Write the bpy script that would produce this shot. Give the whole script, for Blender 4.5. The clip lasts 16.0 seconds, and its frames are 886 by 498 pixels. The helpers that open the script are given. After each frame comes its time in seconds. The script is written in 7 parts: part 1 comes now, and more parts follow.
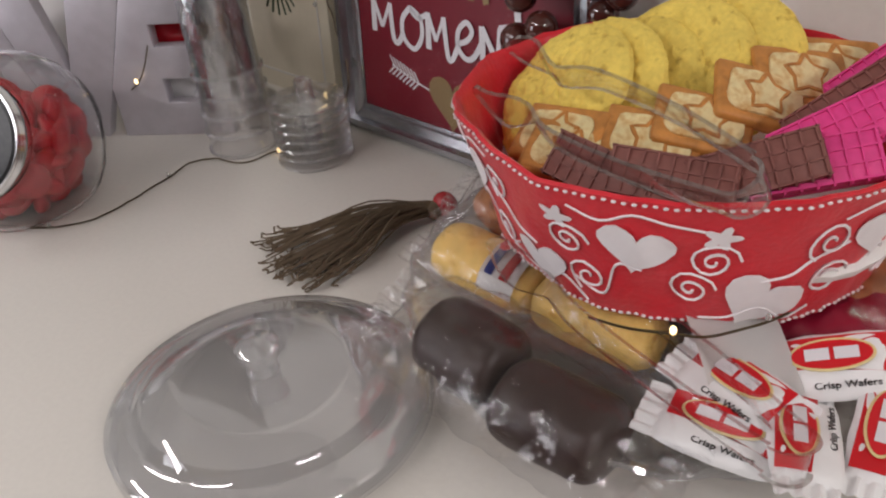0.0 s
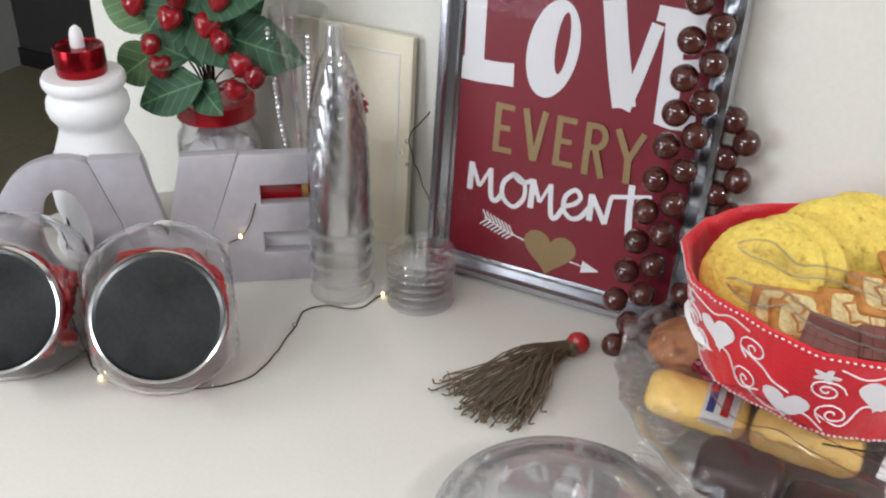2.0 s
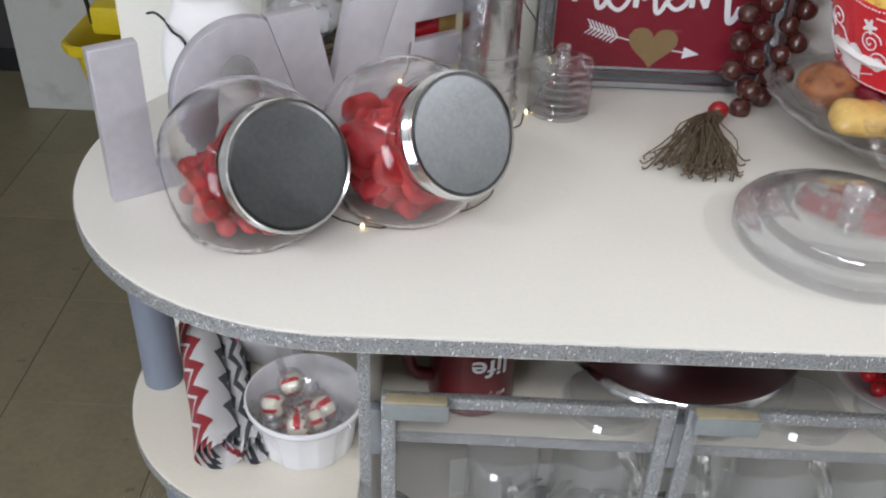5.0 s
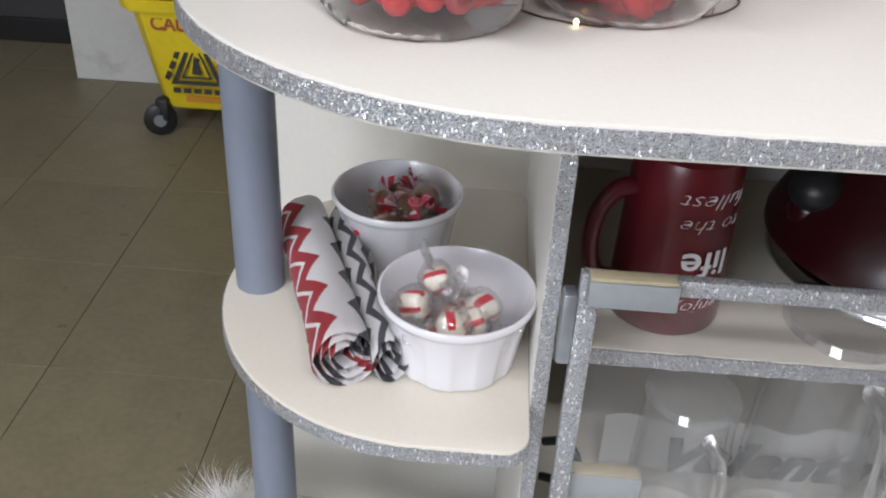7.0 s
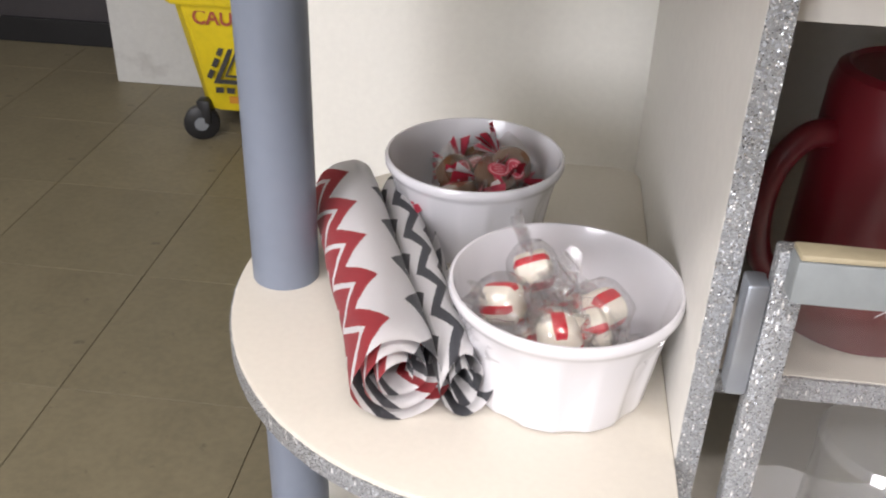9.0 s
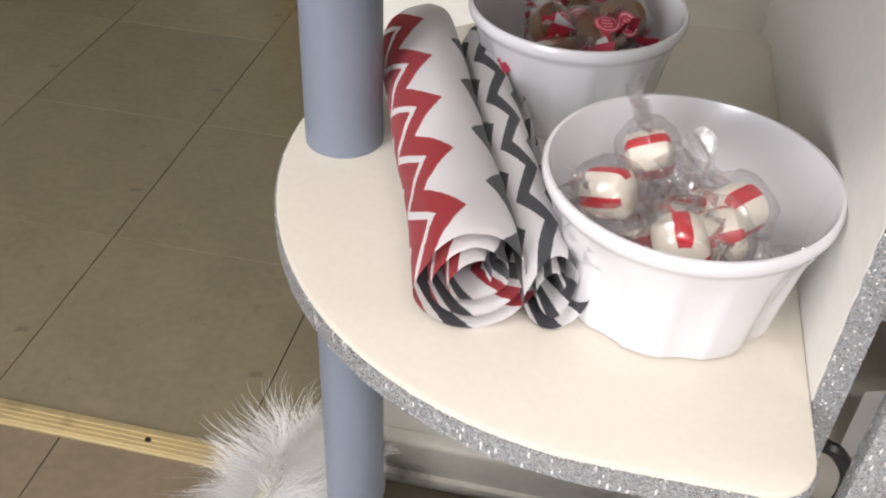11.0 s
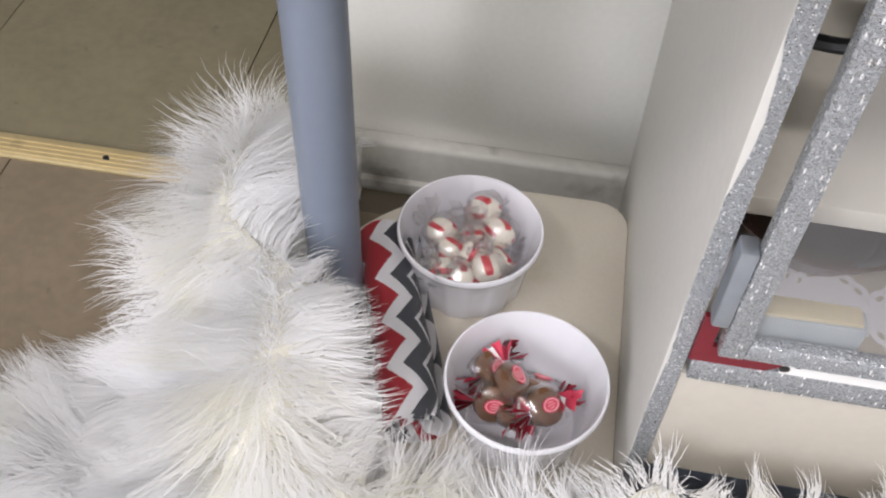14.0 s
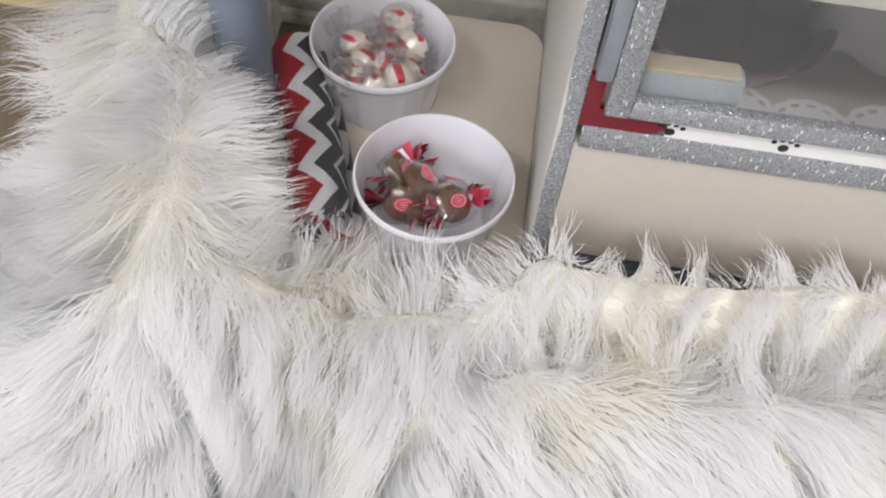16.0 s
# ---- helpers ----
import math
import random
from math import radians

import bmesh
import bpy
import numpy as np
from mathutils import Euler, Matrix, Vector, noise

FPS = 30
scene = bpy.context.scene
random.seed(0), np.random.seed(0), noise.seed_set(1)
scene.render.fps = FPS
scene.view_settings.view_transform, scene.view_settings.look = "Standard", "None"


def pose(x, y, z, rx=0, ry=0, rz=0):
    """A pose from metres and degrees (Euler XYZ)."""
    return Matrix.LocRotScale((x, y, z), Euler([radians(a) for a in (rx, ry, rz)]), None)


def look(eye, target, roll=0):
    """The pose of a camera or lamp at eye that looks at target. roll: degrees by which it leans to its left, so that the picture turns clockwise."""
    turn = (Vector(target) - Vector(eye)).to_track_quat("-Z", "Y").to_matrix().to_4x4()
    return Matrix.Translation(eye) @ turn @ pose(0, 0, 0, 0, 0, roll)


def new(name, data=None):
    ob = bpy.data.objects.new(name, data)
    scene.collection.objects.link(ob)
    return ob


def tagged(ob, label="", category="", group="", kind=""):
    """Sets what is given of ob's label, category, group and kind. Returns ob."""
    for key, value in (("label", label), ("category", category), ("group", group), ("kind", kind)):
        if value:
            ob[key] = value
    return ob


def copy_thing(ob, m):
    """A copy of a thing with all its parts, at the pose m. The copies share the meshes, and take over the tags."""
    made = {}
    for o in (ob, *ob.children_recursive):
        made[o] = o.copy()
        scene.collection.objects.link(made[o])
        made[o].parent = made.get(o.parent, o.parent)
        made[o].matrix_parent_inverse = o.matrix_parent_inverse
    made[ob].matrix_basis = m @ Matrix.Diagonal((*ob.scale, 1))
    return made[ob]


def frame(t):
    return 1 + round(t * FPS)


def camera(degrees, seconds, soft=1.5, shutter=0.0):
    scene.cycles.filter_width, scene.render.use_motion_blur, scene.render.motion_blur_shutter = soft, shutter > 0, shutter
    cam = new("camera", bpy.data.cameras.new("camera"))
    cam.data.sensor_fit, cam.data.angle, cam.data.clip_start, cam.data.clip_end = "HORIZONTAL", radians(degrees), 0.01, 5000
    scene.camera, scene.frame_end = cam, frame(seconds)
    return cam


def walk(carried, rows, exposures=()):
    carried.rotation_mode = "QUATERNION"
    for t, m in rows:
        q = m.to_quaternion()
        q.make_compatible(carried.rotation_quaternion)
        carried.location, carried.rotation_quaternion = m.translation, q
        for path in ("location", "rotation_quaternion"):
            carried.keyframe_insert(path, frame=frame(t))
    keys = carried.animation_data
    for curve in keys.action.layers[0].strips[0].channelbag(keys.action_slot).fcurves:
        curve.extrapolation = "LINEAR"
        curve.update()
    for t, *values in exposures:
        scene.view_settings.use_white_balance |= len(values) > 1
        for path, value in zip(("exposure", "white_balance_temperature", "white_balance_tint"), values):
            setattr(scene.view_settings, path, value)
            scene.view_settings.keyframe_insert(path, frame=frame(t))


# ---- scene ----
cam = camera(50.0, 16.0, soft=2.1)
PATH = [
    (0, (0.136, -0.059, 1.286), (-1.104, 1.067, 0.193), -7.1),
    (0.5, (0.078, -0.167, 1.335), (-0.958, 1.168, 0.264), -3.8),
    (1, (-0.054, -0.284, 1.375), (-0.889, 1.196, 0.32), -0.1),
    (1.5, (-0.097, -0.305, 1.421), (-0.924, 1.183, 0.371), 1.9),
    (2, (-0.135, -0.331, 1.443), (-0.879, 1.212, 0.411), 1.7),
    (2.5, (-0.284, -0.373, 1.426), (-0.734, 1.293, 0.416), 0.4),
    (3, (-0.347, -0.416, 1.454), (-0.68, 1.281, 0.449), 1.2),
    (3.5, (-0.397, -0.456, 1.458), (-0.693, 1.237, 0.434), 2.4),
    (4, (-0.507, -0.523, 1.424), (-0.624, 1.188, 0.396), 1.3),
    (4.5, (-0.584, -0.552, 1.398), (-0.577, 1.127, 0.312), 1.4),
    (5, (-0.614, -0.562, 1.366), (-0.627, 1.078, 0.221), 2.4),
    (5.2, (-0.641, -0.561, 1.359), (-0.656, 1.069, 0.2), 2.7),
    (7.3, (-0.744, -0.424, 1.034), (-0.83, 1.273, -0.021), 2.6),
    (7.5, (-0.745, -0.41, 0.992), (-0.841, 1.296, -0.047), 2.2),
    (8, (-0.75, -0.413, 0.935), (-0.851, 1.359, 0.012), 3.0),
    (8.2, (-0.755, -0.394, 0.947), (-0.886, 1.377, 0.027), 1.7),
    (10.3, (-0.79, -0.172, 0.943), (-1.064, 1.379, -0.29), 3.5),
    (10.5, (-0.788, -0.177, 0.937), (-1.077, 1.368, -0.3), 3.1),
    (11, (-0.795, -0.193, 0.9), (-1.077, 1.333, -0.362), 2.9),
    (11.5, (-0.786, -0.217, 0.846), (-1.027, 1.259, -0.481), 3.1),
    (12, (-0.792, -0.226, 0.794), (-0.994, 1.184, -0.61), 3.7),
    (12.5, (-0.791, -0.226, 0.785), (-0.979, 1.117, -0.685), 3.4),
    (13, (-0.787, -0.231, 0.762), (-0.976, 1.086, -0.731), 3.1),
    (13.5, (-0.793, -0.231, 0.754), (-0.974, 1.063, -0.76), 3.3),
    (14, (-0.781, -0.233, 0.752), (-0.958, 1.048, -0.774), 2.7),
    (14.5, (-0.776, -0.234, 0.734), (-0.943, 1.021, -0.814), 2.1),
    (15, (-0.776, -0.257, 0.715), (-0.93, 0.95, -0.872), 2.2),
    (15.5, (-0.748, -0.288, 0.727), (-0.845, 0.897, -0.881), 4.5),
    (16, (-0.735, -0.3, 0.712), (-0.788, 0.851, -0.922), 6.4),
]
walk(cam, [(t, look(eye, target, roll)) for t, eye, target, roll in PATH],
     exposures=[(0, -0.72, 6550, 19), (1.0, -0.44, 6300, 14), (1.5, -0.31, 6200, 12), (2.0, -0.10, 6150, 11), (2.5, -0.10, 6050, 10), (3.0, -0.15, 6000, 9), (3.5, -0.05, 5950, 9), (4.5, -0.22, 6100, 11), (5.0, -0.17, 6050, 12), (7.5, 0.33, 6150, 17), (8.0, 0.53, 6350, 19), (10.5, 0.48, 6600, 16), (11.0, 0.45, 6600, 16), (11.5, 0.28, 6500, 16), (12.5, 0.38, 6350, 18), (14.5, 0.34, 6300, 17), (15.0, 0.08, 6300, 17), (16.0, 0.09, 6350, 16)])

# ---- world and lights ----
world = bpy.data.worlds.new("world")
scene.world = world
world.use_nodes = True
scene.cycles.transparent_max_bounces = 32  # many layers of thin clear plastic
world.node_tree.nodes["Background"].inputs[0].default_value = (0.75, 0.82, 0.9, 1)
world.node_tree.nodes["Background"].inputs[1].default_value = 0.05


def area_lamp(name, at, aim, sx, sy, watts, colour, spread=180):
    data = bpy.data.lights.new(name, "AREA")
    data.shape, data.size, data.size_y, data.energy, data.color = "RECTANGLE", sx, sy, watts, colour
    data.spread = radians(spread)
    ob = new(name, data)
    ob.matrix_world = look(at, aim)
    return ob


# unseen sources: assumed front-window daylight, ceiling panels, weak fill added in the room behind
area_lamp("window_light", (-2.05, -2.93, 1.35), (-1.0, 0.3, 0.75), 1.5, 1.5, 68, (0.95, 0.98, 1.0))
area_lamp("ceiling_lamp_light", (-1.75, -1.15, 2.44), (-1.65, -1.0, 0.0), 1.0, 0.16, 18, (1.0, 0.98, 0.95))
area_lamp("ceiling_lamp_light", (-0.45, -1.50, 2.44), (-0.45, -1.35, 0.0), 1.0, 0.16, 28, (1.0, 0.98, 0.95))
area_lamp("ceiling_lamp_light", (2.1, -0.35, 2.44), (1.7, -0.3, 0.0), 0.9, 0.3, 46, (1.0, 0.98, 0.95))
# fill with no known lamp, added to lift the dark back room
area_lamp("back_lamp_light", (-2.2, 1.3, 2.44), (-2.2, 1.3, 0), 0.5, 0.5, 0.3, (1.0, 0.96, 0.9))

# ---- materials ----


def link_mix(nt, fac, a, b):
    n = nt.nodes.new("ShaderNodeMix")
    n.data_type = "RGBA"
    for sock, v in ((n.inputs[0], fac), (n.inputs[6], a), (n.inputs[7], b)):
        if hasattr(v, "is_linked"):
            nt.links.new(v, sock)
        elif isinstance(v, (int, float)):
            sock.default_value = v
        else:
            sock.default_value = (*v, 1)
    return n.outputs[2]


def noise_node(nt, scale, detail=3, vec=None, kind="ShaderNodeTexNoise"):
    n = nt.nodes.new(kind)
    n.inputs["Scale"].default_value = scale
    if kind == "ShaderNodeTexNoise":
        n.inputs["Detail"].default_value = detail
    if vec is not None:
        nt.links.new(vec, n.inputs["Vector"])
    return n


def ramp(nt, src, lo, hi):
    n = nt.nodes.new("ShaderNodeMapRange")
    n.inputs["From Min"].default_value, n.inputs["From Max"].default_value = lo, hi
    nt.links.new(src, n.inputs["Value"])
    return n.outputs["Result"]


def mat(name, colour, rough=0.5, metal=0.0, var=0.12, big=6.0, fine=60.0, bump=0.05, trans=0.0, ior=1.45,
        coat=0.0, sheen=0.0, stain=None, stain_lo=0.6, stain_hi=0.75, vary=0.0, emit=None, sss=0.0, alpha=1.0, rvar=0.12, aniso=None):
    """A surface with two scales of variation, fine relief and, if given, stains of another colour."""
    m = bpy.data.materials.new(name)
    m.use_nodes = True
    nt = m.node_tree
    b = nt.nodes["Principled BSDF"]
    vec = nt.nodes.new("ShaderNodeTexCoord").outputs["Object"]
    if aniso:
        mp = nt.nodes.new("ShaderNodeMapping")
        mp.inputs["Scale"].default_value = aniso
        nt.links.new(vec, mp.inputs["Vector"])
        vec = mp.outputs[0]
    n1 = noise_node(nt, big, 4, vec)
    n2 = noise_node(nt, fine, 5, vec)
    dark = tuple(c * (1 - var) for c in colour)
    lite = tuple(min(1, c * (1 + var * 0.7)) for c in colour)
    c1 = link_mix(nt, ramp(nt, n1.outputs[0], 0.3, 0.7), dark, lite)
    c2 = link_mix(nt, ramp(nt, n2.outputs[0], 0.35, 0.65), tuple(c * (1 - var * 0.5) for c in colour), lite)
    col = link_mix(nt, 0.5, c1, c2)
    if stain:
        n3 = noise_node(nt, big * 2.3, 6, vec)
        col = link_mix(nt, ramp(nt, n3.outputs[0], stain_lo, stain_hi), col, stain)
    if vary:
        oi = nt.nodes.new("ShaderNodeObjectInfo")
        hs = nt.nodes.new("ShaderNodeHueSaturation")
        mr = nt.nodes.new("ShaderNodeMapRange")
        mr.inputs["To Min"].default_value, mr.inputs["To Max"].default_value = 1 - vary, 1 + vary
        nt.links.new(oi.outputs["Random"], mr.inputs["Value"])
        nt.links.new(mr.outputs[0], hs.inputs["Value"])
        nt.links.new(col, hs.inputs["Color"])
        col = hs.outputs[0]
    nt.links.new(col, b.inputs["Base Color"])
    b.inputs["Metallic"].default_value = metal
    rr = nt.nodes.new("ShaderNodeMapRange")
    rr.inputs["To Min"].default_value, rr.inputs["To Max"].default_value = max(0.01, rough * (1 - rvar)), min(1, rough * (1 + rvar))
    nt.links.new(n1.outputs[0], rr.inputs["Value"])
    nt.links.new(rr.outputs[0], b.inputs["Roughness"])
    b.inputs["IOR"].default_value = ior
    b.inputs["Transmission Weight"].default_value = trans
    b.inputs["Coat Weight"].default_value = coat
    b.inputs["Coat Roughness"].default_value = 0.08
    b.inputs["Sheen Weight"].default_value = sheen
    b.inputs["Subsurface Weight"].default_value = sss
    b.inputs["Subsurface Radius"].default_value = (0.004, 0.003, 0.002)
    b.inputs["Alpha"].default_value = alpha
    if emit:
        b.inputs["Emission Color"].default_value = (*emit[:3], 1)
        b.inputs["Emission Strength"].default_value = emit[3]
    if bump:
        bp = nt.nodes.new("ShaderNodeBump")
        bp.inputs["Strength"].default_value = min(1, bump * 4)
        bp.inputs["Distance"].default_value = 0.001
        nt.links.new(n2.outputs[0], bp.inputs["Height"])
        nt.links.new(bp.outputs[0], b.inputs["Normal"])
    return m


def glitter(name, base, scale=1000.0, spark=0.5):
    """Silver glitter tape: small flakes, each of its own tilt and brightness, with long glints painted in."""
    m = bpy.data.materials.new(name)
    m.use_nodes = True
    nt = m.node_tree
    b = nt.nodes["Principled BSDF"]
    vec = nt.nodes.new("ShaderNodeTexCoord").outputs["Object"]
    v = nt.nodes.new("ShaderNodeTexVoronoi")
    v.inputs["Scale"].default_value = scale
    nt.links.new(vec, v.inputs["Vector"])
    sep = nt.nodes.new("ShaderNodeSeparateColor")
    nt.links.new(v.outputs["Color"], sep.inputs[0])
    col = link_mix(nt, ramp(nt, sep.outputs[0], 0.2, 1.0), tuple(c * 0.58 for c in base), tuple(min(1, c * 1.02) for c in base))
    mp = nt.nodes.new("ShaderNodeMapping")
    mp.inputs["Rotation"].default_value = (0.35, 0.30, 0.2)
    mp.inputs["Scale"].default_value = (1.0, 1.0, 0.30)
    nt.links.new(vec, mp.inputs["Vector"])
    v2 = nt.nodes.new("ShaderNodeTexVoronoi")
    v2.inputs["Scale"].default_value = scale * 0.50
    nt.links.new(mp.outputs[0], v2.inputs["Vector"])
    sep2 = nt.nodes.new("ShaderNodeSeparateColor")
    nt.links.new(v2.outputs["Color"], sep2.inputs[0])
    # glints: long near-white cells put into the colour, not reflections
    glint = ramp(nt, sep2.outputs[0], 0.84, 0.86)
    core = ramp(nt, v2.outputs["Distance"], 0.42, 0.34)
    both = nt.nodes.new("ShaderNodeMath")
    both.operation = "MULTIPLY"
    nt.links.new(glint, both.inputs[0])
    nt.links.new(core, both.inputs[1])
    foil = link_mix(nt, both.outputs[0], col, (0.97, 0.97, 0.97))
    nt.links.new(foil, b.inputs["Base Color"])
    b.inputs["Metallic"].default_value = 0.75
    mr = nt.nodes.new("ShaderNodeMapRange")
    mr.inputs["From Min"].default_value, mr.inputs["From Max"].default_value = 0.0, 0.35
    mr.inputs["To Min"].default_value, mr.inputs["To Max"].default_value = 0.10, 0.55
    nt.links.new(sep.outputs[1], mr.inputs["Value"])
    nt.links.new(mr.outputs[0], b.inputs["Roughness"])
    geo = nt.nodes.new("ShaderNodeNewGeometry")
    sub = nt.nodes.new("ShaderNodeVectorMath")
    sub.operation = "SUBTRACT"
    sub.inputs[1].default_value = (0.5, 0.5, 0.5)
    nt.links.new(v.outputs["Color"], sub.inputs[0])
    mul = nt.nodes.new("ShaderNodeVectorMath")
    mul.operation = "SCALE"
    mul.inputs["Scale"].default_value = spark * 2
    nt.links.new(sub.outputs[0], mul.inputs[0])
    add = nt.nodes.new("ShaderNodeVectorMath")
    nt.links.new(geo.outputs["Normal"], add.inputs[0])
    nt.links.new(mul.outputs[0], add.inputs[1])
    nor = nt.nodes.new("ShaderNodeVectorMath")
    nor.operation = "NORMALIZE"
    nt.links.new(add.outputs[0], nor.inputs[0])
    nt.links.new(nor.outputs[0], b.inputs["Normal"])
    return m


CREAM = mat("cream laminate", (0.69, 0.667, 0.615), 0.42, var=0.05, big=4, fine=240, bump=0.02, stain=(0.62, 0.57, 0.47), stain_lo=0.66, stain_hi=0.8)
CREAM_PAINT = mat("cream paint", (0.64, 0.625, 0.585), 0.55, var=0.06, big=5, fine=130, bump=0.05)
# beige, and darker than the counter to carry the shade down there
CREAM_LOW = mat("shaded beige laminate", (0.60, 0.55, 0.46), 0.45, var=0.06, big=5, fine=240, bump=0.02, stain=(0.50, 0.44, 0.34), stain_lo=0.62, stain_hi=0.8)
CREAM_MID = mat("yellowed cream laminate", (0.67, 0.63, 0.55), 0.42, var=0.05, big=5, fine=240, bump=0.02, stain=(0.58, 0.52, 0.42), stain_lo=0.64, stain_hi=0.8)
# kickboard: darker than the panels, with its shade in the paint
KICK = mat("shaded beige kickboard paint", (0.50, 0.465, 0.40), 0.55, var=0.06, big=6, fine=130, bump=0.05, stain=(0.40, 0.36, 0.30), stain_lo=0.66, stain_hi=0.8)
# inner shelves: the cabinet's inside shade is put into the cream
INNER = mat("cream shelf paint with inside shade", (0.54, 0.51, 0.44), 0.6, var=0.08, big=6, fine=130, bump=0.04)
WALL = mat("cream wall paint", (0.77, 0.76, 0.70), 0.5, var=0.05, big=3, fine=160, bump=0.06)
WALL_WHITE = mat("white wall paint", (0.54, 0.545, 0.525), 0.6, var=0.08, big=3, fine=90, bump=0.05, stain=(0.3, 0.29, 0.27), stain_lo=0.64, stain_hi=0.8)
CEIL = mat("white ceiling paint", (0.75, 0.75, 0.73), 0.8, var=0.04, big=3, fine=90)
BASEBOARD = mat("grimy white baseboard paint", (0.58, 0.57, 0.52), 0.45, var=0.12, big=9, fine=90, stain=(0.2, 0.19, 0.16), stain_lo=0.58, stain_hi=0.78)
TILE = mat("tan vinyl tile", (0.235, 0.203, 0.130), 0.45, var=0.2, big=12, fine=70, bump=0.04, stain=(0.12, 0.10, 0.07), stain_lo=0.66, stain_hi=0.76, vary=0.05)
TILE_B = mat("brown vinyl tile", (0.22, 0.175, 0.12), 0.45, var=0.2, big=12, fine=70, bump=0.04, stain=(0.10, 0.08, 0.06), stain_lo=0.66, stain_hi=0.76, vary=0.05)
GROUT = mat("dark tile seam", (0.15, 0.125, 0.09), 0.7)
BRASS = mat("yellowed brass strip", (0.62, 0.50, 0.27), 0.45, metal=0.35, var=0.15, big=8, fine=80, stain=(0.3, 0.24, 0.14))
GLITTER = glitter("silver glitter tape", (0.55, 0.575, 0.60), 1400.0, 0.42)
GREYPAINT = mat("grey painted tube", (0.19, 0.22, 0.275), 0.38, var=0.06, big=5, fine=90, bump=0.03)
BLACK = mat("black plastic", (0.015, 0.015, 0.016), 0.4)
STEEL_RIM = mat("bright steel rim", (0.68, 0.68, 0.69), 0.16, metal=1.0, var=0.05, fine=140, bump=0.0)
SILVER = mat("brushed silver frame", (0.42, 0.43, 0.46), 0.26, metal=1.0, var=0.12, big=9, fine=160, bump=0.02)
ZINC = mat("galvanised grey sheet", (0.52, 0.50, 0.54), 0.5, metal=0.35, var=0.12, big=11, fine=90, bump=0.02)
GLASS = mat("clear glass", (1, 1, 1), 0.02, trans=1.0, ior=1.45, var=0, bump=0)


def thin_clear(name, milk, rough, base_gloss, edge_gloss, bump, fine=90.0, tint=(0.99, 0.99, 0.993)):
    """Thin clear plastic: light passes straight through, a trace of it scatters, and the surface adds gloss at grazing angles."""
    m = bpy.data.materials.new(name)
    m.use_nodes = True
    nt = m.node_tree
    nt.nodes.remove(nt.nodes["Principled BSDF"])
    out = nt.nodes["Material Output"]
    tr = nt.nodes.new("ShaderNodeBsdfTransparent")
    tr.inputs[0].default_value = (*tint, 1)
    df = nt.nodes.new("ShaderNodeBsdfDiffuse")
    df.inputs[0].default_value = (0.85, 0.86, 0.88, 1)
    tl = nt.nodes.new("ShaderNodeBsdfTranslucent")
    tl.inputs[0].default_value = (0.85, 0.86, 0.88, 1)
    haze = nt.nodes.new("ShaderNodeMixShader")
    haze.inputs[0].default_value = 0.5
    nt.links.new(df.outputs[0], haze.inputs[1])
    nt.links.new(tl.outputs[0], haze.inputs[2])
    body = nt.nodes.new("ShaderNodeMixShader")
    body.inputs[0].default_value = milk
    nt.links.new(tr.outputs[0], body.inputs[1])
    nt.links.new(haze.outputs[0], body.inputs[2])
    gl = nt.nodes.new("ShaderNodeBsdfGlossy")
    gl.inputs["Roughness"].default_value = rough
    lw = nt.nodes.new("ShaderNodeLayerWeight")
    lw.inputs[0].default_value = 0.5
    pw = nt.nodes.new("ShaderNodeMath")
    pw.operation = "POWER"
    pw.inputs[1].default_value = 2.6
    nt.links.new(lw.outputs["Facing"], pw.inputs[0])
    ad = nt.nodes.new("ShaderNodeMath")
    ad.operation, ad.use_clamp = "MULTIPLY_ADD", True
    ad.inputs[1].default_value, ad.inputs[2].default_value = edge_gloss, base_gloss
    nt.links.new(pw.outputs[0], ad.inputs[0])
    mx = nt.nodes.new("ShaderNodeMixShader")
    nt.links.new(ad.outputs[0], mx.inputs[0])
    nt.links.new(body.outputs[0], mx.inputs[1])
    nt.links.new(gl.outputs[0], mx.inputs[2])
    nt.links.new(mx.outputs[0], out.inputs[0])
    if bump:
        n = noise_node(nt, fine, 3, nt.nodes.new("ShaderNodeTexCoord").outputs["Object"])
        bp = nt.nodes.new("ShaderNodeBump")
        bp.inputs["Strength"].default_value, bp.inputs["Distance"].default_value = bump, 0.002
        nt.links.new(n.outputs[0], bp.inputs["Height"])
        for node in (gl, lw):
            nt.links.new(bp.outputs[0], node.inputs["Normal"])
    return m


CLEAR = thin_clear("clear plastic", 0.012, 0.035, 0.05, 0.85, 0.0)
CUP_CLEAR = thin_clear("clear cup plastic", 0.006, 0.05, 0.115, 0.52, 0.0)
BASE_CLEAR = thin_clear("clear foot plastic", 0.010, 0.04, 0.13, 0.75, 0.0)
PRINT_GLASS = thin_clear("print glass", 0.0, 0.03, 0.003, 0.06, 0.0)
# milky white puts the bright highlight into rims and the lid knob
RIM_CLEAR = thin_clear("clear rim with painted highlight", 0.22, 0.06, 0.24, 0.6, 0.0)
CANDY_FILM = thin_clear("clear candy wrapper film", 0.03, 0.05, 0.12, 0.60, 0.7, 120)
FILM = thin_clear("clear wrapper film", 0.002, 0.035, 0.05, 0.46, 0.5, 150)
TONG_EDGE = thin_clear("bright clear tong edge", 0.06, 0.03, 0.30, 0.8, 0.0, tint=(0.72, 0.70, 0.68))
LID_CLEAR = thin_clear("clear acrylic lid", 0.010, 0.03, 0.09, 0.85, 0.0, tint=(0.88, 0.885, 0.90))
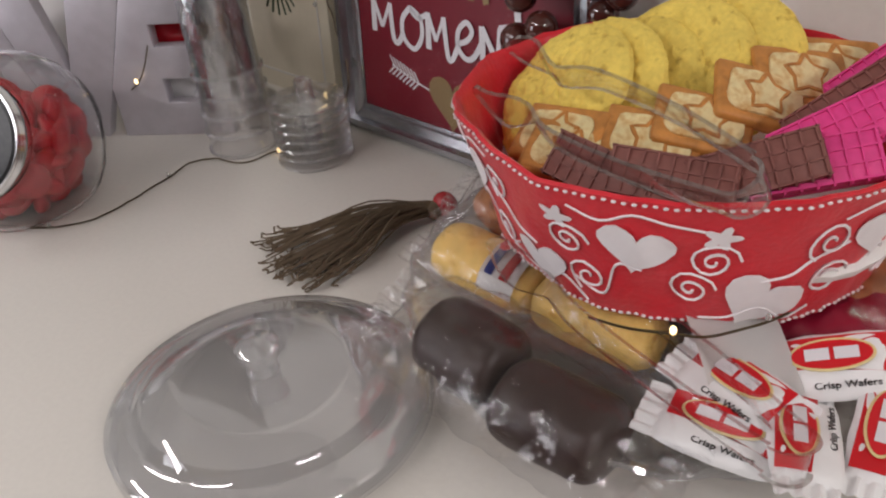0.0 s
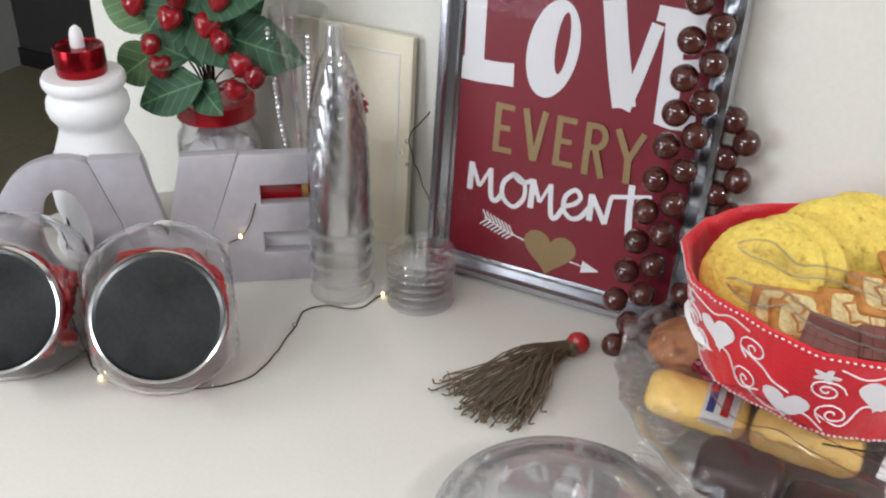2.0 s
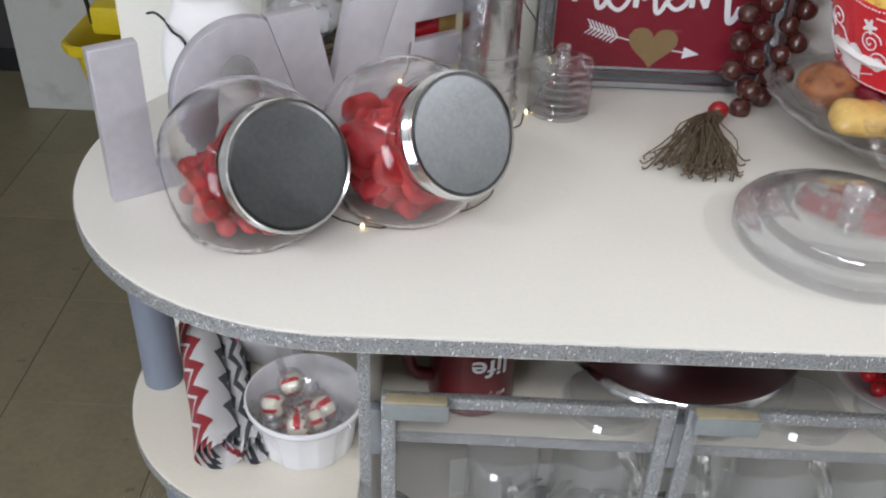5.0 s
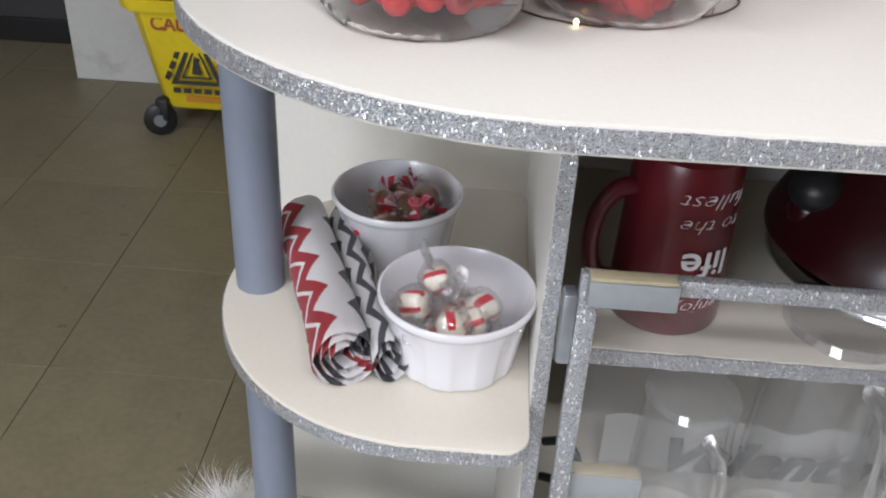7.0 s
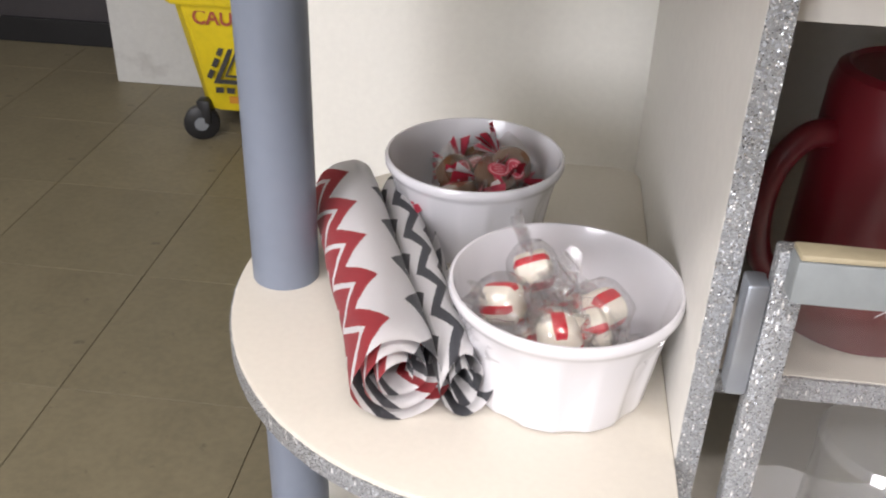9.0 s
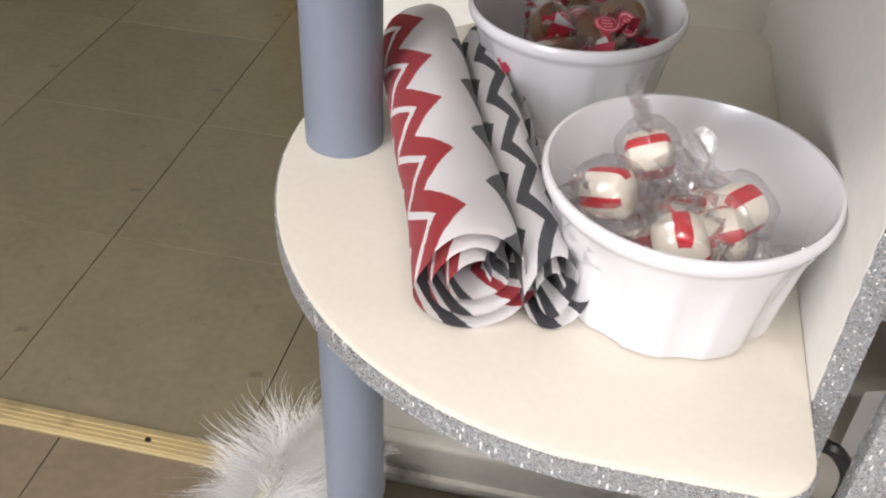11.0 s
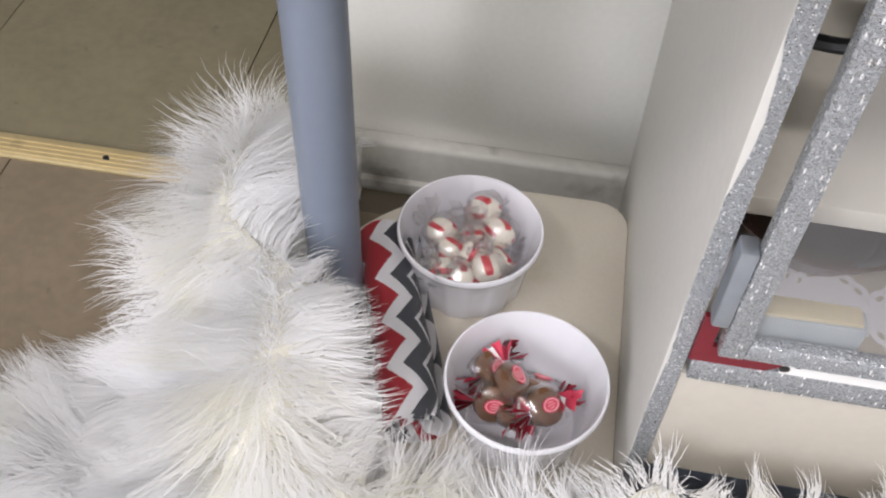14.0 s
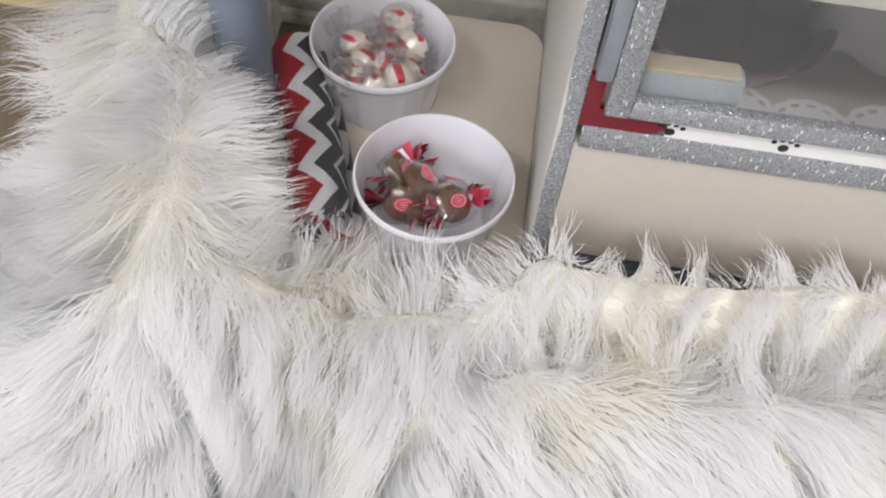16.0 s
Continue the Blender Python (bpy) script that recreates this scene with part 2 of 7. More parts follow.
# clear dish; the grey tint stands in for shade on its contents
DISH_CLEAR = thin_clear("clear dish with shade tint", 0.008, 0.03, 0.05, 0.8, 0.0, tint=(0.87, 0.865, 0.86))
# milk paints a haze over the dark cabinet, as reflections would
PANE = thin_clear("clear pane with painted haze", 0.040, 0.12, 0.03, 0.3, 0.0)
WHITE_CERAMIC = mat("white glazed ceramic", (0.74, 0.735, 0.765), 0.16, var=0.02, fine=40, bump=0.0, coat=0.4)
WHITE_PAINT = mat("white painted wood", (0.86, 0.86, 0.87), 0.5, var=0.04, fine=90, bump=0.04)
PAPER = mat("white paper", (0.84, 0.83, 0.81), 0.6, var=0.05, fine=60, bump=0.08)
RED_FOIL = mat("metallic red plastic", (0.30, 0.008, 0.014), 0.22, metal=0.85, var=0.1, fine=40, bump=0.0)
RED_GLOSS = mat("glossy red plastic", (0.42, 0.01, 0.018), 0.14, var=0.12, bump=0, coat=0.5)
RED_FABRIC = mat("red satin cloth", (0.64, 0.008, 0.020), 0.38, var=0.14, big=12, fine=320, bump=0.1, sheen=0.2)
RED_PRINT = mat("crimson poster print", (0.18, 0.007, 0.018), 0.45, var=0.09, big=10, fine=260, bump=0.03)
WHITE_INK = mat("white ink", (0.70, 0.69, 0.71), 0.5, var=0.03, fine=200)
GOLD_INK = mat("gold glitter ink", (0.27, 0.185, 0.085), 0.42, metal=0.25, var=0.25, fine=700, bump=0.05)
BEAD = mat("brown lacquered wood bead", (0.062, 0.016, 0.012), 0.12, var=0.22, big=25, fine=90, bump=0.0, coat=0.6, vary=0.12)
JUTE = mat("jute twine", (0.125, 0.090, 0.055), 0.85, var=0.3, big=40, fine=300, bump=0.1)
COOKIE = mat("lemon cookie", (0.80, 0.60, 0.12), 0.8, var=0.2, big=45, fine=330, bump=0.3, stain=(0.50, 0.32, 0.05), stain_lo=0.58, stain_hi=0.70)

# ---- building helpers ----


def mesh_of(name, bm, material, smooth=True):
    me = bpy.data.meshes.new(name)
    bm.normal_update()
    bm.to_mesh(me)
    bm.free()
    for m in material if isinstance(material, (list, tuple)) else (material,):
        me.materials.append(m)
    if smooth:
        me.shade_smooth()
        me.set_sharp_from_angle(angle=radians(38))
    return me


def part(name, bm, material, parent=None, label="", smooth=True, at=None):
    """One mesh object under a thing or a part."""
    ob = new(name, mesh_of(name, bm, material, smooth))
    if parent is not None:
        ob.parent = parent
    if at is not None:
        ob.matrix_basis = at
    if label:
        ob["label"] = label
    return ob


def thing(name, m, label, category, group=""):
    ob = new(name)
    ob.empty_display_size = 0.02
    ob.matrix_world = m
    return tagged(ob, label, category, group)


def place(x, y, z, rz=0.0):
    return pose(x, y, z, 0, 0, rz)


def box(sx, sy, sz, at=(0, 0, 0), bevel=0.0, segs=2, turn=None):
    bm = bmesh.new()
    bmesh.ops.create_cube(bm, size=1, matrix=Matrix.Diagonal((sx, sy, sz, 1)))
    if bevel:
        bmesh.ops.bevel(bm, geom=bm.edges[:], offset=bevel, segments=segs, affect="EDGES", profile=0.5)
    bmesh.ops.transform(bm, matrix=Matrix.Translation(at) @ (turn or Matrix()), verts=bm.verts)
    return bm


def span(x0, x1, y0, y1, z0, z1, bevel=0.0, segs=2):
    return box(x1 - x0, y1 - y0, z1 - z0, ((x0 + x1) / 2, (y0 + y1) / 2, (z0 + z1) / 2), bevel, segs)


def add(bm, other, m=None):
    """Joins other into bm."""
    if m is not None:
        bmesh.ops.transform(other, matrix=m, verts=other.verts)
    me = bpy.data.meshes.new("tmp")
    other.to_mesh(me)
    other.free()
    bm.from_mesh(me)
    bpy.data.meshes.remove(me)
    return bm


def lathe(profile, segs=48, wob=None):
    """Turns (radius, z) pairs about z; ends on the axis close."""
    bm = bmesh.new()
    rings = []
    for r, z in profile:
        if r < 1e-6:
            rings.append([bm.verts.new((0, 0, z))])
        else:
            ring = []
            for k in range(segs):
                a = 2 * math.pi * k / segs
                q = r * (wob(a, z) if wob else 1)
                ring.append(bm.verts.new((q * math.cos(a), q * math.sin(a), z)))
            rings.append(ring)
    for a, b in zip(rings, rings[1:]):
        for k in range(segs):
            j = (k + 1) % segs
            if len(a) == 1 and len(b) == 1:
                continue
            if len(a) == 1:
                bm.faces.new((a[0], b[k], b[j]))
            elif len(b) == 1:
                bm.faces.new((a[k], a[j], b[0]))
            else:
                bm.faces.new((a[k], a[j], b[j], b[k]))
    bmesh.ops.recalc_face_normals(bm, faces=bm.faces)
    return bm


def prism(outline, z0, z1, bevel=0.0, holes=()):
    """A slab over an outline of (x, y) in order; holes are outlines too."""
    bm = bmesh.new()
    edges = []
    for loop in (outline, *holes):
        vs = [bm.verts.new((x, y, z0)) for x, y in loop]
        edges += [bm.edges.new((vs[k], vs[(k + 1) % len(vs)])) for k in range(len(vs))]
    bmesh.ops.triangle_fill(bm, edges=edges, use_beauty=True)
    faces = bm.faces[:]
    out = bmesh.ops.extrude_face_region(bm, geom=faces)
    bmesh.ops.translate(bm, vec=(0, 0, z1 - z0), verts=[v for v in out["geom"] if isinstance(v, bmesh.types.BMVert)])
    bmesh.ops.recalc_face_normals(bm, faces=bm.faces)
    if bevel:
        es = [e for e in bm.edges if len(e.link_faces) == 2 and e.calc_face_angle(0) > 1.0 and abs(e.verts[0].co.z - e.verts[1].co.z) < 1e-6]
        bmesh.ops.bevel(bm, geom=es, offset=bevel, segments=2, affect="EDGES", profile=0.5)
    return bm


def smooth_path(pts, n=6):
    """A Catmull-Rom line through pts."""
    p = [Vector(q) for q in pts]
    p = [2 * p[0] - p[1], *p, 2 * p[-1] - p[-2]]
    out = []
    for k in range(1, len(p) - 2):
        for i in range(n):
            t = i / n
            a, b, c, d = p[k - 1 : k + 3]
            out.append(0.5 * (2 * b + (c - a) * t + (2 * a - 5 * b + 4 * c - d) * t * t + (3 * b - a - 3 * c + d) * t**3))
    return out + [p[-2]]


def tube(pts, radius, segs=6, closed=False):
    """A round tube along a line; radius is a number or a function of 0..1."""
    bm = bmesh.new()
    pts = [Vector(q) for q in pts]
    rings, up = [], Vector((0.31, 0.17, 0.93)).normalized()
    for k, p in enumerate(pts):
        a, b = pts[max(k - 1, 0)], pts[min(k + 1, len(pts) - 1)]
        if closed:
            a, b = pts[k - 1], pts[(k + 1) % len(pts)]
        d = (b - a).normalized() if (b - a).length > 1e-9 else Vector((0, 0, 1))
        u = d.cross(up)
        u = u.normalized() if u.length > 1e-4 else d.orthogonal().normalized()
        up = u.cross(d)
        r = radius(k / max(1, len(pts) - 1)) if callable(radius) else radius
        rings.append([bm.verts.new(p + r * (math.cos(q) * u + math.sin(q) * up)) for q in (2 * math.pi * i / segs for i in range(segs))])
    pairs = list(zip(rings, rings[1:])) + ([(rings[-1], rings[0])] if closed else [])
    for a, b in pairs:
        for i in range(segs):
            j = (i + 1) % segs
            bm.faces.new((a[i], a[j], b[j], b[i]))
    if not closed:
        bm.faces.new(rings[0][::-1])
        bm.faces.new(rings[-1])
    bmesh.ops.recalc_face_normals(bm, faces=bm.faces)
    return bm


def ball(r, at=(0, 0, 0), sx=1, sy=1, sz=1, u=14, v=9, turn=None):
    bm = bmesh.new()
    bmesh.ops.create_uvsphere(bm, u_segments=u, v_segments=v, radius=r)
    bmesh.ops.transform(bm, matrix=Matrix.Translation(at) @ (turn or Matrix()) @ Matrix.Diagonal((sx, sy, sz, 1)), verts=bm.verts)
    return bm


def lettering(body, width, height, depth=0.0006, fat=0.0, shear=0.0):
    """Words as a flat mesh in the xy plane, stretched into width x height, centred."""
    cu = bpy.data.curves.new("words", "FONT")
    cu.body, cu.extrude, cu.offset, cu.shear, cu.resolution_u = body, 0.02, fat, shear, 4
    ob = bpy.data.objects.new("words", cu)
    scene.collection.objects.link(ob)
    me = bpy.data.meshes.new_from_object(ob.evaluated_get(bpy.context.evaluated_depsgraph_get()))
    bpy.data.objects.remove(ob)
    bm = bmesh.new()
    bm.from_mesh(me)
    bpy.data.meshes.remove(me)
    lo = [min(v.co[i] for v in bm.verts) for i in range(3)]
    hi = [max(v.co[i] for v in bm.verts) for i in range(3)]
    for v in bm.verts:
        v.co = ((v.co.x - (lo[0] + hi[0]) / 2) * width / (hi[0] - lo[0]), (v.co.y - (lo[1] + hi[1]) / 2) * height / (hi[1] - lo[1]),
                (v.co.z - lo[2]) / (hi[2] - lo[2]) * depth)
    return bm


def wobble(bm, amount, scale, seed=0.0):
    for v in bm.verts:
        v.co += amount * Vector(noise.noise_vector(v.co * scale + Vector((seed, seed * 1.7, seed * 0.3))))
    return bm


def arc(cx, cy, r, a0, a1, n, ry=None):
    return [(cx + r * math.cos(radians(a0 + (a1 - a0) * k / n)), cy + (ry or r) * math.sin(radians(a0 + (a1 - a0) * k / n))) for k in range(n + 1)]


def structure(name, bm, material, label, smooth=False):
    return tagged(part(name, bm, material, smooth=smooth), label, name.split("_")[0], kind="structure")


# ---- the rooms ----
# for the unseen front wall, dark only so the lids reflect dark
DARKWALL = mat("dark brown wall paint for reflections", (0.06, 0.055, 0.05), 0.7, var=0.15)
TOP, MID, LOW = 0.90, 0.617, 0.108  # heights of the counter and the two round end shelves
WY = 0.494  # face of the wall behind the counter
WX = -1.016  # end of that wall

floor = structure("floor", span(-3.4, 2.6, -3.0, 3.4, -0.06, -0.004), GROUT, "tan vinyl tiled shop floor with dark seams")
structure("wall_back", span(WX, 2.6, WY, WY + 0.11, 0, 2.5, 0.004), WALL, "cream painted wall behind the counter")
# unseen header, added so less lamp light reaches the back room
structure("wall_lintel", span(-3.4, WX, WY, WY + 0.11, 2.05, 2.5), WALL, "unseen cream lintel added over the wide doorway to hold back light")
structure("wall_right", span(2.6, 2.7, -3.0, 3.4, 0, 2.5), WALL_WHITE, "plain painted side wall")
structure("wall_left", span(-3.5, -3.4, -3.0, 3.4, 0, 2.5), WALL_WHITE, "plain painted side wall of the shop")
wf = span(-3.4, -3.1, -3.1, -3.0, 0, 2.5)
for q in (span(-1.6, 2.6, -3.1, -3.0, 0, 2.5), span(-3.1, -1.6, -3.1, -3.0, 0, 0.6), span(-3.1, -1.6, -3.1, -3.0, 2.1, 2.5)):
    add(wf, q)
structure("wall_front", wf, DARKWALL, "unseen front wall with a window opening, kept dark for lid reflections")
# unseen window, added to account for low light from the front left
win = structure("window_1", span(-3.1, -1.6, -3.09, -3.06, 0.6, 0.64, 0.004), WALL_WHITE, "unseen white framed window added in the front wall", True)
for q in (span(-3.1, -1.6, -3.09, -3.06, 2.06, 2.1, 0.004), span(-3.1, -3.06, -3.09, -3.06, 0.64, 2.06, 0.004), span(-1.64, -1.6, -3.09, -3.06, 0.64, 2.06, 0.004)):
    part("window_frame", q, WALL_WHITE, win)
# mauve wall; the back room's dimness is put into its colour
structure("wall_far", span(-3.4, 2.6, 2.32, 2.42, 0, 2.5), mat("mauve wall paint with room dimness", (0.042, 0.038, 0.040), 0.6, var=0.15, big=3, fine=90), "far wall of the dim back room, its darkness put into the paint")
structure("baseboard_far", span(-3.4, -1.94, 2.305, 2.317, 0.001, 0.075, 0.002), BLACK, "black strip along the foot of the far back-room wall")
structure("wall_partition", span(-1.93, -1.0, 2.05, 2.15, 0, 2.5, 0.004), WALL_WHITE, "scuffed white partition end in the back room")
structure("ceiling", span(-3.4, 2.6, -3.0, 3.4, 2.5, 2.58), CEIL, "plain white ceiling")
bb = span(WX - 0.002, 2.6, WY - 0.022, WY - 0.001, 0, 0.067, 0.006, 3)
add(bb, span(WX - 0.004, 2.6, WY - 0.030, WY - 0.001, 0, 0.018, 0.006))
structure("baseboard", bb, BASEBOARD, "grimy white painted baseboard along the wall", True)
strip = span(-3.3, WX + 0.03, 0.434, 0.468, -0.003, 0.004, 0.0015)
for k in range(4):
    add(strip, span(-3.3, WX + 0.02, 0.4385 + 0.0065 * k, 0.4405 + 0.0065 * k, 0.004, 0.0052))
thr = structure("trim_threshold", strip, BRASS, "yellowed metal threshold strip with screw holes", True)
for k in range(7):
    part("screw", lathe([(0, 0.006), (0.0035, 0.0058), (0.0042, 0.004), (0, 0.0035)], 10), BLACK, thr, at=place(-1.256 - 0.305 * k, 0.4505, 0.0))

# ---- the bar cabinet with round end shelves ----
CX, CY, CR = -0.70, 0.246, 0.272  # centre and radius of the counter's round end
cab = thing("bar_cabinet", Matrix(), "cream bar cabinet with round end shelves and glitter-taped edges", "cabinet")
counter_line = [(2.4, WY - 0.003), (-0.83, WY - 0.003)] + arc(CX, CY, CR, 119, 270, 48, ry=CY + 0.013) + [(-0.30, -0.007), (0.6, 0.004), (2.4, 0.03)]
part("countertop", prism(counter_line, TOP - 0.019, TOP, 0.0015), CREAM, cab)


def ribbon(line, z0, z1, off=0.0012, seed=0.0, jag=0.0012):
    """A thin strip of tape along a line seen from above, with uneven edges."""
    bm = bmesh.new()
    p = [Vector((x, y, 0)) for x, y in line]
    dense = []
    for a, b in zip(p, p[1:]):
        n = max(1, int((b - a).length / 0.012))
        dense += [a.lerp(b, k / n) for k in range(n)]
    dense.append(p[-1])
    cols = []
    for k, q in enumerate(dense):
        d = (dense[min(k + 1, len(dense) - 1)] - dense[max(k - 1, 0)]).normalized()
        nrm = Vector((d.y, -d.x, 0)) * off
        j0 = jag * noise.noise(Vector((k * 0.7, seed, 0)))
        j1 = jag * noise.noise(Vector((k * 0.7, seed + 9, 3)))
        cols.append([bm.verts.new(q + nrm + Vector((0, 0, z0 + j0))), bm.verts.new(q + nrm + Vector((0, 0, z1 + j1))),
                     bm.verts.new(q - nrm + Vector((0, 0, z1 + j1))), bm.verts.new(q - nrm + Vector((0, 0, z0 + j0)))])
    for a, b in zip(cols, cols[1:]):
        for i in range(4):
            j = (i + 1) % 4
            bm.faces.new((a[i], b[i], b[j], a[j]))
    bm.faces.new(cols[0])
    bm.faces.new(cols[-1][::-1])
    bmesh.ops.recalc_face_normals(bm, faces=bm.faces)
    return bm


part("edge_tape", ribbon(arc(CX, CY, CR, 140, 270, 60, ry=CY + 0.013) + [(-0.30, -0.007), (0.6, 0.004), (2.4, 0.03)], TOP - 0.0165, TOP - 0.0025), GLITTER, cab, "silver glitter tape")

# round end shelves: flat at the side panel, round towards the room
SX = -0.694  # outer face of the side panel


def shelf_line(cx, cy, rx, ry, corner=0.02):
    line = arc(SX - corner, cy + ry - corner, corner, 0, 90, 5)
    line += [(cx + rx * 0.25, cy + ry)] + arc(cx, cy, rx, 90, 270, 44, ry=ry)
    line += [(cx + rx * 0.3, cy - ry)] + arc(SX - corner, cy - ry + corner, corner, 270, 360, 5)
    return line


mid_line = shelf_line(-0.775, 0.237, 0.185, 0.195)
low_line = shelf_line(-0.775, 0.226, 0.190, 0.168, 0.030)
part("end_shelf", prism(mid_line, MID - 0.016, MID, 0.0015), CREAM_MID, cab)
part("edge_tape", ribbon([q for q in mid_line if q[1] < 0.33][::1], MID - 0.0145, MID - 0.003, seed=4.0), GLITTER, cab, "silver glitter tape")
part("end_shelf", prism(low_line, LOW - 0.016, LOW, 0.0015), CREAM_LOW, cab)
PX, PY, PR = -0.931, 0.230, 0.0212
for z0, z1 in ((LOW, MID - 0.016), (MID, TOP - 0.019), (0.0, LOW - 0.016)):
    part("pole", lathe([(0, z0), (PR, z0), (PR, z1), (0, z1)], 40), GREYPAINT, cab, "grey painted round tube", at=place(PX, PY, 0))
# side panel, top rail, inner shelves, back and kickboard
part("side_panel", span(SX, SX + 0.012, 0.094, WY - 0.03, 0.0, TOP - 0.019, 0.001), CREAM_PAINT, cab)
jag = [(SX + 0.0115, 0.012), (SX + 0.0118, TOP - 0.020), (SX + 0.0004, TOP - 0.020)]
for k in range(220):  # its outer edge is torn away over a hand's breadth
    z = TOP - 0.022 - 0.004 * k
    torn = 0.0046 * max(0.0, 1 - abs(z - 0.478) / 0.045) ** 0.6 + 0.0022 * max(0.0, 1 - abs(z - 0.30) / 0.05)
    jag.append((SX + 0.0005 + torn + 0.0007 * noise.noise(Vector((z * 140, 2, 5))), z))
jag.append((SX + 0.0005, 0.012))
part("edge_tape", prism(jag, 0, 0.0012), GLITTER, cab, "silver glitter tape with a torn edge", at=pose(0, 0.0938, 0, 90, 0, 0), smooth=False)
part("top_rail", span(SX + 0.012, 2.4, 0.115, 0.13, 0.835, TOP - 0.019, 0.001), CREAM_PAINT, cab)
IN = 0.634
FLOOR_IN = 0.132
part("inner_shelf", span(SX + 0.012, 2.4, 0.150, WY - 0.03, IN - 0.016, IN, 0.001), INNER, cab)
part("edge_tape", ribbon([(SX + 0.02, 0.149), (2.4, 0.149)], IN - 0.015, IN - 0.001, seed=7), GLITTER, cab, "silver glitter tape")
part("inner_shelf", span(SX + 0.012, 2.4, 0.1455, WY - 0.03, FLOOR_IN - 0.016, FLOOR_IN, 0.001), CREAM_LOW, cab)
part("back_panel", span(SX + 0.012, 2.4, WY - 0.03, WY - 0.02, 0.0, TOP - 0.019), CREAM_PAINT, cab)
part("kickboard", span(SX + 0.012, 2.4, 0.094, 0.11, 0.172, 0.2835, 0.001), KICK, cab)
part("plinth", span(SX + 0.012, 2.4, 0.122, 0.145, 0.0, 0.172), GREYPAINT, cab)

# ---- on the counter: letters, jars, candle holder ----
# four galvanised letters of one word along a slanting line
WORD = pose(-0.924, 0.165, TOP, 0, 0, 35.0)


def letter(name, outline, holes, label):
    bm = prism(outline, 0, 0.014, 0.0008, holes)
    bmesh.ops.transform(bm, matrix=pose(0, 0, 0, 90, 0, 0), verts=bm.verts)
    ob = part(name, bm, ZINC)
    ob.matrix_world = WORD
    return tagged(ob, label, "letter", "grey metal letters of the word love")


letter("letter_l", [(0, 0), (0.062, 0), (0.062, 0.026), (0.042, 0.026), (0.042, 0.145), (0, 0.145)], (), "grey sheet-metal letter L standing on the counter")
edge_v = lambda z: 0.1585 + 0.0460 * (1 - z / 0.1455)  # where the O butts against the slanting V
oval = [(min(u, edge_v(z) - 0.0006), z) for u, z in arc(0.133, 0.0735, 0.069, 90, 450, 56, ry=0.0745)[:-1]]
letter("letter_o", oval, [arc(0.128, 0.068, 0.0235, 450, 90, 28, ry=0.048)[:-1]], "grey sheet-metal letter O standing on the counter")
letter("letter_v", [(0.1585, 0.1455), (0.206, 0.1455), (0.2235, 0.066), (0.243, 0.1455), (0.2970, 0.1455), (0.2435, 0.0), (0.2045, 0.0)], (), "grey sheet-metal letter V standing on the counter")
letter("letter_e", [(0.262, 0), (0.375, 0), (0.375, 0.034), (0.3155, 0.034), (0.3155, 0.058), (0.370, 0.058), (0.370, 0.0895), (0.3155, 0.0895), (0.3155, 0.111),
                    (0.375, 0.111), (0.375, 0.144), (0.2973, 0.144), (0.262, 0.0505)], (), "grey sheet-metal letter E standing on the counter")

GOLD = mat("gold foil edge", (0.55, 0.38, 0.14), 0.35, metal=0.8, var=0.15)
gift = thing("gift_box", WORD, "small white gift box with red and gold lid behind the letters", "box")
part("base", span(0.296, 0.376, 0.006, 0.024, 0.0, 0.072, 0.001), WHITE_PAINT, gift)
part("lid", span(0.295, 0.356, 0.0045, 0.0255, 0.072, 0.112, 0.001), RED_GLOSS, gift, "glossy red lid")
part("gold_end", span(0.3562, 0.377, 0.0045, 0.0255, 0.072, 0.112, 0.001), GOLD, gift, "gold lid end")

RED_CANDY = mat("red candy shell", (0.48, 0.012, 0.02), 0.2, var=0.25, big=30, bump=0, coat=0.3, vary=0.25)
RED_GUM = mat("pinkish red gummy sheet", (0.60, 0.035, 0.045), 0.42, var=0.15, big=30, fine=120, bump=0.1, vary=0.15, sss=0.1)
# steel darkened so the dark reflection of the room is in its colour
LID_FACE = mat("brushed steel lid face with dark reflection", (0.108, 0.112, 0.117), 0.30, metal=1.0, var=0.22, big=22, fine=260, bump=0.008, rvar=0.35)


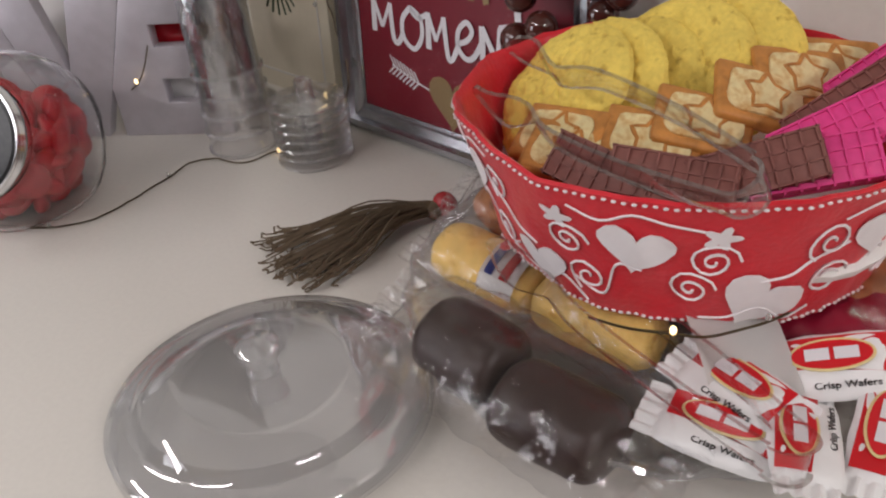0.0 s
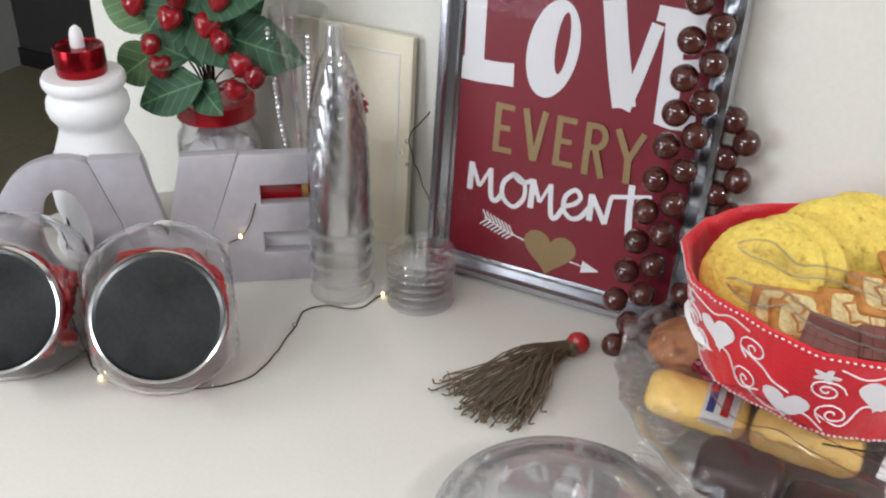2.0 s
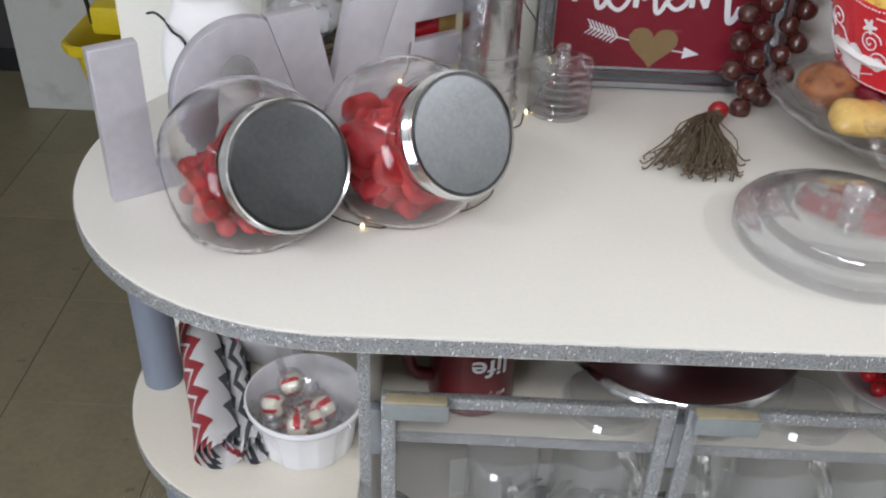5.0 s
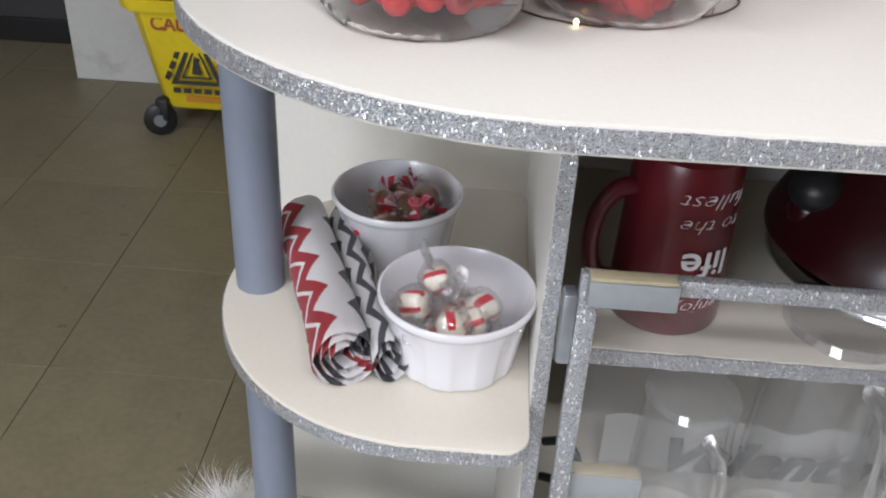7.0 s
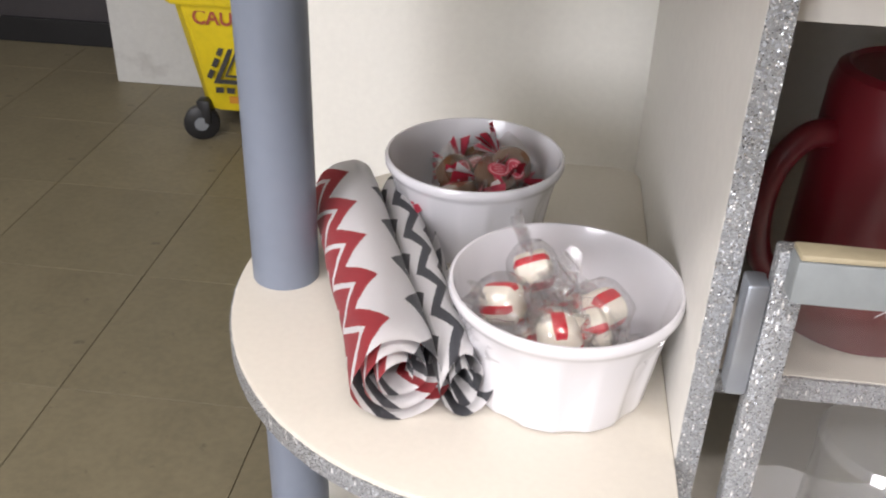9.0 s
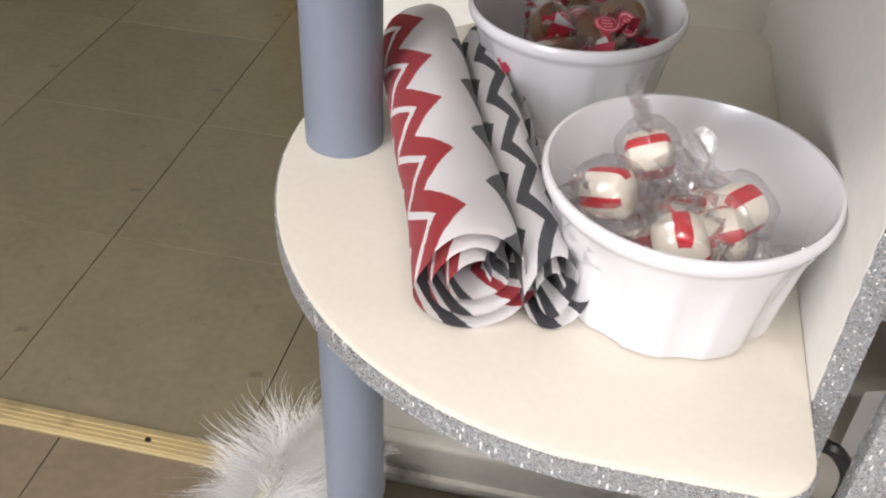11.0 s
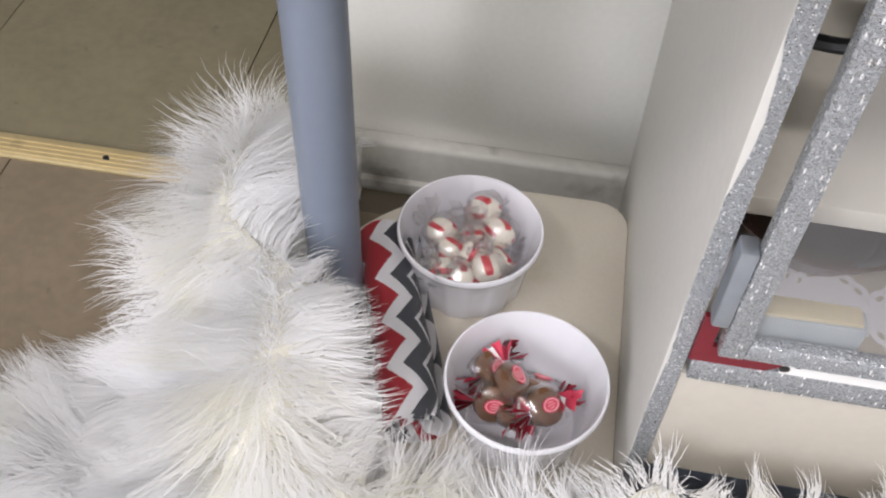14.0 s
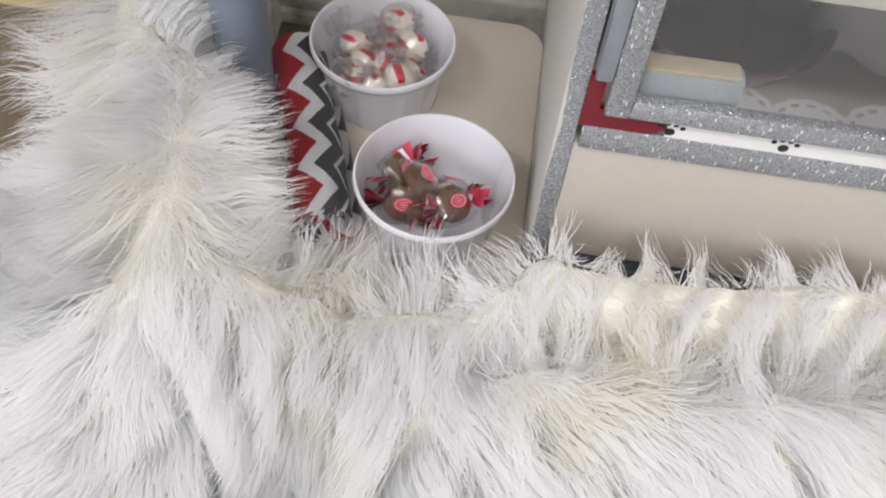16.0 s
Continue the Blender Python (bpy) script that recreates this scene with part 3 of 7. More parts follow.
def candy_jar(lidc, n, label):
    """A tilted glass jar with flat sides and a steel screw lid; lidc is the middle of the lid's face, n its direction."""
    n = Vector(n).normalized()
    side = Vector((n.y, -n.x, 0)).normalized()
    up = side.cross(n) * -1
    if up.z < 0:
        up = -up
    rot = Matrix((side, n.cross(side) * 1.0, n)).transposed()
    c = Vector(lidc) - n * 0.088
    root = thing("candy_jar", Matrix.Translation(c), label, "jar", "tilted glass candy jars")
    drop = TOP - c.z
    prof = []
    for k in range(0, 25):
        a = radians(-90 + k * 134 / 24)
        prof.append((0.078 * math.cos(a), 0.078 * math.sin(a)))
    prof += [(0.0505, 0.060), (0.0495, 0.066), (0.0495, 0.078), (0.0475, 0.0785), (0.0472, 0.066), (0.0480, 0.0585)]
    for k in range(24, -1, -1):
        a = radians(-90 + k * 134 / 24)
        prof.append((0.0755 * math.cos(a), 0.0755 * math.sin(a)))
    bm = lathe(prof, 56)
    bmesh.ops.transform(bm, matrix=rot.to_4x4(), verts=bm.verts)

    def press(v, inset):
        s = v.co.dot(side)
        lim = 0.061 - inset
        if abs(s) > lim:
            v.co -= side * (s - math.copysign(lim + (abs(s) - lim) * 0.16, s))
        if v.co.z < drop + inset:
            v.co.z = drop + inset + 0.0004
    verts = list(bm.verts)
    for v in verts:
        inner = 0.0018 if (v.co.length < 0.0768) else 0.0
        press(v, inner)
    part("glass_body", bm, GLASS, root)
    lid = lathe([(0, 0.0875), (0.048, 0.0875), (0.0512, 0.0868)], 56)
    bmesh.ops.transform(lid, matrix=rot.to_4x4(), verts=lid.verts)
    cap = part("lid", lid, LID_FACE, root, "brushed steel screw lid", False)
    ring = lathe([(0.0508, 0.0872), (0.0526, 0.0880), (0.0535, 0.0868), (0.0531, 0.0850), (0.0522, 0.0840), (0.0533, 0.0826), (0.0522, 0.0812),
                  (0.0533, 0.0798), (0.0522, 0.0784), (0.0533, 0.0770), (0.0528, 0.0730), (0.0506, 0.0728), (0.0505, 0.0866)], 56)
    bmesh.ops.transform(ring, matrix=rot.to_4x4(), verts=ring.verts)
    part("lid_rim", ring, STEEL_RIM, cap, "bright ribbed steel rim")
    return root, c, n, side, drop


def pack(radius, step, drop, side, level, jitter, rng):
    """Loose places inside a jar, below a slanting level."""
    out = []
    k = int(radius / step) + 2
    for a in range(-k, k + 1):
        for b in range(-k, k + 1):
            for d in range(-k, k + 1):
                p = Vector((a + 0.5 * (b % 2) + 0.25 * (d % 2), b * 0.87, d * 0.82)) * step
                p += Vector((rng.uniform(-1, 1), rng.uniform(-1, 1), rng.uniform(-1, 1))) * jitter
                if p.length < radius and abs(p.dot(side)) < 0.046 and p.z > drop + step * 0.6 and p.z < level(p):
                    out.append(p)
    return out


rng = random.Random(5)
root, c, n, side, drop = candy_jar((-0.741, 0.0795, 0.990), (0.55, -0.70, 0.43), "tilted clear glass jar of round red candies with steel lid")
gum = bpy.data.meshes.new("candy")
bm = ball(0.0092, u=14, v=9)
bm.to_mesh(gum)
bm.free()
gum.materials.append(RED_CANDY)
gum.shade_smooth()
for p in pack(0.066, 0.0178, drop, side, lambda q: -0.014 + 0.08 * q.dot(side) - 0.18 * q.dot(n), 0.0022, rng):
    ob = new("candy", gum)
    ob.parent = root
    ob.location = p

root, c, n, side, drop = candy_jar((-0.606, 0.1275, 0.9995), (0.58, -0.65, 0.48), "tilted clear glass jar of red gummy slabs with steel lid")
heart_line = []
for k in range(26):
    a = 2 * math.pi * k / 26
    heart_line.append((0.0165 / 16 * 16 * math.sin(a) ** 3, 0.0165 / 16 * (13 * math.cos(a) - 5 * math.cos(2 * a) - 2 * math.cos(3 * a) - math.cos(4 * a))))
bm = wobble(ball(0.0195, (0, 0, 0), 1.0, 0.85, 0.45, 20, 12), 0.003, 60)
hm = mesh_of("gummy_slab", bm, RED_GUM)
for p in pack(0.052, 0.0172, drop, side, lambda q: 0.016 + 0.25 * q.dot(side) - 0.5 * q.dot(n), 0.003, rng):
    ob = new("gummy_slab", hm)
    ob.parent = root
    ob.matrix_basis = pose(p.x, p.y, p.z, rng.uniform(0, 360), rng.uniform(0, 360), rng.uniform(0, 360))

# white turned candle holder with an LED candle
hold = part("candle_holder", lathe([(0, 0), (0.052, 0), (0.053, 0.012), (0.047, 0.018), (0.046, 0.03), (0.0515, 0.05), (0.0525, 0.068), (0.050, 0.088), (0.0445, 0.108),
                                    (0.037, 0.126), (0.0335, 0.137), (0.0335, 0.141), (0.0355, 0.146), (0.040, 0.152), (0.0425, 0.161), (0.0415, 0.170), (0.0375, 0.176),
                                    (0.036, 0.178), (0.036, 0.181), (0.0405, 0.183), (0.0425, 0.187), (0.0425, 0.192), (0.0405, 0.196), (0.03, 0.1965), (0, 0.1965)], 64), WHITE_PAINT)
hold.matrix_world = place(-0.860, 0.325, TOP) @ Matrix.Diagonal((0.97, 0.97, 0.98, 1))
tagged(hold, "white painted turned wooden candle holder behind the letters", "candle holder")
tea = thing("led_candle", place(-0.860, 0.325, TOP + 0.1927), "metallic red LED tealight with white plastic flame", "candle")
part("cup", lathe([(0, 0), (0.0240, 0), (0.0248, 0.002), (0.0248, 0.0265), (0.0240, 0.0285), (0.0215, 0.0285), (0.0205, 0.0265), (0, 0.0265)], 48), RED_FOIL, tea)
MILKY = mat("milky plastic flame", (0.8, 0.8, 0.82), 0.3, var=0.02, sss=0.3, bump=0)
part("flame", wobble(lathe([(0, 0.024), (0.0070, 0.026), (0.0072, 0.032), (0.0066, 0.040), (0.0048, 0.045), (0.0016, 0.0480), (0, 0.0485)], 20), 0.0012, 60), MILKY, tea)
# the dark wire loop beside it
loop = smooth_path([(-0.938, 0.375, TOP + 0.092), (-0.922, 0.352, TOP + 0.102), (-0.902, 0.318, TOP + 0.108), (-0.886, 0.286, TOP + 0.111), (-0.873, 0.279, TOP + 0.103), (-0.868, 0.278, TOP + 0.07), (-0.868, 0.276, TOP + 0.003)], 8)
wire = part("cable", tube(loop, 0.0014, 6), BLACK)
tagged(wire, "thin black cable looping beside the candle holder", "cable")

# preserve jar with red ring lid, cotton, twine and a spray of berries


def leaf_material(name, dark, lite):
    """Cloth leaf with a pale midrib and side veins along the leaf's own length."""
    m = bpy.data.materials.new(name)
    m.use_nodes = True
    nt = m.node_tree
    b = nt.nodes["Principled BSDF"]
    tc = nt.nodes.new("ShaderNodeTexCoord").outputs["Object"]
    sep = nt.nodes.new("ShaderNodeSeparateXYZ")
    nt.links.new(tc, sep.inputs[0])

    def calc(op, a, bb=0.0):
        n_ = nt.nodes.new("ShaderNodeMath")
        n_.operation = op
        for i_, v_ in enumerate((a, bb)):
            if isinstance(v_, (int, float)):
                n_.inputs[i_].default_value = v_
            else:
                nt.links.new(v_, n_.inputs[i_])
        return n_.outputs[0]

    ax_ = calc("ABSOLUTE", sep.outputs[0])
    rib = calc("LESS_THAN", ax_, 0.0009)
    side_ = calc("SINE", calc("MULTIPLY", calc("SUBTRACT", sep.outputs[1], calc("MULTIPLY", ax_, 0.8)), 480.0))
    vein = calc("GREATER_THAN", side_, 0.93)
    fac = calc("MAXIMUM", rib, calc("MULTIPLY", vein, 0.5))
    n1 = noise_node(nt, 45, 4, tc)
    col = link_mix(nt, ramp(nt, n1.outputs[0], 0.3, 0.7), dark, lite)
    col = link_mix(nt, fac, col, tuple(min(1, c * 1.9 + 0.02) for c in lite))
    nt.links.new(col, b.inputs["Base Color"])
    b.inputs["Roughness"].default_value = 0.66
    bp = nt.nodes.new("ShaderNodeBump")
    bp.inputs["Strength"].default_value, bp.inputs["Distance"].default_value = 0.22, 0.001
    nt.links.new(side_, bp.inputs["Height"])
    nt.links.new(bp.outputs[0], b.inputs["Normal"])
    return m


LEAF = leaf_material("dark green cloth leaf", (0.018, 0.058, 0.026), (0.034, 0.095, 0.042))
LEAF_B = leaf_material("lighter green cloth leaf", (0.075, 0.150, 0.060), (0.120, 0.215, 0.095))
STEM = mat("brown wire stem", (0.07, 0.035, 0.022), 0.6, var=0.2)
COTTON = mat("white cotton fluff", (0.85, 0.87, 0.90), 0.95, var=0.06, fine=160, bump=0.3)
vase = thing("preserve_jar", place(-0.784, 0.432, TOP) @ Matrix.Diagonal((1.14, 1.14, 1.06, 1)), "glass preserve jar with red ring lid, cotton and twine", "jar")
gp = [(0, 0), (0.036, 0), (0.040, 0.004), (0.0405, 0.085), (0.039, 0.098), (0.0345, 0.108), (0.0345, 0.118), (0.0328, 0.118), (0.0325, 0.107), (0.037, 0.096), (0.0385, 0.085), (0.038, 0.006), (0, 0.005)]
part("glass", lathe(gp, 48), CLEAR, vase)
part("lid", lathe([(0, 0.136), (0.018, 0.136), (0.020, 0.138), (0.034, 0.138), (0.0375, 0.136), (0.038, 0.119), (0.0365, 0.118), (0.0355, 0.119), (0.0355, 0.133), (0, 0.133)], 48), RED_GLOSS, vase, "glossy red ring lid")
fluff = ball(0.030, (0, 0, 0.074), 1.1, 1.1, 0.85, 40, 26)
part("cotton", wobble(wobble(fluff, 0.010, 55), 0.004, 160), COTTON, vase, "white cotton filling")
for k in range(9):
    part("twine", tube([(0.0422 * math.cos(a), 0.0422 * math.sin(a), 0.006 + 0.0052 * k + 0.0052 * a / 6.283) for a in (radians(10 * i) for i in range(37))], 0.0028, 6), JUTE, vase)

spray = thing("berry_spray", place(-0.784, 0.432, TOP + 0.145), "spray of glossy red heart berries with green leaves", "plant")


def leaf_mesh(width, fold, bend):
    """A pointed oval leaf one unit long along y, folded at the midrib and finely toothed."""
    bm = bmesh.new()
    rows = []
    for i in range(25):
        t = i / 24
        w = width * (math.sin(math.pi * t ** 0.85) ** 0.8 * (1 - 0.22 * t) if 0 < i < 24 else 0.012)
        z = bend * math.sin(t * 2.6)
        saw = 1 + 0.035 * (i % 2)
        rows.append([bm.verts.new((q * w * (saw if abs(q) == 1 else 1), t + 0.02 * abs(q), z + fold * abs(q) * w)) for q in (-1, -0.66, -0.33, 0, 0.33, 0.66, 1)])
    for a, b in zip(rows, rows[1:]):
        for k in range(6):
            bm.faces.new((a[k], a[k + 1], b[k + 1], b[k]))
    return bm


def leaf(base, tip, width, material, roll=0.0, fold=0.25, bend=0.06):
    """A leaf of the spray from its stalk to its tip, its face towards the room."""
    a, b = Vector(base), Vector(tip)
    ln = (b - a).length
    bm = leaf_mesh(width / ln, fold, bend)
    bmesh.ops.scale(bm, vec=(ln, ln, ln), verts=bm.verts)
    bmesh.ops.solidify(bm, geom=bm.faces[:], thickness=0.0005)
    d = (b - a).normalized()
    face = Vector((0.25, -0.85, 0.45))
    nz = (face - d * face.dot(d)).normalized()
    nx = d.cross(nz)
    m = Matrix((nx, d, nz)).transposed().to_4x4()
    part("leaf", bm, material, spray, at=Matrix.Translation(a) @ m @ pose(0, 0, 0, 0, roll, 0))


BERRY = mat("glossy red berry", (0.21, 0.005, 0.010), 0.1, var=0.15, bump=0, coat=0.4, vary=0.25)
bb_ = ball(0.0115, u=20, v=14)
for v in bb_.verts:  # a plump heart: notched above, pointed below
    v.co.z -= 0.0035 * math.exp(-(v.co.x / 0.004) ** 2) * max(0.0, v.co.z / 0.0115)
    if v.co.z < 0:
        v.co.x *= 1 + 0.35 * v.co.z / 0.0115
        v.co.z *= 1.15
    v.co.y *= 0.85
berry_data = mesh_of("berry", bb_, BERRY)
rng = random.Random(11)
# heart berries: east, north and up from the jar's mouth
berries = [(-0.047, -0.052, 0.143), (-0.046, -0.055, 0.110), (-0.012, -0.052, 0.150), (0.010, -0.055, 0.126), (0.003, -0.058, 0.104), (0.042, -0.050, 0.101), (0.058, -0.052, 0.087), (0.060, -0.050, 0.130),
           (-0.025, -0.060, 0.072), (-0.012, -0.064, 0.053), (0.080, -0.052, 0.068), (0.094, -0.050, 0.058), (0.072, -0.052, 0.039), (0.046, -0.048, 0.160), (-0.030, -0.040, 0.180), (0.015, -0.040, 0.192),
           (0.075, -0.035, 0.175), (-0.070, -0.030, 0.170), (0.040, -0.020, 0.215), (-0.010, -0.015, 0.225)]
for k, (x, y, z) in enumerate(berries):
    line = smooth_path([(0, 0, -0.02), (x * 0.2, y * 0.35, z * 0.35), (x * 0.65, y * 0.8, z * 0.8), (x, y + 0.004, z + 0.008)], 5)
    part("stem", tube(line, lambda t: 0.0014 - 0.0006 * t, 5), STEM, spray)
    ob = new("berry", berry_data)
    ob.parent = spray
    ob.matrix_basis = pose(x, y, z, rng.uniform(-20, 20), rng.uniform(-22, 22), rng.uniform(-35, 35)) @ Matrix.Diagonal((1.14, 1.0, 1.12, 1))
leaf((-0.016, -0.040, 0.088), (-0.103, -0.038, 0.112), 0.031, LEAF_B, 8, 0.15, 0.05)
leaf((-0.028, -0.044, 0.062), (-0.082, -0.050, 0.022), 0.026, LEAF_B, -12, 0.4, 0.04)
leaf((0.030, -0.050, 0.040), (-0.046, -0.062, 0.002), 0.027, LEAF, 0, 0.3, 0.06)
leaf((0.012, -0.046, 0.058), (-0.038, -0.058, 0.076), 0.026, LEAF, 10, 0.3, 0.05)
leaf((0.020, -0.036, 0.120), (0.122, -0.030, 0.150), 0.036, LEAF, -8, 0.2, 0.05)
leaf((0.040, -0.030, 0.085), (0.135, -0.020, 0.070), 0.033, LEAF, 6, 0.2, 0.05)
leaf((0.010, -0.034, 0.100), (0.070, -0.044, 0.058), 0.026, LEAF, 0, 0.3, 0.05)
leaf((0.000, -0.034, 0.135), (-0.048, -0.036, 0.190), 0.026, LEAF, 0, 0.3, 0.05)
leaf((0.010, -0.030, 0.150), (0.045, -0.038, 0.105), 0.027, LEAF, 12, 0.3, 0.05)
leaf((0.000, -0.030, 0.105), (0.030, -0.050, 0.055), 0.024, LEAF, -14, 0.3, 0.05)
leaf((-0.005, -0.036, 0.120), (-0.030, -0.052, 0.085), 0.023, LEAF, 10, 0.3, 0.05)
leaf((0.030, -0.020, 0.165), (0.095, -0.020, 0.215), 0.030, LEAF, 0, 0.25, 0.05)
leaf((0.000, -0.015, 0.175), (-0.085, -0.010, 0.215), 0.030, LEAF, 0, 0.25, 0.05)
leaf((0.010, -0.010, 0.170), (0.020, 0.000, 0.260), 0.028, LEAF, 0, 0.25, 0.05)
leaf((0.015, -0.040, 0.030), (0.055, -0.055, 0.010), 0.020, LEAF, 10, 0.3, 0.05)
leaf((0.000, -0.005, 0.060), (0.060, 0.020, 0.110), 0.034, LEAF, 0, 0.2, 0.05)
leaf((0.000, -0.005, 0.060), (-0.040, 0.010, 0.125), 0.030, LEAF, 0, 0.2, 0.05)

# cream plaque with a pine cone print, leaning on the wall
PLAQUE = mat("cream painted plaque", (0.74, 0.68, 0.54), 0.5, var=0.05, fine=120, bump=0.04)
INK_RED = mat("dark red ink", (0.26, 0.02, 0.03), 0.6)
INK_GREEN = mat("dark green ink", (0.05, 0.07, 0.03), 0.6)
plaque = thing("plaque", pose(-0.637, 0.462, TOP, -4.4, 0, 0), "cream plaque printed with a red pine cone", "plaque")
part("board", span(-0.072, 0.072, 0, 0.010, 0, 0.235, 0.0015), PLAQUE, plaque)
rim = bmesh.new()
for x0, x1, z0, z1 in ((-0.058, 0.058, 0.214, 0.216), (-0.058, 0.058, 0.018, 0.020), (-0.058, -0.056, 0.02, 0.214), (0.056, 0.058, 0.02, 0.214)):
    add(rim, span(x0, x1, -0.0008, 0.0005, z0, z1))
part("border", rim, CREAM, plaque)
cone = bmesh.new()
for r in range(8):
    m = 2 + min(r, 7 - r)
    for k in range(m):
        u = (k - (m - 1) / 2) * 0.0085
        q = prism([(a * 0.0042, b * 0.0034) for a, b in ((-1, 0), (0, -1), (1, 0), (0.4, 0.9), (-0.4, 0.9))], 0, 0.0006)
        add(cone, q, pose(-0.004 + u * 1.25, -0.0004, 0.126 + 0.0075 * r, 90, 0, 0) @ Matrix.Diagonal((1.3, 1.25, 1, 1)))
part("pine_cone_print", cone, INK_RED, plaque)
sprig = bmesh.new()
for k in range(7):
    a = radians(-150 + 20 * k)
    add(sprig, tube([(-0.004, -0.0006, 0.124), (-0.004 + 0.014 * math.cos(a), -0.0006, 0.114 + 0.012 * math.sin(a)), (-0.004 + 0.030 * math.cos(a), -0.0006, 0.106 + 0.026 * math.sin(a))], 0.0011, 4))
part("sprig_print", sprig, INK_GREEN, plaque)

# tall glass trimmed with strings of silver beads
flute = thing("beaded_flute", place(-0.664, 0.425, TOP), "tall clear flute glass trimmed with silver bead strings", "glass")
fp = [(0, 0), (0.029, 0.0), (0.029, 0.002), (0.006, 0.008), (0.004, 0.02), (0.004, 0.055), (0.008, 0.068), (0.016, 0.10), (0.023, 0.15), (0.0275, 0.21), (0.030, 0.262),
      (0.0288, 0.262), (0.0262, 0.21), (0.0218, 0.15), (0.0148, 0.102), (0.006, 0.073), (0, 0.07)]
part("glass", lathe(fp, 40), CUP_CLEAR, flute)
bd = mesh_of("bead", ball(0.0030, u=10, v=7), STEEL_RIM)
for a0 in (215, 320, 35, 140):
    for k in range(34):
        z = 0.072 + k * 0.0052
        r = float(np.interp(z, [0.068, 0.10, 0.15, 0.21, 0.262], [0.008, 0.016, 0.023, 0.0275, 0.03])) + 0.0016
        a = radians(a0)
        ob = new("bead", bd)
        ob.parent = flute
        ob.location = (r * math.cos(a), r * math.sin(a), z)

def bright_rims(data, *spans):
    """Gives the rolled rims of a thin cup a milkier plastic that paints in their highlights."""
    data.materials.append(RIM_CLEAR)
    for f in data.polygons:
        if any(a <= f.center.z <= b for a, b in zip(spans[::2], spans[1::2])):
            f.material_index = 1


def fine_line(line, step):
    """A profile with extra points along its long stretches."""
    out = [line[0]]
    for (r0, z0), (r1, z1) in zip(line, line[1:]):
        n_ = max(1, int(math.hypot(r1 - r0, z1 - z0) / step))
        out += [(r0 + (r1 - r0) * i / n_, z0 + (z1 - z0) * i / n_) for i in range(1, n_ + 1)]
    return out


# nested clear plastic flutes, rim down, and a stack of small cups
fl = [(0.0302, 0.0), (0.0328, 0.0006), (0.0328, 0.0024), (0.0304, 0.0032), (0.0298, 0.02), (0.0296, 0.05), (0.0285, 0.085), (0.0258, 0.120), (0.0210, 0.148), (0.0145, 0.170),
      (0.0082, 0.182), (0.0076, 0.20), (0.0062, 0.204), (0.0, 0.205), (0.0, 0.2035), (0.0054, 0.2028), (0.0068, 0.199), (0.0074, 0.182), (0.0137, 0.169), (0.0202, 0.147), (0.0250, 0.119),
      (0.0277, 0.084), (0.0288, 0.05), (0.0290, 0.02)]
fdata = mesh_of("plastic_flute", lathe(fine_line(fl, 0.006), 96, wob=lambda a, z: 1 + (0.060 * min(1.0, (z - 0.055) / 0.015, (0.18 - z) / 0.01) * math.cos(12 * a + 30 * z / 0.1) if 0.055 < z < 0.18 else 0)), CUP_CLEAR)
bright_rims(fdata, 0.0, 0.0034, 0.183, 0.206)
for k in range(5):
    ob = new("plastic_flute", fdata)
    ob.matrix_world = place(-0.5815, 0.360, TOP + 0.0005 + 0.0185 * k, 13 * k)
    tagged(ob, "clear plastic flute nested upside down in a stack", "cup", "stack of clear plastic flutes")
cp = [(0.0, 0.021), (0.0070, 0.021), (0.0078, 0.0195), (0.0082, 0.0115), (0.0105, 0.0085), (0.020, 0.0058), (0.031, 0.0042), (0.0340, 0.0030), (0.0345, 0.0012), (0.0335, 0.0), (0.0315, 0.0), (0.0312, 0.0022), (0.020, 0.0040),
      (0.0098, 0.0066), (0.0072, 0.0095), (0.0068, 0.0180), (0.0, 0.0188)]
cdata = mesh_of("flute_base", lathe(cp, 48), BASE_CLEAR)
bright_rims(cdata, 0.0011, 0.0031, 0.0192, 0.03)
for k in range(7):
    ob = new("flute_base", cdata)
    ob.matrix_world = place(-0.503, 0.383, TOP + 0.0005 + 0.0088 * k)
    tagged(ob, "round clear plastic flute foot with a peg in a stack", "glass base", "stack of clear flute feet")

# ---- framed print with garland ----
FL = 4.9
FRAME = pose(-0.389, 0.456, TOP, -FL, 0, 0)
pic = thing("picture_frame", FRAME, "silver framed crimson print leaning on the wall", "picture")
HW, B0, B1 = 0.120, 0.015, 0.342  # print's half width, its bottom and top along the frame


def bar(length, wide=0.022, deep=0.020):
    """A frame moulding with a raised outer lip and a stepped inner edge."""
    line = [(0, 0), (wide, 0), (wide, deep * 0.45), (wide * 0.86, deep * 0.5), (wide * 0.8, deep * 0.62), (wide * 0.45, deep * 0.7), (wide * 0.36, deep), (wide * 0.1, deep), (0, deep * 0.85)]
    return prism(line, 0, length)


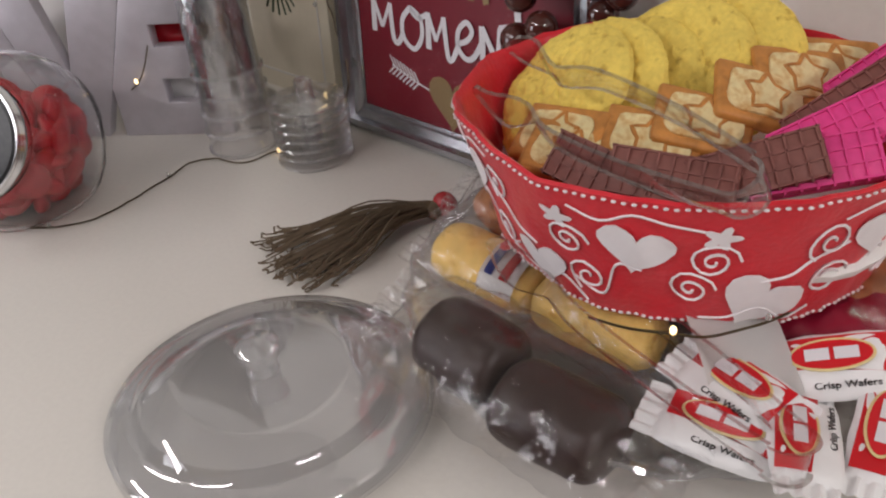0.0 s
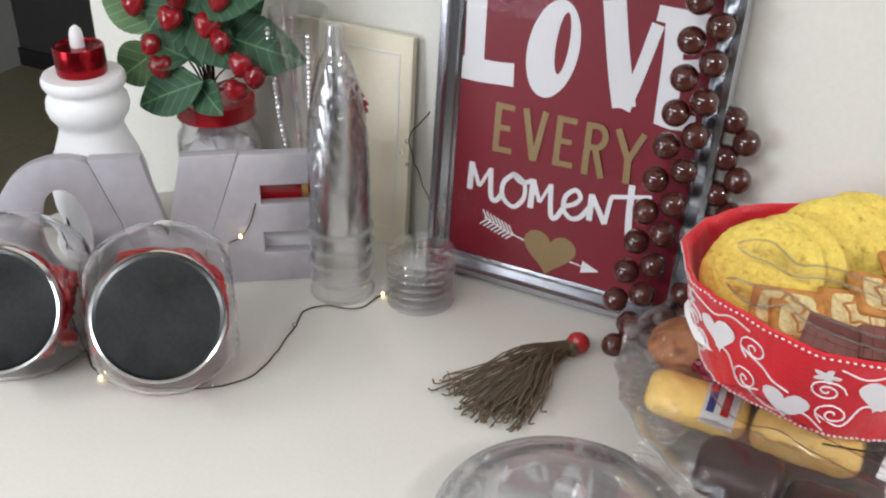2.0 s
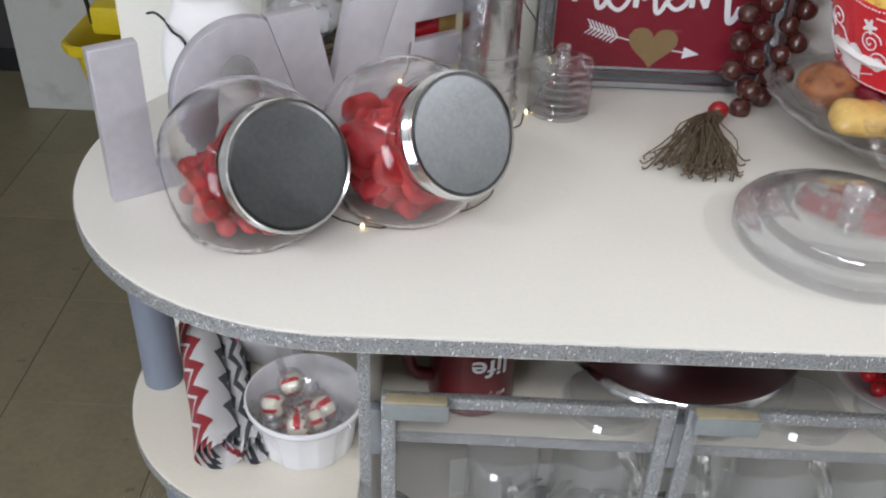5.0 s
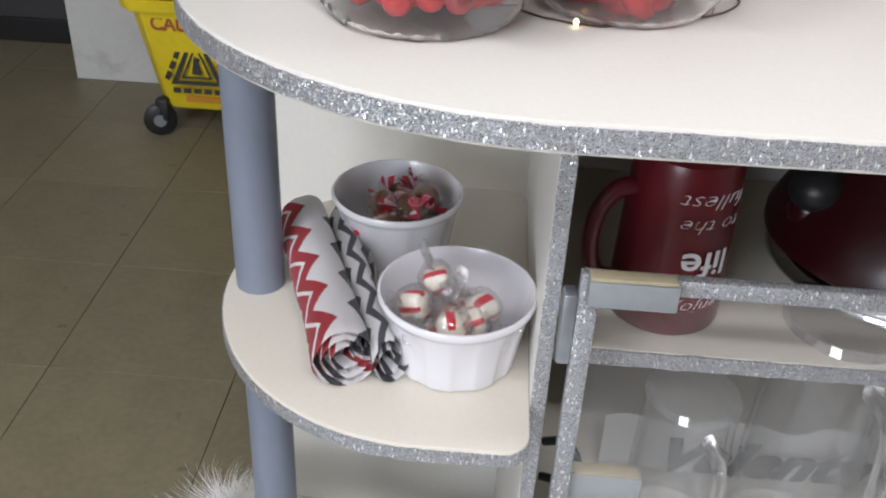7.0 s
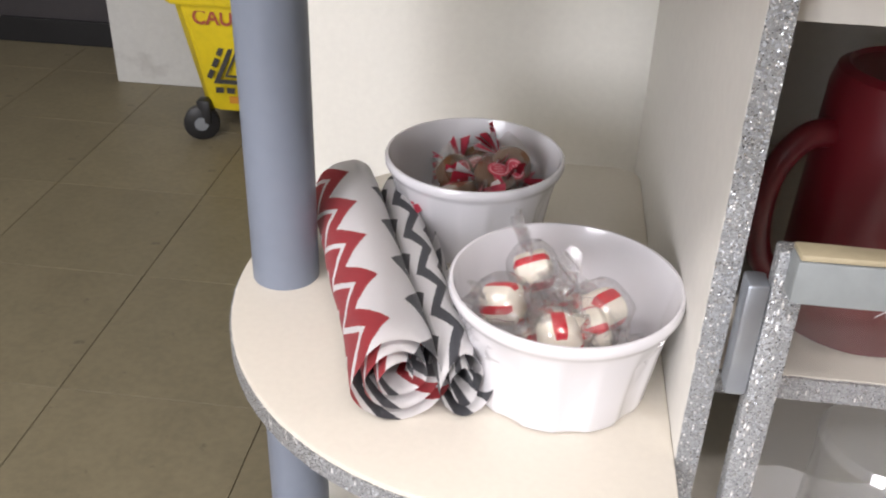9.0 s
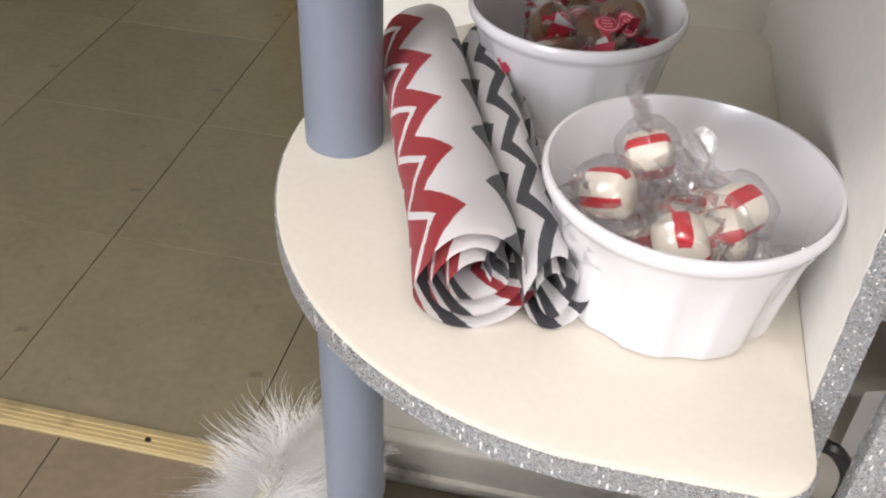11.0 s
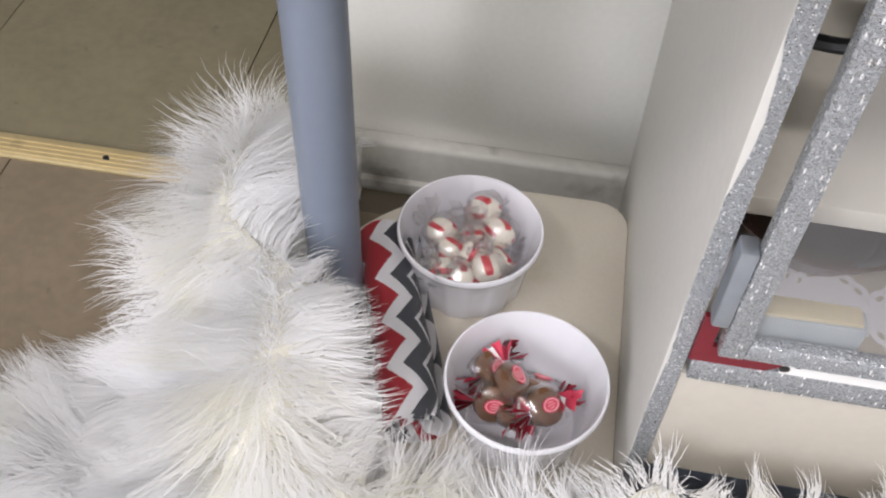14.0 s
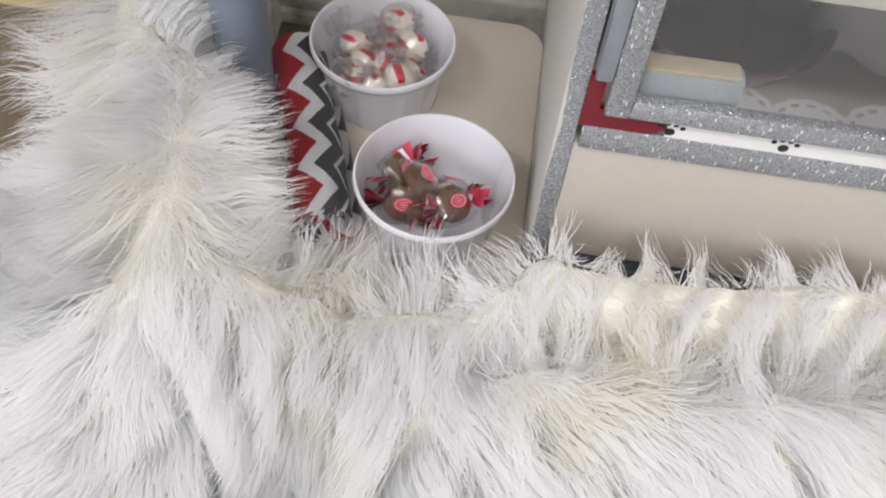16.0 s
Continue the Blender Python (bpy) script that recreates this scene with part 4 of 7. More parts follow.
for k, (name, x, z, turn, length) in enumerate((("left_bar", -HW - 0.020, 0.0, 0, B1 + 0.02), ("right_bar", HW + 0.020, B1 + 0.02, 180, B1 + 0.02), ("bottom_bar", HW + 0.02, 0.0, -90, 2 * HW + 0.04),
                                               ("top_bar", -HW - 0.02, B1 + 0.02, 90, 2 * HW + 0.04))):
    bm = bar(length)
    for v in bm.verts:  # mitred ends
        end = v.co.z > length / 2
        v.co.z += (-v.co.x if end else v.co.x)
    bmesh.ops.transform(bm, matrix=pose(x, 0.004, z, 0, 0, 0) @ pose(0, 0, 0, 0, turn, 0) @ Matrix(((1, 0, 0, 0), (0, -1, 0, 0), (0, 0, 1, 0), (0, 0, 0, 1))), verts=bm.verts)
    bmesh.ops.recalc_face_normals(bm, faces=bm.faces)
    part("frame_bar", bm, SILVER, pic)
PY0 = -0.004
part("print", span(-HW - 0.003, HW + 0.003, PY0, PY0 + 0.003, B0 - 0.003, B1 + 0.003), RED_PRINT, pic, "crimson print")
part("backing", span(-HW - 0.012, HW + 0.012, PY0 + 0.003, PY0 + 0.008, 0.004, B1 + 0.012), BLACK, pic)
part("glass", span(-HW - 0.002, HW + 0.002, PY0 - 0.0035, PY0 - 0.0022, B0 - 0.002, B1 + 0.002), PRINT_GLASS, pic).visible_shadow = False


def on_print(name, bm, material, x, v, turn=0.0):
    bmesh.ops.transform(bm, matrix=pose(x, PY0 - 0.0003, v, 90, 0, 0) @ pose(0, 0, 0, 0, 0, turn), verts=bm.verts)
    return part(name, bm, material, pic, smooth=False)


def brush(strokes, width):
    """Letters drawn with a brush: each stroke a line of points in the plane, with a swelling width."""
    bm = bmesh.new()
    for n_, (pts, w) in enumerate(strokes):
        line = smooth_path([(x, y, 0.00012 * n_) for x, y in pts], 7)
        cols = []
        for k, q in enumerate(line):
            d = (line[min(k + 1, len(line) - 1)] - line[max(0, k - 1)]).normalized()
            nrm = Vector((-d.y, d.x, 0))
            ww = w * width * (0.88 + 0.12 * noise.noise(Vector((k * 0.11, pts[0][0] * 50, w))))
            cols.append([bm.verts.new(q + nrm * ww / 2), bm.verts.new(q - nrm * ww / 2)])
        for a, b in zip(cols, cols[1:]):
            bm.faces.new((a[0], b[0], b[1], a[1]))
    bmesh.ops.recalc_face_normals(bm, faces=bm.faces)
    for f in bm.faces:
        if f.normal.z < 0:
            f.normal_flip()
    return bm


def on_plate(name, bm, material):
    return on_print(name, bm, material, 0.0, 0.0)


# hand-lettered words; places are across the print's middle and up from the frame's foot
love = brush([([(-0.108, 0.320), (-0.1065, 0.265), (-0.1050, 0.218)], 1.0), ([(-0.1175, 0.2190), (-0.090, 0.2190), (-0.0632, 0.2205)], 1.02),
              ([(0.024, 0.305), (0.0355, 0.2530), (0.0468, 0.2110)], 0.96), ([(0.0470, 0.2090), (0.0568, 0.2476), (0.0658, 0.2900)], 0.52),
              ([(0.080, 0.302), (0.0835, 0.2554), (0.0862, 0.2040)], 0.86), ([(0.064, 0.3000), (0.085, 0.2985), (0.113, 0.2975)], 0.66), ([(0.088, 0.2580), (0.098, 0.2590), (0.107, 0.2610)], 0.5),
              ([(0.077, 0.2085), (0.092, 0.2065), (0.113, 0.2095)], 0.62)], 0.0250)
ring_o = [(x + 0.10 * (v - 0.2515), v) for x, v in arc(-0.0272, 0.2515, 0.0250, 0, 360, 40, ry=0.0465)[:-1]]
hole_o = [(x + 0.06 * (v - 0.2585), v) for x, v in arc(-0.0185, 0.2585, 0.0064, 360, 0, 24, ry=0.0290)[:-1]]
add(love, prism(ring_o, 0, 0.0003, holes=[hole_o]))
on_plate("word_love", love, WHITE_INK)


def block_e(x):
    return [([(x + 0.0037, 0.1408), (x + 0.0037, 0.1915)], 1.0), ([(x + 0.001, 0.1882), (x + 0.0205, 0.1884)], 0.9), ([(x + 0.002, 0.1668), (x + 0.0175, 0.1670)], 0.85), ([(x + 0.001, 0.1442), (x + 0.0210, 0.1444)], 0.9)]


every = block_e(-0.0788) + block_e(-0.0152)
every += [([(-0.0466, 0.1915), (-0.0350, 0.1405)], 1.0), ([(-0.0262, 0.1918), (-0.0342, 0.1405)], 0.95),
          ([(0.0183, 0.1390), (0.0178, 0.1912)], 1.0), ([(0.0178, 0.1880), (0.0295, 0.1882), (0.0345, 0.1790), (0.0300, 0.1690), (0.0190, 0.1672)], 0.9), ([(0.0255, 0.1680), (0.0352, 0.1388)], 0.95),
          ([(0.0455, 0.1905), (0.0582, 0.1630)], 0.95), ([(0.0705, 0.1905), (0.0590, 0.1630)], 0.95), ([(0.0584, 0.1660), (0.0598, 0.1392)], 1.0)]
on_plate("word_every", brush(every, 0.0074), GOLD_INK)
moment = [([(-0.0993, 0.0945), (-0.0984, 0.1245)], 1.1), ([(-0.0984, 0.1240), (-0.0885, 0.1000)], 0.8), ([(-0.0885, 0.1000), (-0.0775, 0.1220)], 0.6), ([(-0.0775, 0.1222), (-0.0750, 0.0935), (-0.0695, 0.0890), (-0.0620, 0.0995)], 0.95),
          ([(-0.0523, 0.1225), (-0.0622, 0.1110), (-0.0622, 0.0955), (-0.0500, 0.0870), (-0.0398, 0.0990), (-0.0408, 0.1150), (-0.0523, 0.1220), (-0.0440, 0.1150), (-0.0330, 0.1190)], 0.85),
          ([(-0.0318, 0.0905), (-0.0313, 0.1218)], 1.1), ([(-0.0313, 0.1215), (-0.0225, 0.0990)], 0.8), ([(-0.0225, 0.0990), (-0.0131, 0.1205)], 0.6), ([(-0.0131, 0.1208), (-0.0095, 0.0900), (-0.0045, 0.0868), (0.0020, 0.0980)], 0.95),
          ([(0.0017, 0.1010), (0.0130, 0.1062), (0.0185, 0.1145), (0.0125, 0.1208), (0.0035, 0.1120), (0.0032, 0.0980), (0.0115, 0.0905), (0.0205, 0.0940), (0.0285, 0.1070)], 0.85),
          ([(0.0298, 0.0930), (0.0295, 0.1208)], 1.1), ([(0.0295, 0.1205), (0.0455, 0.0935)], 0.95), ([(0.0455, 0.0935), (0.0485, 0.1228)], 0.8),
          ([(0.0664, 0.1395), (0.0685, 0.1025), (0.0722, 0.0805), (0.0780, 0.0825), (0.0832, 0.0960)], 1.2), ([(0.0480, 0.1228), (0.0660, 0.1272), (0.0865, 0.1318)], 0.75)]
on_plate("word_moment", brush(moment, 0.0064), WHITE_INK)
on_print("gold_heart", prism([(x * 1.70, y * 1.60) for x, y in heart_line[::-1]], 0, 0.0004), GOLD_INK, -0.0068, 0.0485, -2)
ar = brush([([(-0.0800, 0.0672), (-0.0550, 0.0585), (-0.0310, 0.0527)], 0.5), ([(0.0072, 0.0448), (0.0180, 0.0432), (0.0300, 0.0417)], 0.5)], 0.0036)
for k in range(8):
    x, y = -0.0765 + 0.0042 * k, 0.0660 - 0.00135 * k
    add(ar, brush([([(x, y), (x - 0.0058, y + 0.0098)], 0.5), ([(x, y), (x - 0.0078, y - 0.0068)], 0.5)], 0.0036))
add(ar, prism([(0.0283, 0.0347), (0.0472, 0.0406), (0.0293, 0.0481)], 0, 0.0004))
on_plate("arrow", ar, WHITE_INK)

# ---- wooden bead garland with a jute tassel, draped over the frame ----
garland = thing("bead_garland", Matrix(), "brown lacquered wooden bead garland with jute tassel", "garland")
bead_data = mesh_of("bead", ball(0.0122, u=18, v=12), BEAD)


def string_beads(pts, step, sway, phase=0.0):
    line = smooth_path(pts, 24)
    dist, k = 0.0, 0
    for a, b in zip(line, line[1:]):
        dist += (b - a).length
        if dist >= step:
            dist = 0.0
            d = (b - a).normalized()
            off = d.cross(Vector((0, 1, 0))).normalized() * sway * (1 if k % 2 else -1)
            ob = new("bead", bead_data)
            ob.parent = garland
            ob.matrix_basis = pose(*(b + off), 40 * k, 25 * k, 10 * k + phase)
            k += 1


front = [(-0.272, 0.458, 1.272), (-0.276, 0.449, 1.215), (-0.277, 0.444, 1.155), (-0.281, 0.439, 1.102), (-0.288, 0.435, 1.045), (-0.295, 0.428, 0.985), (-0.302, 0.418, 0.940), (-0.308, 0.405, 0.9135)]
string_beads(front, 0.0150, 0.0105)
back = [(-0.236, 0.476, 1.135), (-0.237, 0.470, 1.110), (-0.238, 0.464, 1.060), (-0.240, 0.459, 1.010), (-0.244, 0.450, 0.965), (-0.254, 0.436, 0.935), (-0.272, 0.420, 0.920), (-0.293, 0.402, 0.9135), (-0.313, 0.384, 0.9125)]
string_beads(back, 0.0165, 0.0075, 33)
RED_WOOD = mat("red painted wood bead", (0.34, 0.012, 0.016), 0.25, var=0.1, bump=0, coat=0.3)
part("heart_bead", ball(0.0108, (-0.331, 0.373, 0.9115), 1.05, 0.85, 1.0), RED_WOOD, garland, "red painted bead")
tas = bmesh.new()
rng = random.Random(3)
for k in range(95):
    f = rng.random()
    g = f * f * (3 - 2 * f)
    tip = Vector((-0.418 + 0.085 * f + rng.uniform(-0.008, 0.008), 0.252 - 0.014 * g + rng.uniform(-0.012, 0.022) + 0.03 * abs(f - 0.5), 0.9015 + rng.uniform(0, 0.010)))
    start = Vector((-0.337, 0.366, 0.910)) + Vector((rng.uniform(-1, 1), rng.uniform(-0.5, 0.5), rng.uniform(-0.7, 0.9))) * 0.0055
    mid1 = start.lerp(tip, 0.35) + Vector((rng.uniform(-0.006, 0.006) - 0.006, rng.uniform(-0.004, 0.004), rng.uniform(-0.001, 0.010)))
    mid2 = start.lerp(tip, 0.72) + Vector((rng.uniform(-0.007, 0.007), rng.uniform(-0.006, 0.006), rng.uniform(-0.001, 0.008)))
    curl = tip + Vector((rng.uniform(-0.007, 0.007), rng.uniform(-0.008, 0.004), rng.uniform(0, 0.004)))
    for q in (mid1, mid2, tip, curl):
        q.z = max(q.z, 0.9013)
    add(tas, tube(smooth_path([start, mid1, mid2, tip, curl], 3), 0.00085, 4))
part("tassel", tas, JUTE, garland, "frayed jute tassel")
part("tassel_wrap", lathe([(0, 0), (0.0062, 0), (0.0066, 0.006), (0.0058, 0.012), (0, 0.012)], 14), JUTE, garland, at=pose(-0.3345, 0.3705, 0.911, 100, 0, 6))

# ---- copper-wire fairy lights ----
COPPER = mat("dark copper wire", (0.10, 0.075, 0.04), 0.4, metal=0.7, var=0.2)
WARM = mat("warm LED drop", (0.9, 0.8, 0.6), 0.3, var=0, bump=0, emit=(1.0, 0.72, 0.32, 5.0))
LEDC = mat("clear LED drop", (0.85, 0.85, 0.8), 0.1, trans=0.7, var=0, bump=0)
lights = thing("fairy_lights", Matrix(), "fairy lights on thin copper wire lying across the counter", "string lights")
run = [(-0.80, 0.20), (-0.745, 0.165), (-0.712, 0.142), (-0.691, 0.134), (-0.669, 0.133), (-0.628, 0.150), (-0.591, 0.174), (-0.576, 0.202), (-0.579, 0.245), (-0.586, 0.278), (-0.592, 0.308), (-0.578, 0.324),
       (-0.549, 0.335), (-0.540, 0.364), (-0.529, 0.39), (-0.524, 0.405)]
pts = [(x, y, TOP + 0.0012 + 0.0016 * abs(noise.noise(Vector((x * 60, y * 60, 0))))) for x, y in run]
climb = [(-0.518, 0.428, TOP + 0.02), (-0.512, 0.440, TOP + 0.05), (-0.530, 0.452, TOP + 0.075), (-0.553, 0.462, TOP + 0.105), (-0.560, 0.466, TOP + 0.135), (-0.540, 0.468, TOP + 0.165)]
line = [p + Vector((noise.noise(p * 90) * 0.0022, noise.noise(p * 90 + Vector((5, 0, 0))) * 0.0022, 0)) for p in smooth_path(pts + climb, 7)]
part("wire", tube(line, 0.0008, 5), COPPER, lights)
up = smooth_path([(-0.700, 0.318, TOP + 0.03), (-0.690, 0.315, TOP + 0.045), (-0.672, 0.318, TOP + 0.058), (-0.664, 0.325, TOP + 0.075), (-0.661, 0.337, TOP + 0.104)], 6)
part("wire", tube(up, 0.0007, 5), COPPER, lights)
over = smooth_path([(-0.110, 0.262, 0.972), (-0.080, 0.254, 0.984), (-0.055, 0.256, 0.991), (-0.042, 0.264, 0.990), (-0.033, 0.285, 0.986), (-0.026, 0.303, 0.984), (-0.022, 0.334, 0.978), (-0.024, 0.365, 0.970)], 6)
part("wire", tube(over, 0.0008, 5), COPPER, lights)
for k, (x, y, z, lit) in enumerate(((-0.055, 0.256, 0.993, 1), (-0.028, 0.299, 0.986, 0), (-0.691, 0.131, TOP + 0.003, 1), (-0.598, 0.170, TOP + 0.003, 0), (-0.587, 0.280, TOP + 0.003, 0), (-0.538, 0.367, TOP + 0.003, 1), (-0.556, 0.450, TOP + 0.11, 0),
                                   (-0.557, 0.451, TOP + 0.135, 0), (-0.514, 0.413, TOP + 0.045, 1), (-0.671, 0.315, TOP + 0.060, 1), (-0.562, 0.449, TOP + 0.122, 0))):
    part("led", ball(0.0022, (x, y, z), 0.8, 0.8, 1.2, 10, 7), WARM if lit else LEDC, lights)

# ---- tiered server with snack cakes, heart basket and cookies ----
TX, TY = -0.118, 0.352
server = thing("tiered_server", place(TX + 0.002, TY + 0.010, TOP), "clear acrylic tiered server with a wide scalloped dish", "cake stand")
sp = [(0, 0), (0.06, 0.0), (0.065, 0.002), (0.070, 0.006), (0.11, 0.012), (0.145, 0.024), (0.166, 0.040), (0.170, 0.0425), (0.168, 0.0445), (0.162, 0.0425), (0.142, 0.027), (0.108, 0.0155), (0.06, 0.010), (0, 0.0095)]
part("dish", lathe(sp, 96, wob=lambda a, z: 1 + (0.012 * math.cos(24 * a) if z > 0.02 else 0)), DISH_CLEAR, server)
bright_rims(server.children[0].data, 0.0395, 0.05)
part("post", lathe([(0, 0.0096), (0.012, 0.0096), (0.009, 0.016), (0.008, 0.062), (0.012, 0.070), (0, 0.070)], 24), CLEAR, server)
part("upper_plate", lathe([(0, 0.0702), (0.065, 0.0702), (0.076, 0.072), (0.075, 0.0735), (0.064, 0.0725), (0, 0.0725)], 48), CLEAR, server)

BA, BB, BH = 0.133, 0.113, 0.086  # half length and half width of the rim, height
BY = 0.007
basket = thing("heart_basket", place(TX + 0.002, TY + BY + 0.002, TOP + 0.0735, 9), "oval red cloth basket printed with white hearts and scrolls", "basket")


def cloth_point(a, z, lift=0.0):
    """A point on the oval side at angle a and height z."""
    k = 0.80 + 0.20 * z / BH
    sag = 0.0028 * noise.noise(Vector((math.cos(a) * 4, math.sin(a) * 4, z * 22))) + 0.0012 * math.sin(7 * a + 0.8) + 0.0024 * noise.noise(Vector((math.cos(a) * 12 + z * 22, math.sin(a) * 12 - z * 14, z * 30)))
    return Vector(((BA * k + sag + lift) * math.cos(a), (BB * k + sag + lift) * math.sin(a), z))


cloth = bmesh.new()
rings = []
levels = [(z, 0.0) for z in np.linspace(0.001, BH, 12)] + [(BH + 0.0015, -0.002)] + [(z, -0.004) for z in np.linspace(BH - 0.001, 0.005, 10)]
for z, lift in levels:
    droop = lambda a: 0.004 * noise.noise(Vector((math.cos(a) * 2.2, math.sin(a) * 2.2, 5.0))) * z / BH
    rings.append([cloth.verts.new(cloth_point(a, z, lift) + Vector((0, 0, droop(a)))) for a in (2 * math.pi * k / 120 for k in range(120))])
for a, b in zip(rings, rings[1:]):
    for k in range(120):
        j = (k + 1) % 120
        cloth.faces.new((a[k], a[j], b[j], b[k]))
cloth.faces.new(rings[0][::-1])
cloth.faces.new(rings[-1])
bmesh.ops.recalc_face_normals(cloth, faces=cloth.faces)
part("cloth", cloth, RED_FABRIC, basket, "red satin cloth")


def wrap_point(a, z, lift=0.0011):
    droop = 0.004 * noise.noise(Vector((math.cos(a) * 2.2, math.sin(a) * 2.2, 5.0))) * z / BH
    return cloth_point(a, z, lift) + Vector((0, 0, droop))


def wrap_flat(outline, a0, z0):
    """A flat white shape laid on the basket's side."""
    bm = prism(outline, 0, 0.0004)
    bmesh.ops.subdivide_edges(bm, edges=bm.edges[:], cuts=1)
    for v in bm.verts:
        v.co = wrap_point(a0 + v.co.x / 0.115, min(max(z0 + v.co.y, 0.001), BH - 0.001), 0.0008 + v.co.z * 1.5)
    bmesh.ops.recalc_face_normals(bm, faces=bm.faces)
    return bm


WPRINT = mat("white cloth print", (0.80, 0.76, 0.77), 0.5, var=0.04, fine=200, bump=0.05)
rng = random.Random(21)
NH = 12
for k in range(NH):
    a0 = radians(360 * k / NH + 9)
    up_ = k % 2
    t = radians(rng.uniform(-35, 35))
    zc = 0.054 if up_ else 0.022
    s = rng.uniform(1.05, 1.35)
    hl2 = [((x * math.cos(t) - y * math.sin(t)) * s, (x * math.sin(t) + y * math.cos(t)) * s * 0.95) for x, y in heart_line[::-1]]
    part("heart_print", wrap_flat(hl2, a0, zc), WPRINT, basket)
    sg = 1 if rng.random() < 0.5 else -1
    a1, z1 = a0 + sg * 0.235, 0.026 if up_ else 0.058
    coil = [wrap_point(a1 + (0.001 + 0.0011 * i * 0.5) * math.cos(i * 0.5) / 0.115, min(max(z1 + (0.001 + 0.00055 * i) * math.sin(i * 0.5), 0.004), BH - 0.004)) for i in range(22)]
    part("scroll_print", tube(coil, 0.0008, 4), WPRINT, basket)
    stem_ = smooth_path([wrap_point(a0 - sg * 0.02, zc - 0.014 * (1 if up_ else -1)), wrap_point(a0 + sg * 0.09, 0.040), wrap_point(a0 + sg * 0.17, z1 - 0.010), wrap_point(a1 + sg * 0.10, z1 - 0.004)], 6)
    part("scroll_print", tube(stem_, 0.0008, 4), WPRINT, basket)
    a2 = a0 - sg * 0.22
    z2 = 0.030 if up_ else 0.050
    coil = [wrap_point(a2 + (0.001 + 0.00045 * i) * math.cos(-i * 0.5) / 0.115, min(max(z2 + (0.001 + 0.00045 * i) * math.sin(-i * 0.5), 0.004), BH - 0.004)) for i in range(26)]
    part("scroll_print", tube(coil, 0.0008, 4), WPRINT, basket)
    vine_ = smooth_path([wrap_point(a0 - 0.26 + 0.13 * q, 0.012 + 0.006 * math.sin(q * 2.2 + k) if not up_ else 0.074 + 0.004 * math.sin(q * 2.2 + k)) for q in range(5)], 4)
    part("scroll_print", tube(vine_, 0.0007, 4), WPRINT, basket)
    if k % 2 == 0:
        fl_ = [(0.0065 * (1 + 0.38 * math.cos(5 * q)) * math.cos(q), 0.0060 * (1 + 0.38 * math.cos(5 * q)) * math.sin(q)) for q in (2 * math.pi * i / 30 for i in range(30))]
        part("flower_print", wrap_flat(fl_, a0 - sg * 0.2, 0.066 if not up_ else 0.016), WPRINT, basket)
for z in (0.003, BH - 0.002):
    st = bmesh.new()
    for k in range(170):
        a = 2 * math.pi * k / 170
        add(st, ball(0.001, wrap_point(a, z, 0.0006), 1.5, 1, 0.8, 6, 4, turn=Euler((0, 0, a + math.pi / 2)).to_matrix().to_4x4()))
    part("stitching", st, WPRINT, basket, "white edge stitching")
fill = ball(1.0, (0, 0, 0.030), 0.122, 0.090, 0.020, 40, 14)
part("liner", wobble(fill, 0.004, 30), PAPER, basket, "crumpled white paper lining")

# cookies
CP = [(0.0, 0.014), (0.02, 0.0135), (0.034, 0.0122), (0.042, 0.0098), (0.047, 0.0065), (0.0482, 0.0035), (0.0455, 0.0008), (0.042, 0.0)]
cl_ = [CP[0]]
for (r0, z0), (r1, z1) in zip(CP, CP[1:]):
    m_ = max(1, int(abs(r1 - r0) / 0.0014))
    cl_ += [(r0 + (r1 - r0) * i / m_, z0 + (z1 - z0) * i / m_) for i in range(1, m_ + 1)]
ck = lathe(cl_ + [(0.0, 0.0)], 110)
for v in ck.verts:
    q = v.co + noise.noise_vector(v.co * 130) * 0.003
    d_ = noise.voronoi(q * 95)[0]
    crack = min(1.0, (d_[1] - d_[0]) / 0.35)
    up = 1 if v.co.z > 0.002 else 0
    v.co.z += up * (0.0016 * crack - 0.0016 + 0.0018 * noise.noise(v.co * 60) + 0.0009 * noise.noise(v.co * 240))
    v.co.xy *= 1 + 0.03 * noise.noise(v.co * 45) + 0.008 * noise.noise(v.co * 200)
ckm = mesh_of("cookie", ck, COOKIE)
for k, (x, y, z, rx, ry, rz) in enumerate(((-0.184, 0.344, 1.048, 40, -20, 0), (-0.170, 0.356, 1.047, 46, -16, 70), (-0.140, 0.392, 1.054, 50, -8, 140), (-0.120, 0.404, 1.058, 46, 4, 220), (-0.158, 0.378, 1.042, 54, -12, 300))):
    ob = new("cookie", ckm)
    ob.matrix_world = pose(x, y, z, rx, ry, 0) @ pose(0, 0, 0, 0, 0, rz)
    tagged(ob, "round yellow lemon cookie with cracked top in the basket", "cookie", "yellow cookies in the basket")

SHORT = mat("golden baked shortbread", (0.52, 0.22, 0.05), 0.5, var=0.5, big=70, fine=160, bump=0.12)
ICING = mat("pale lemon icing", (0.80, 0.67, 0.35), 0.42, var=0.2, big=60, fine=120, bump=0.15, stain=(0.52, 0.25, 0.06), stain_lo=0.42, stain_hi=0.72)


def star(r0, r1, n=5):
    return [((r0 if i % 2 == 0 else r1) * math.cos(math.pi * i / n + 1.57), (r0 if i % 2 == 0 else r1) * math.sin(math.pi * i / n + 1.57)) for i in range(2 * n)]


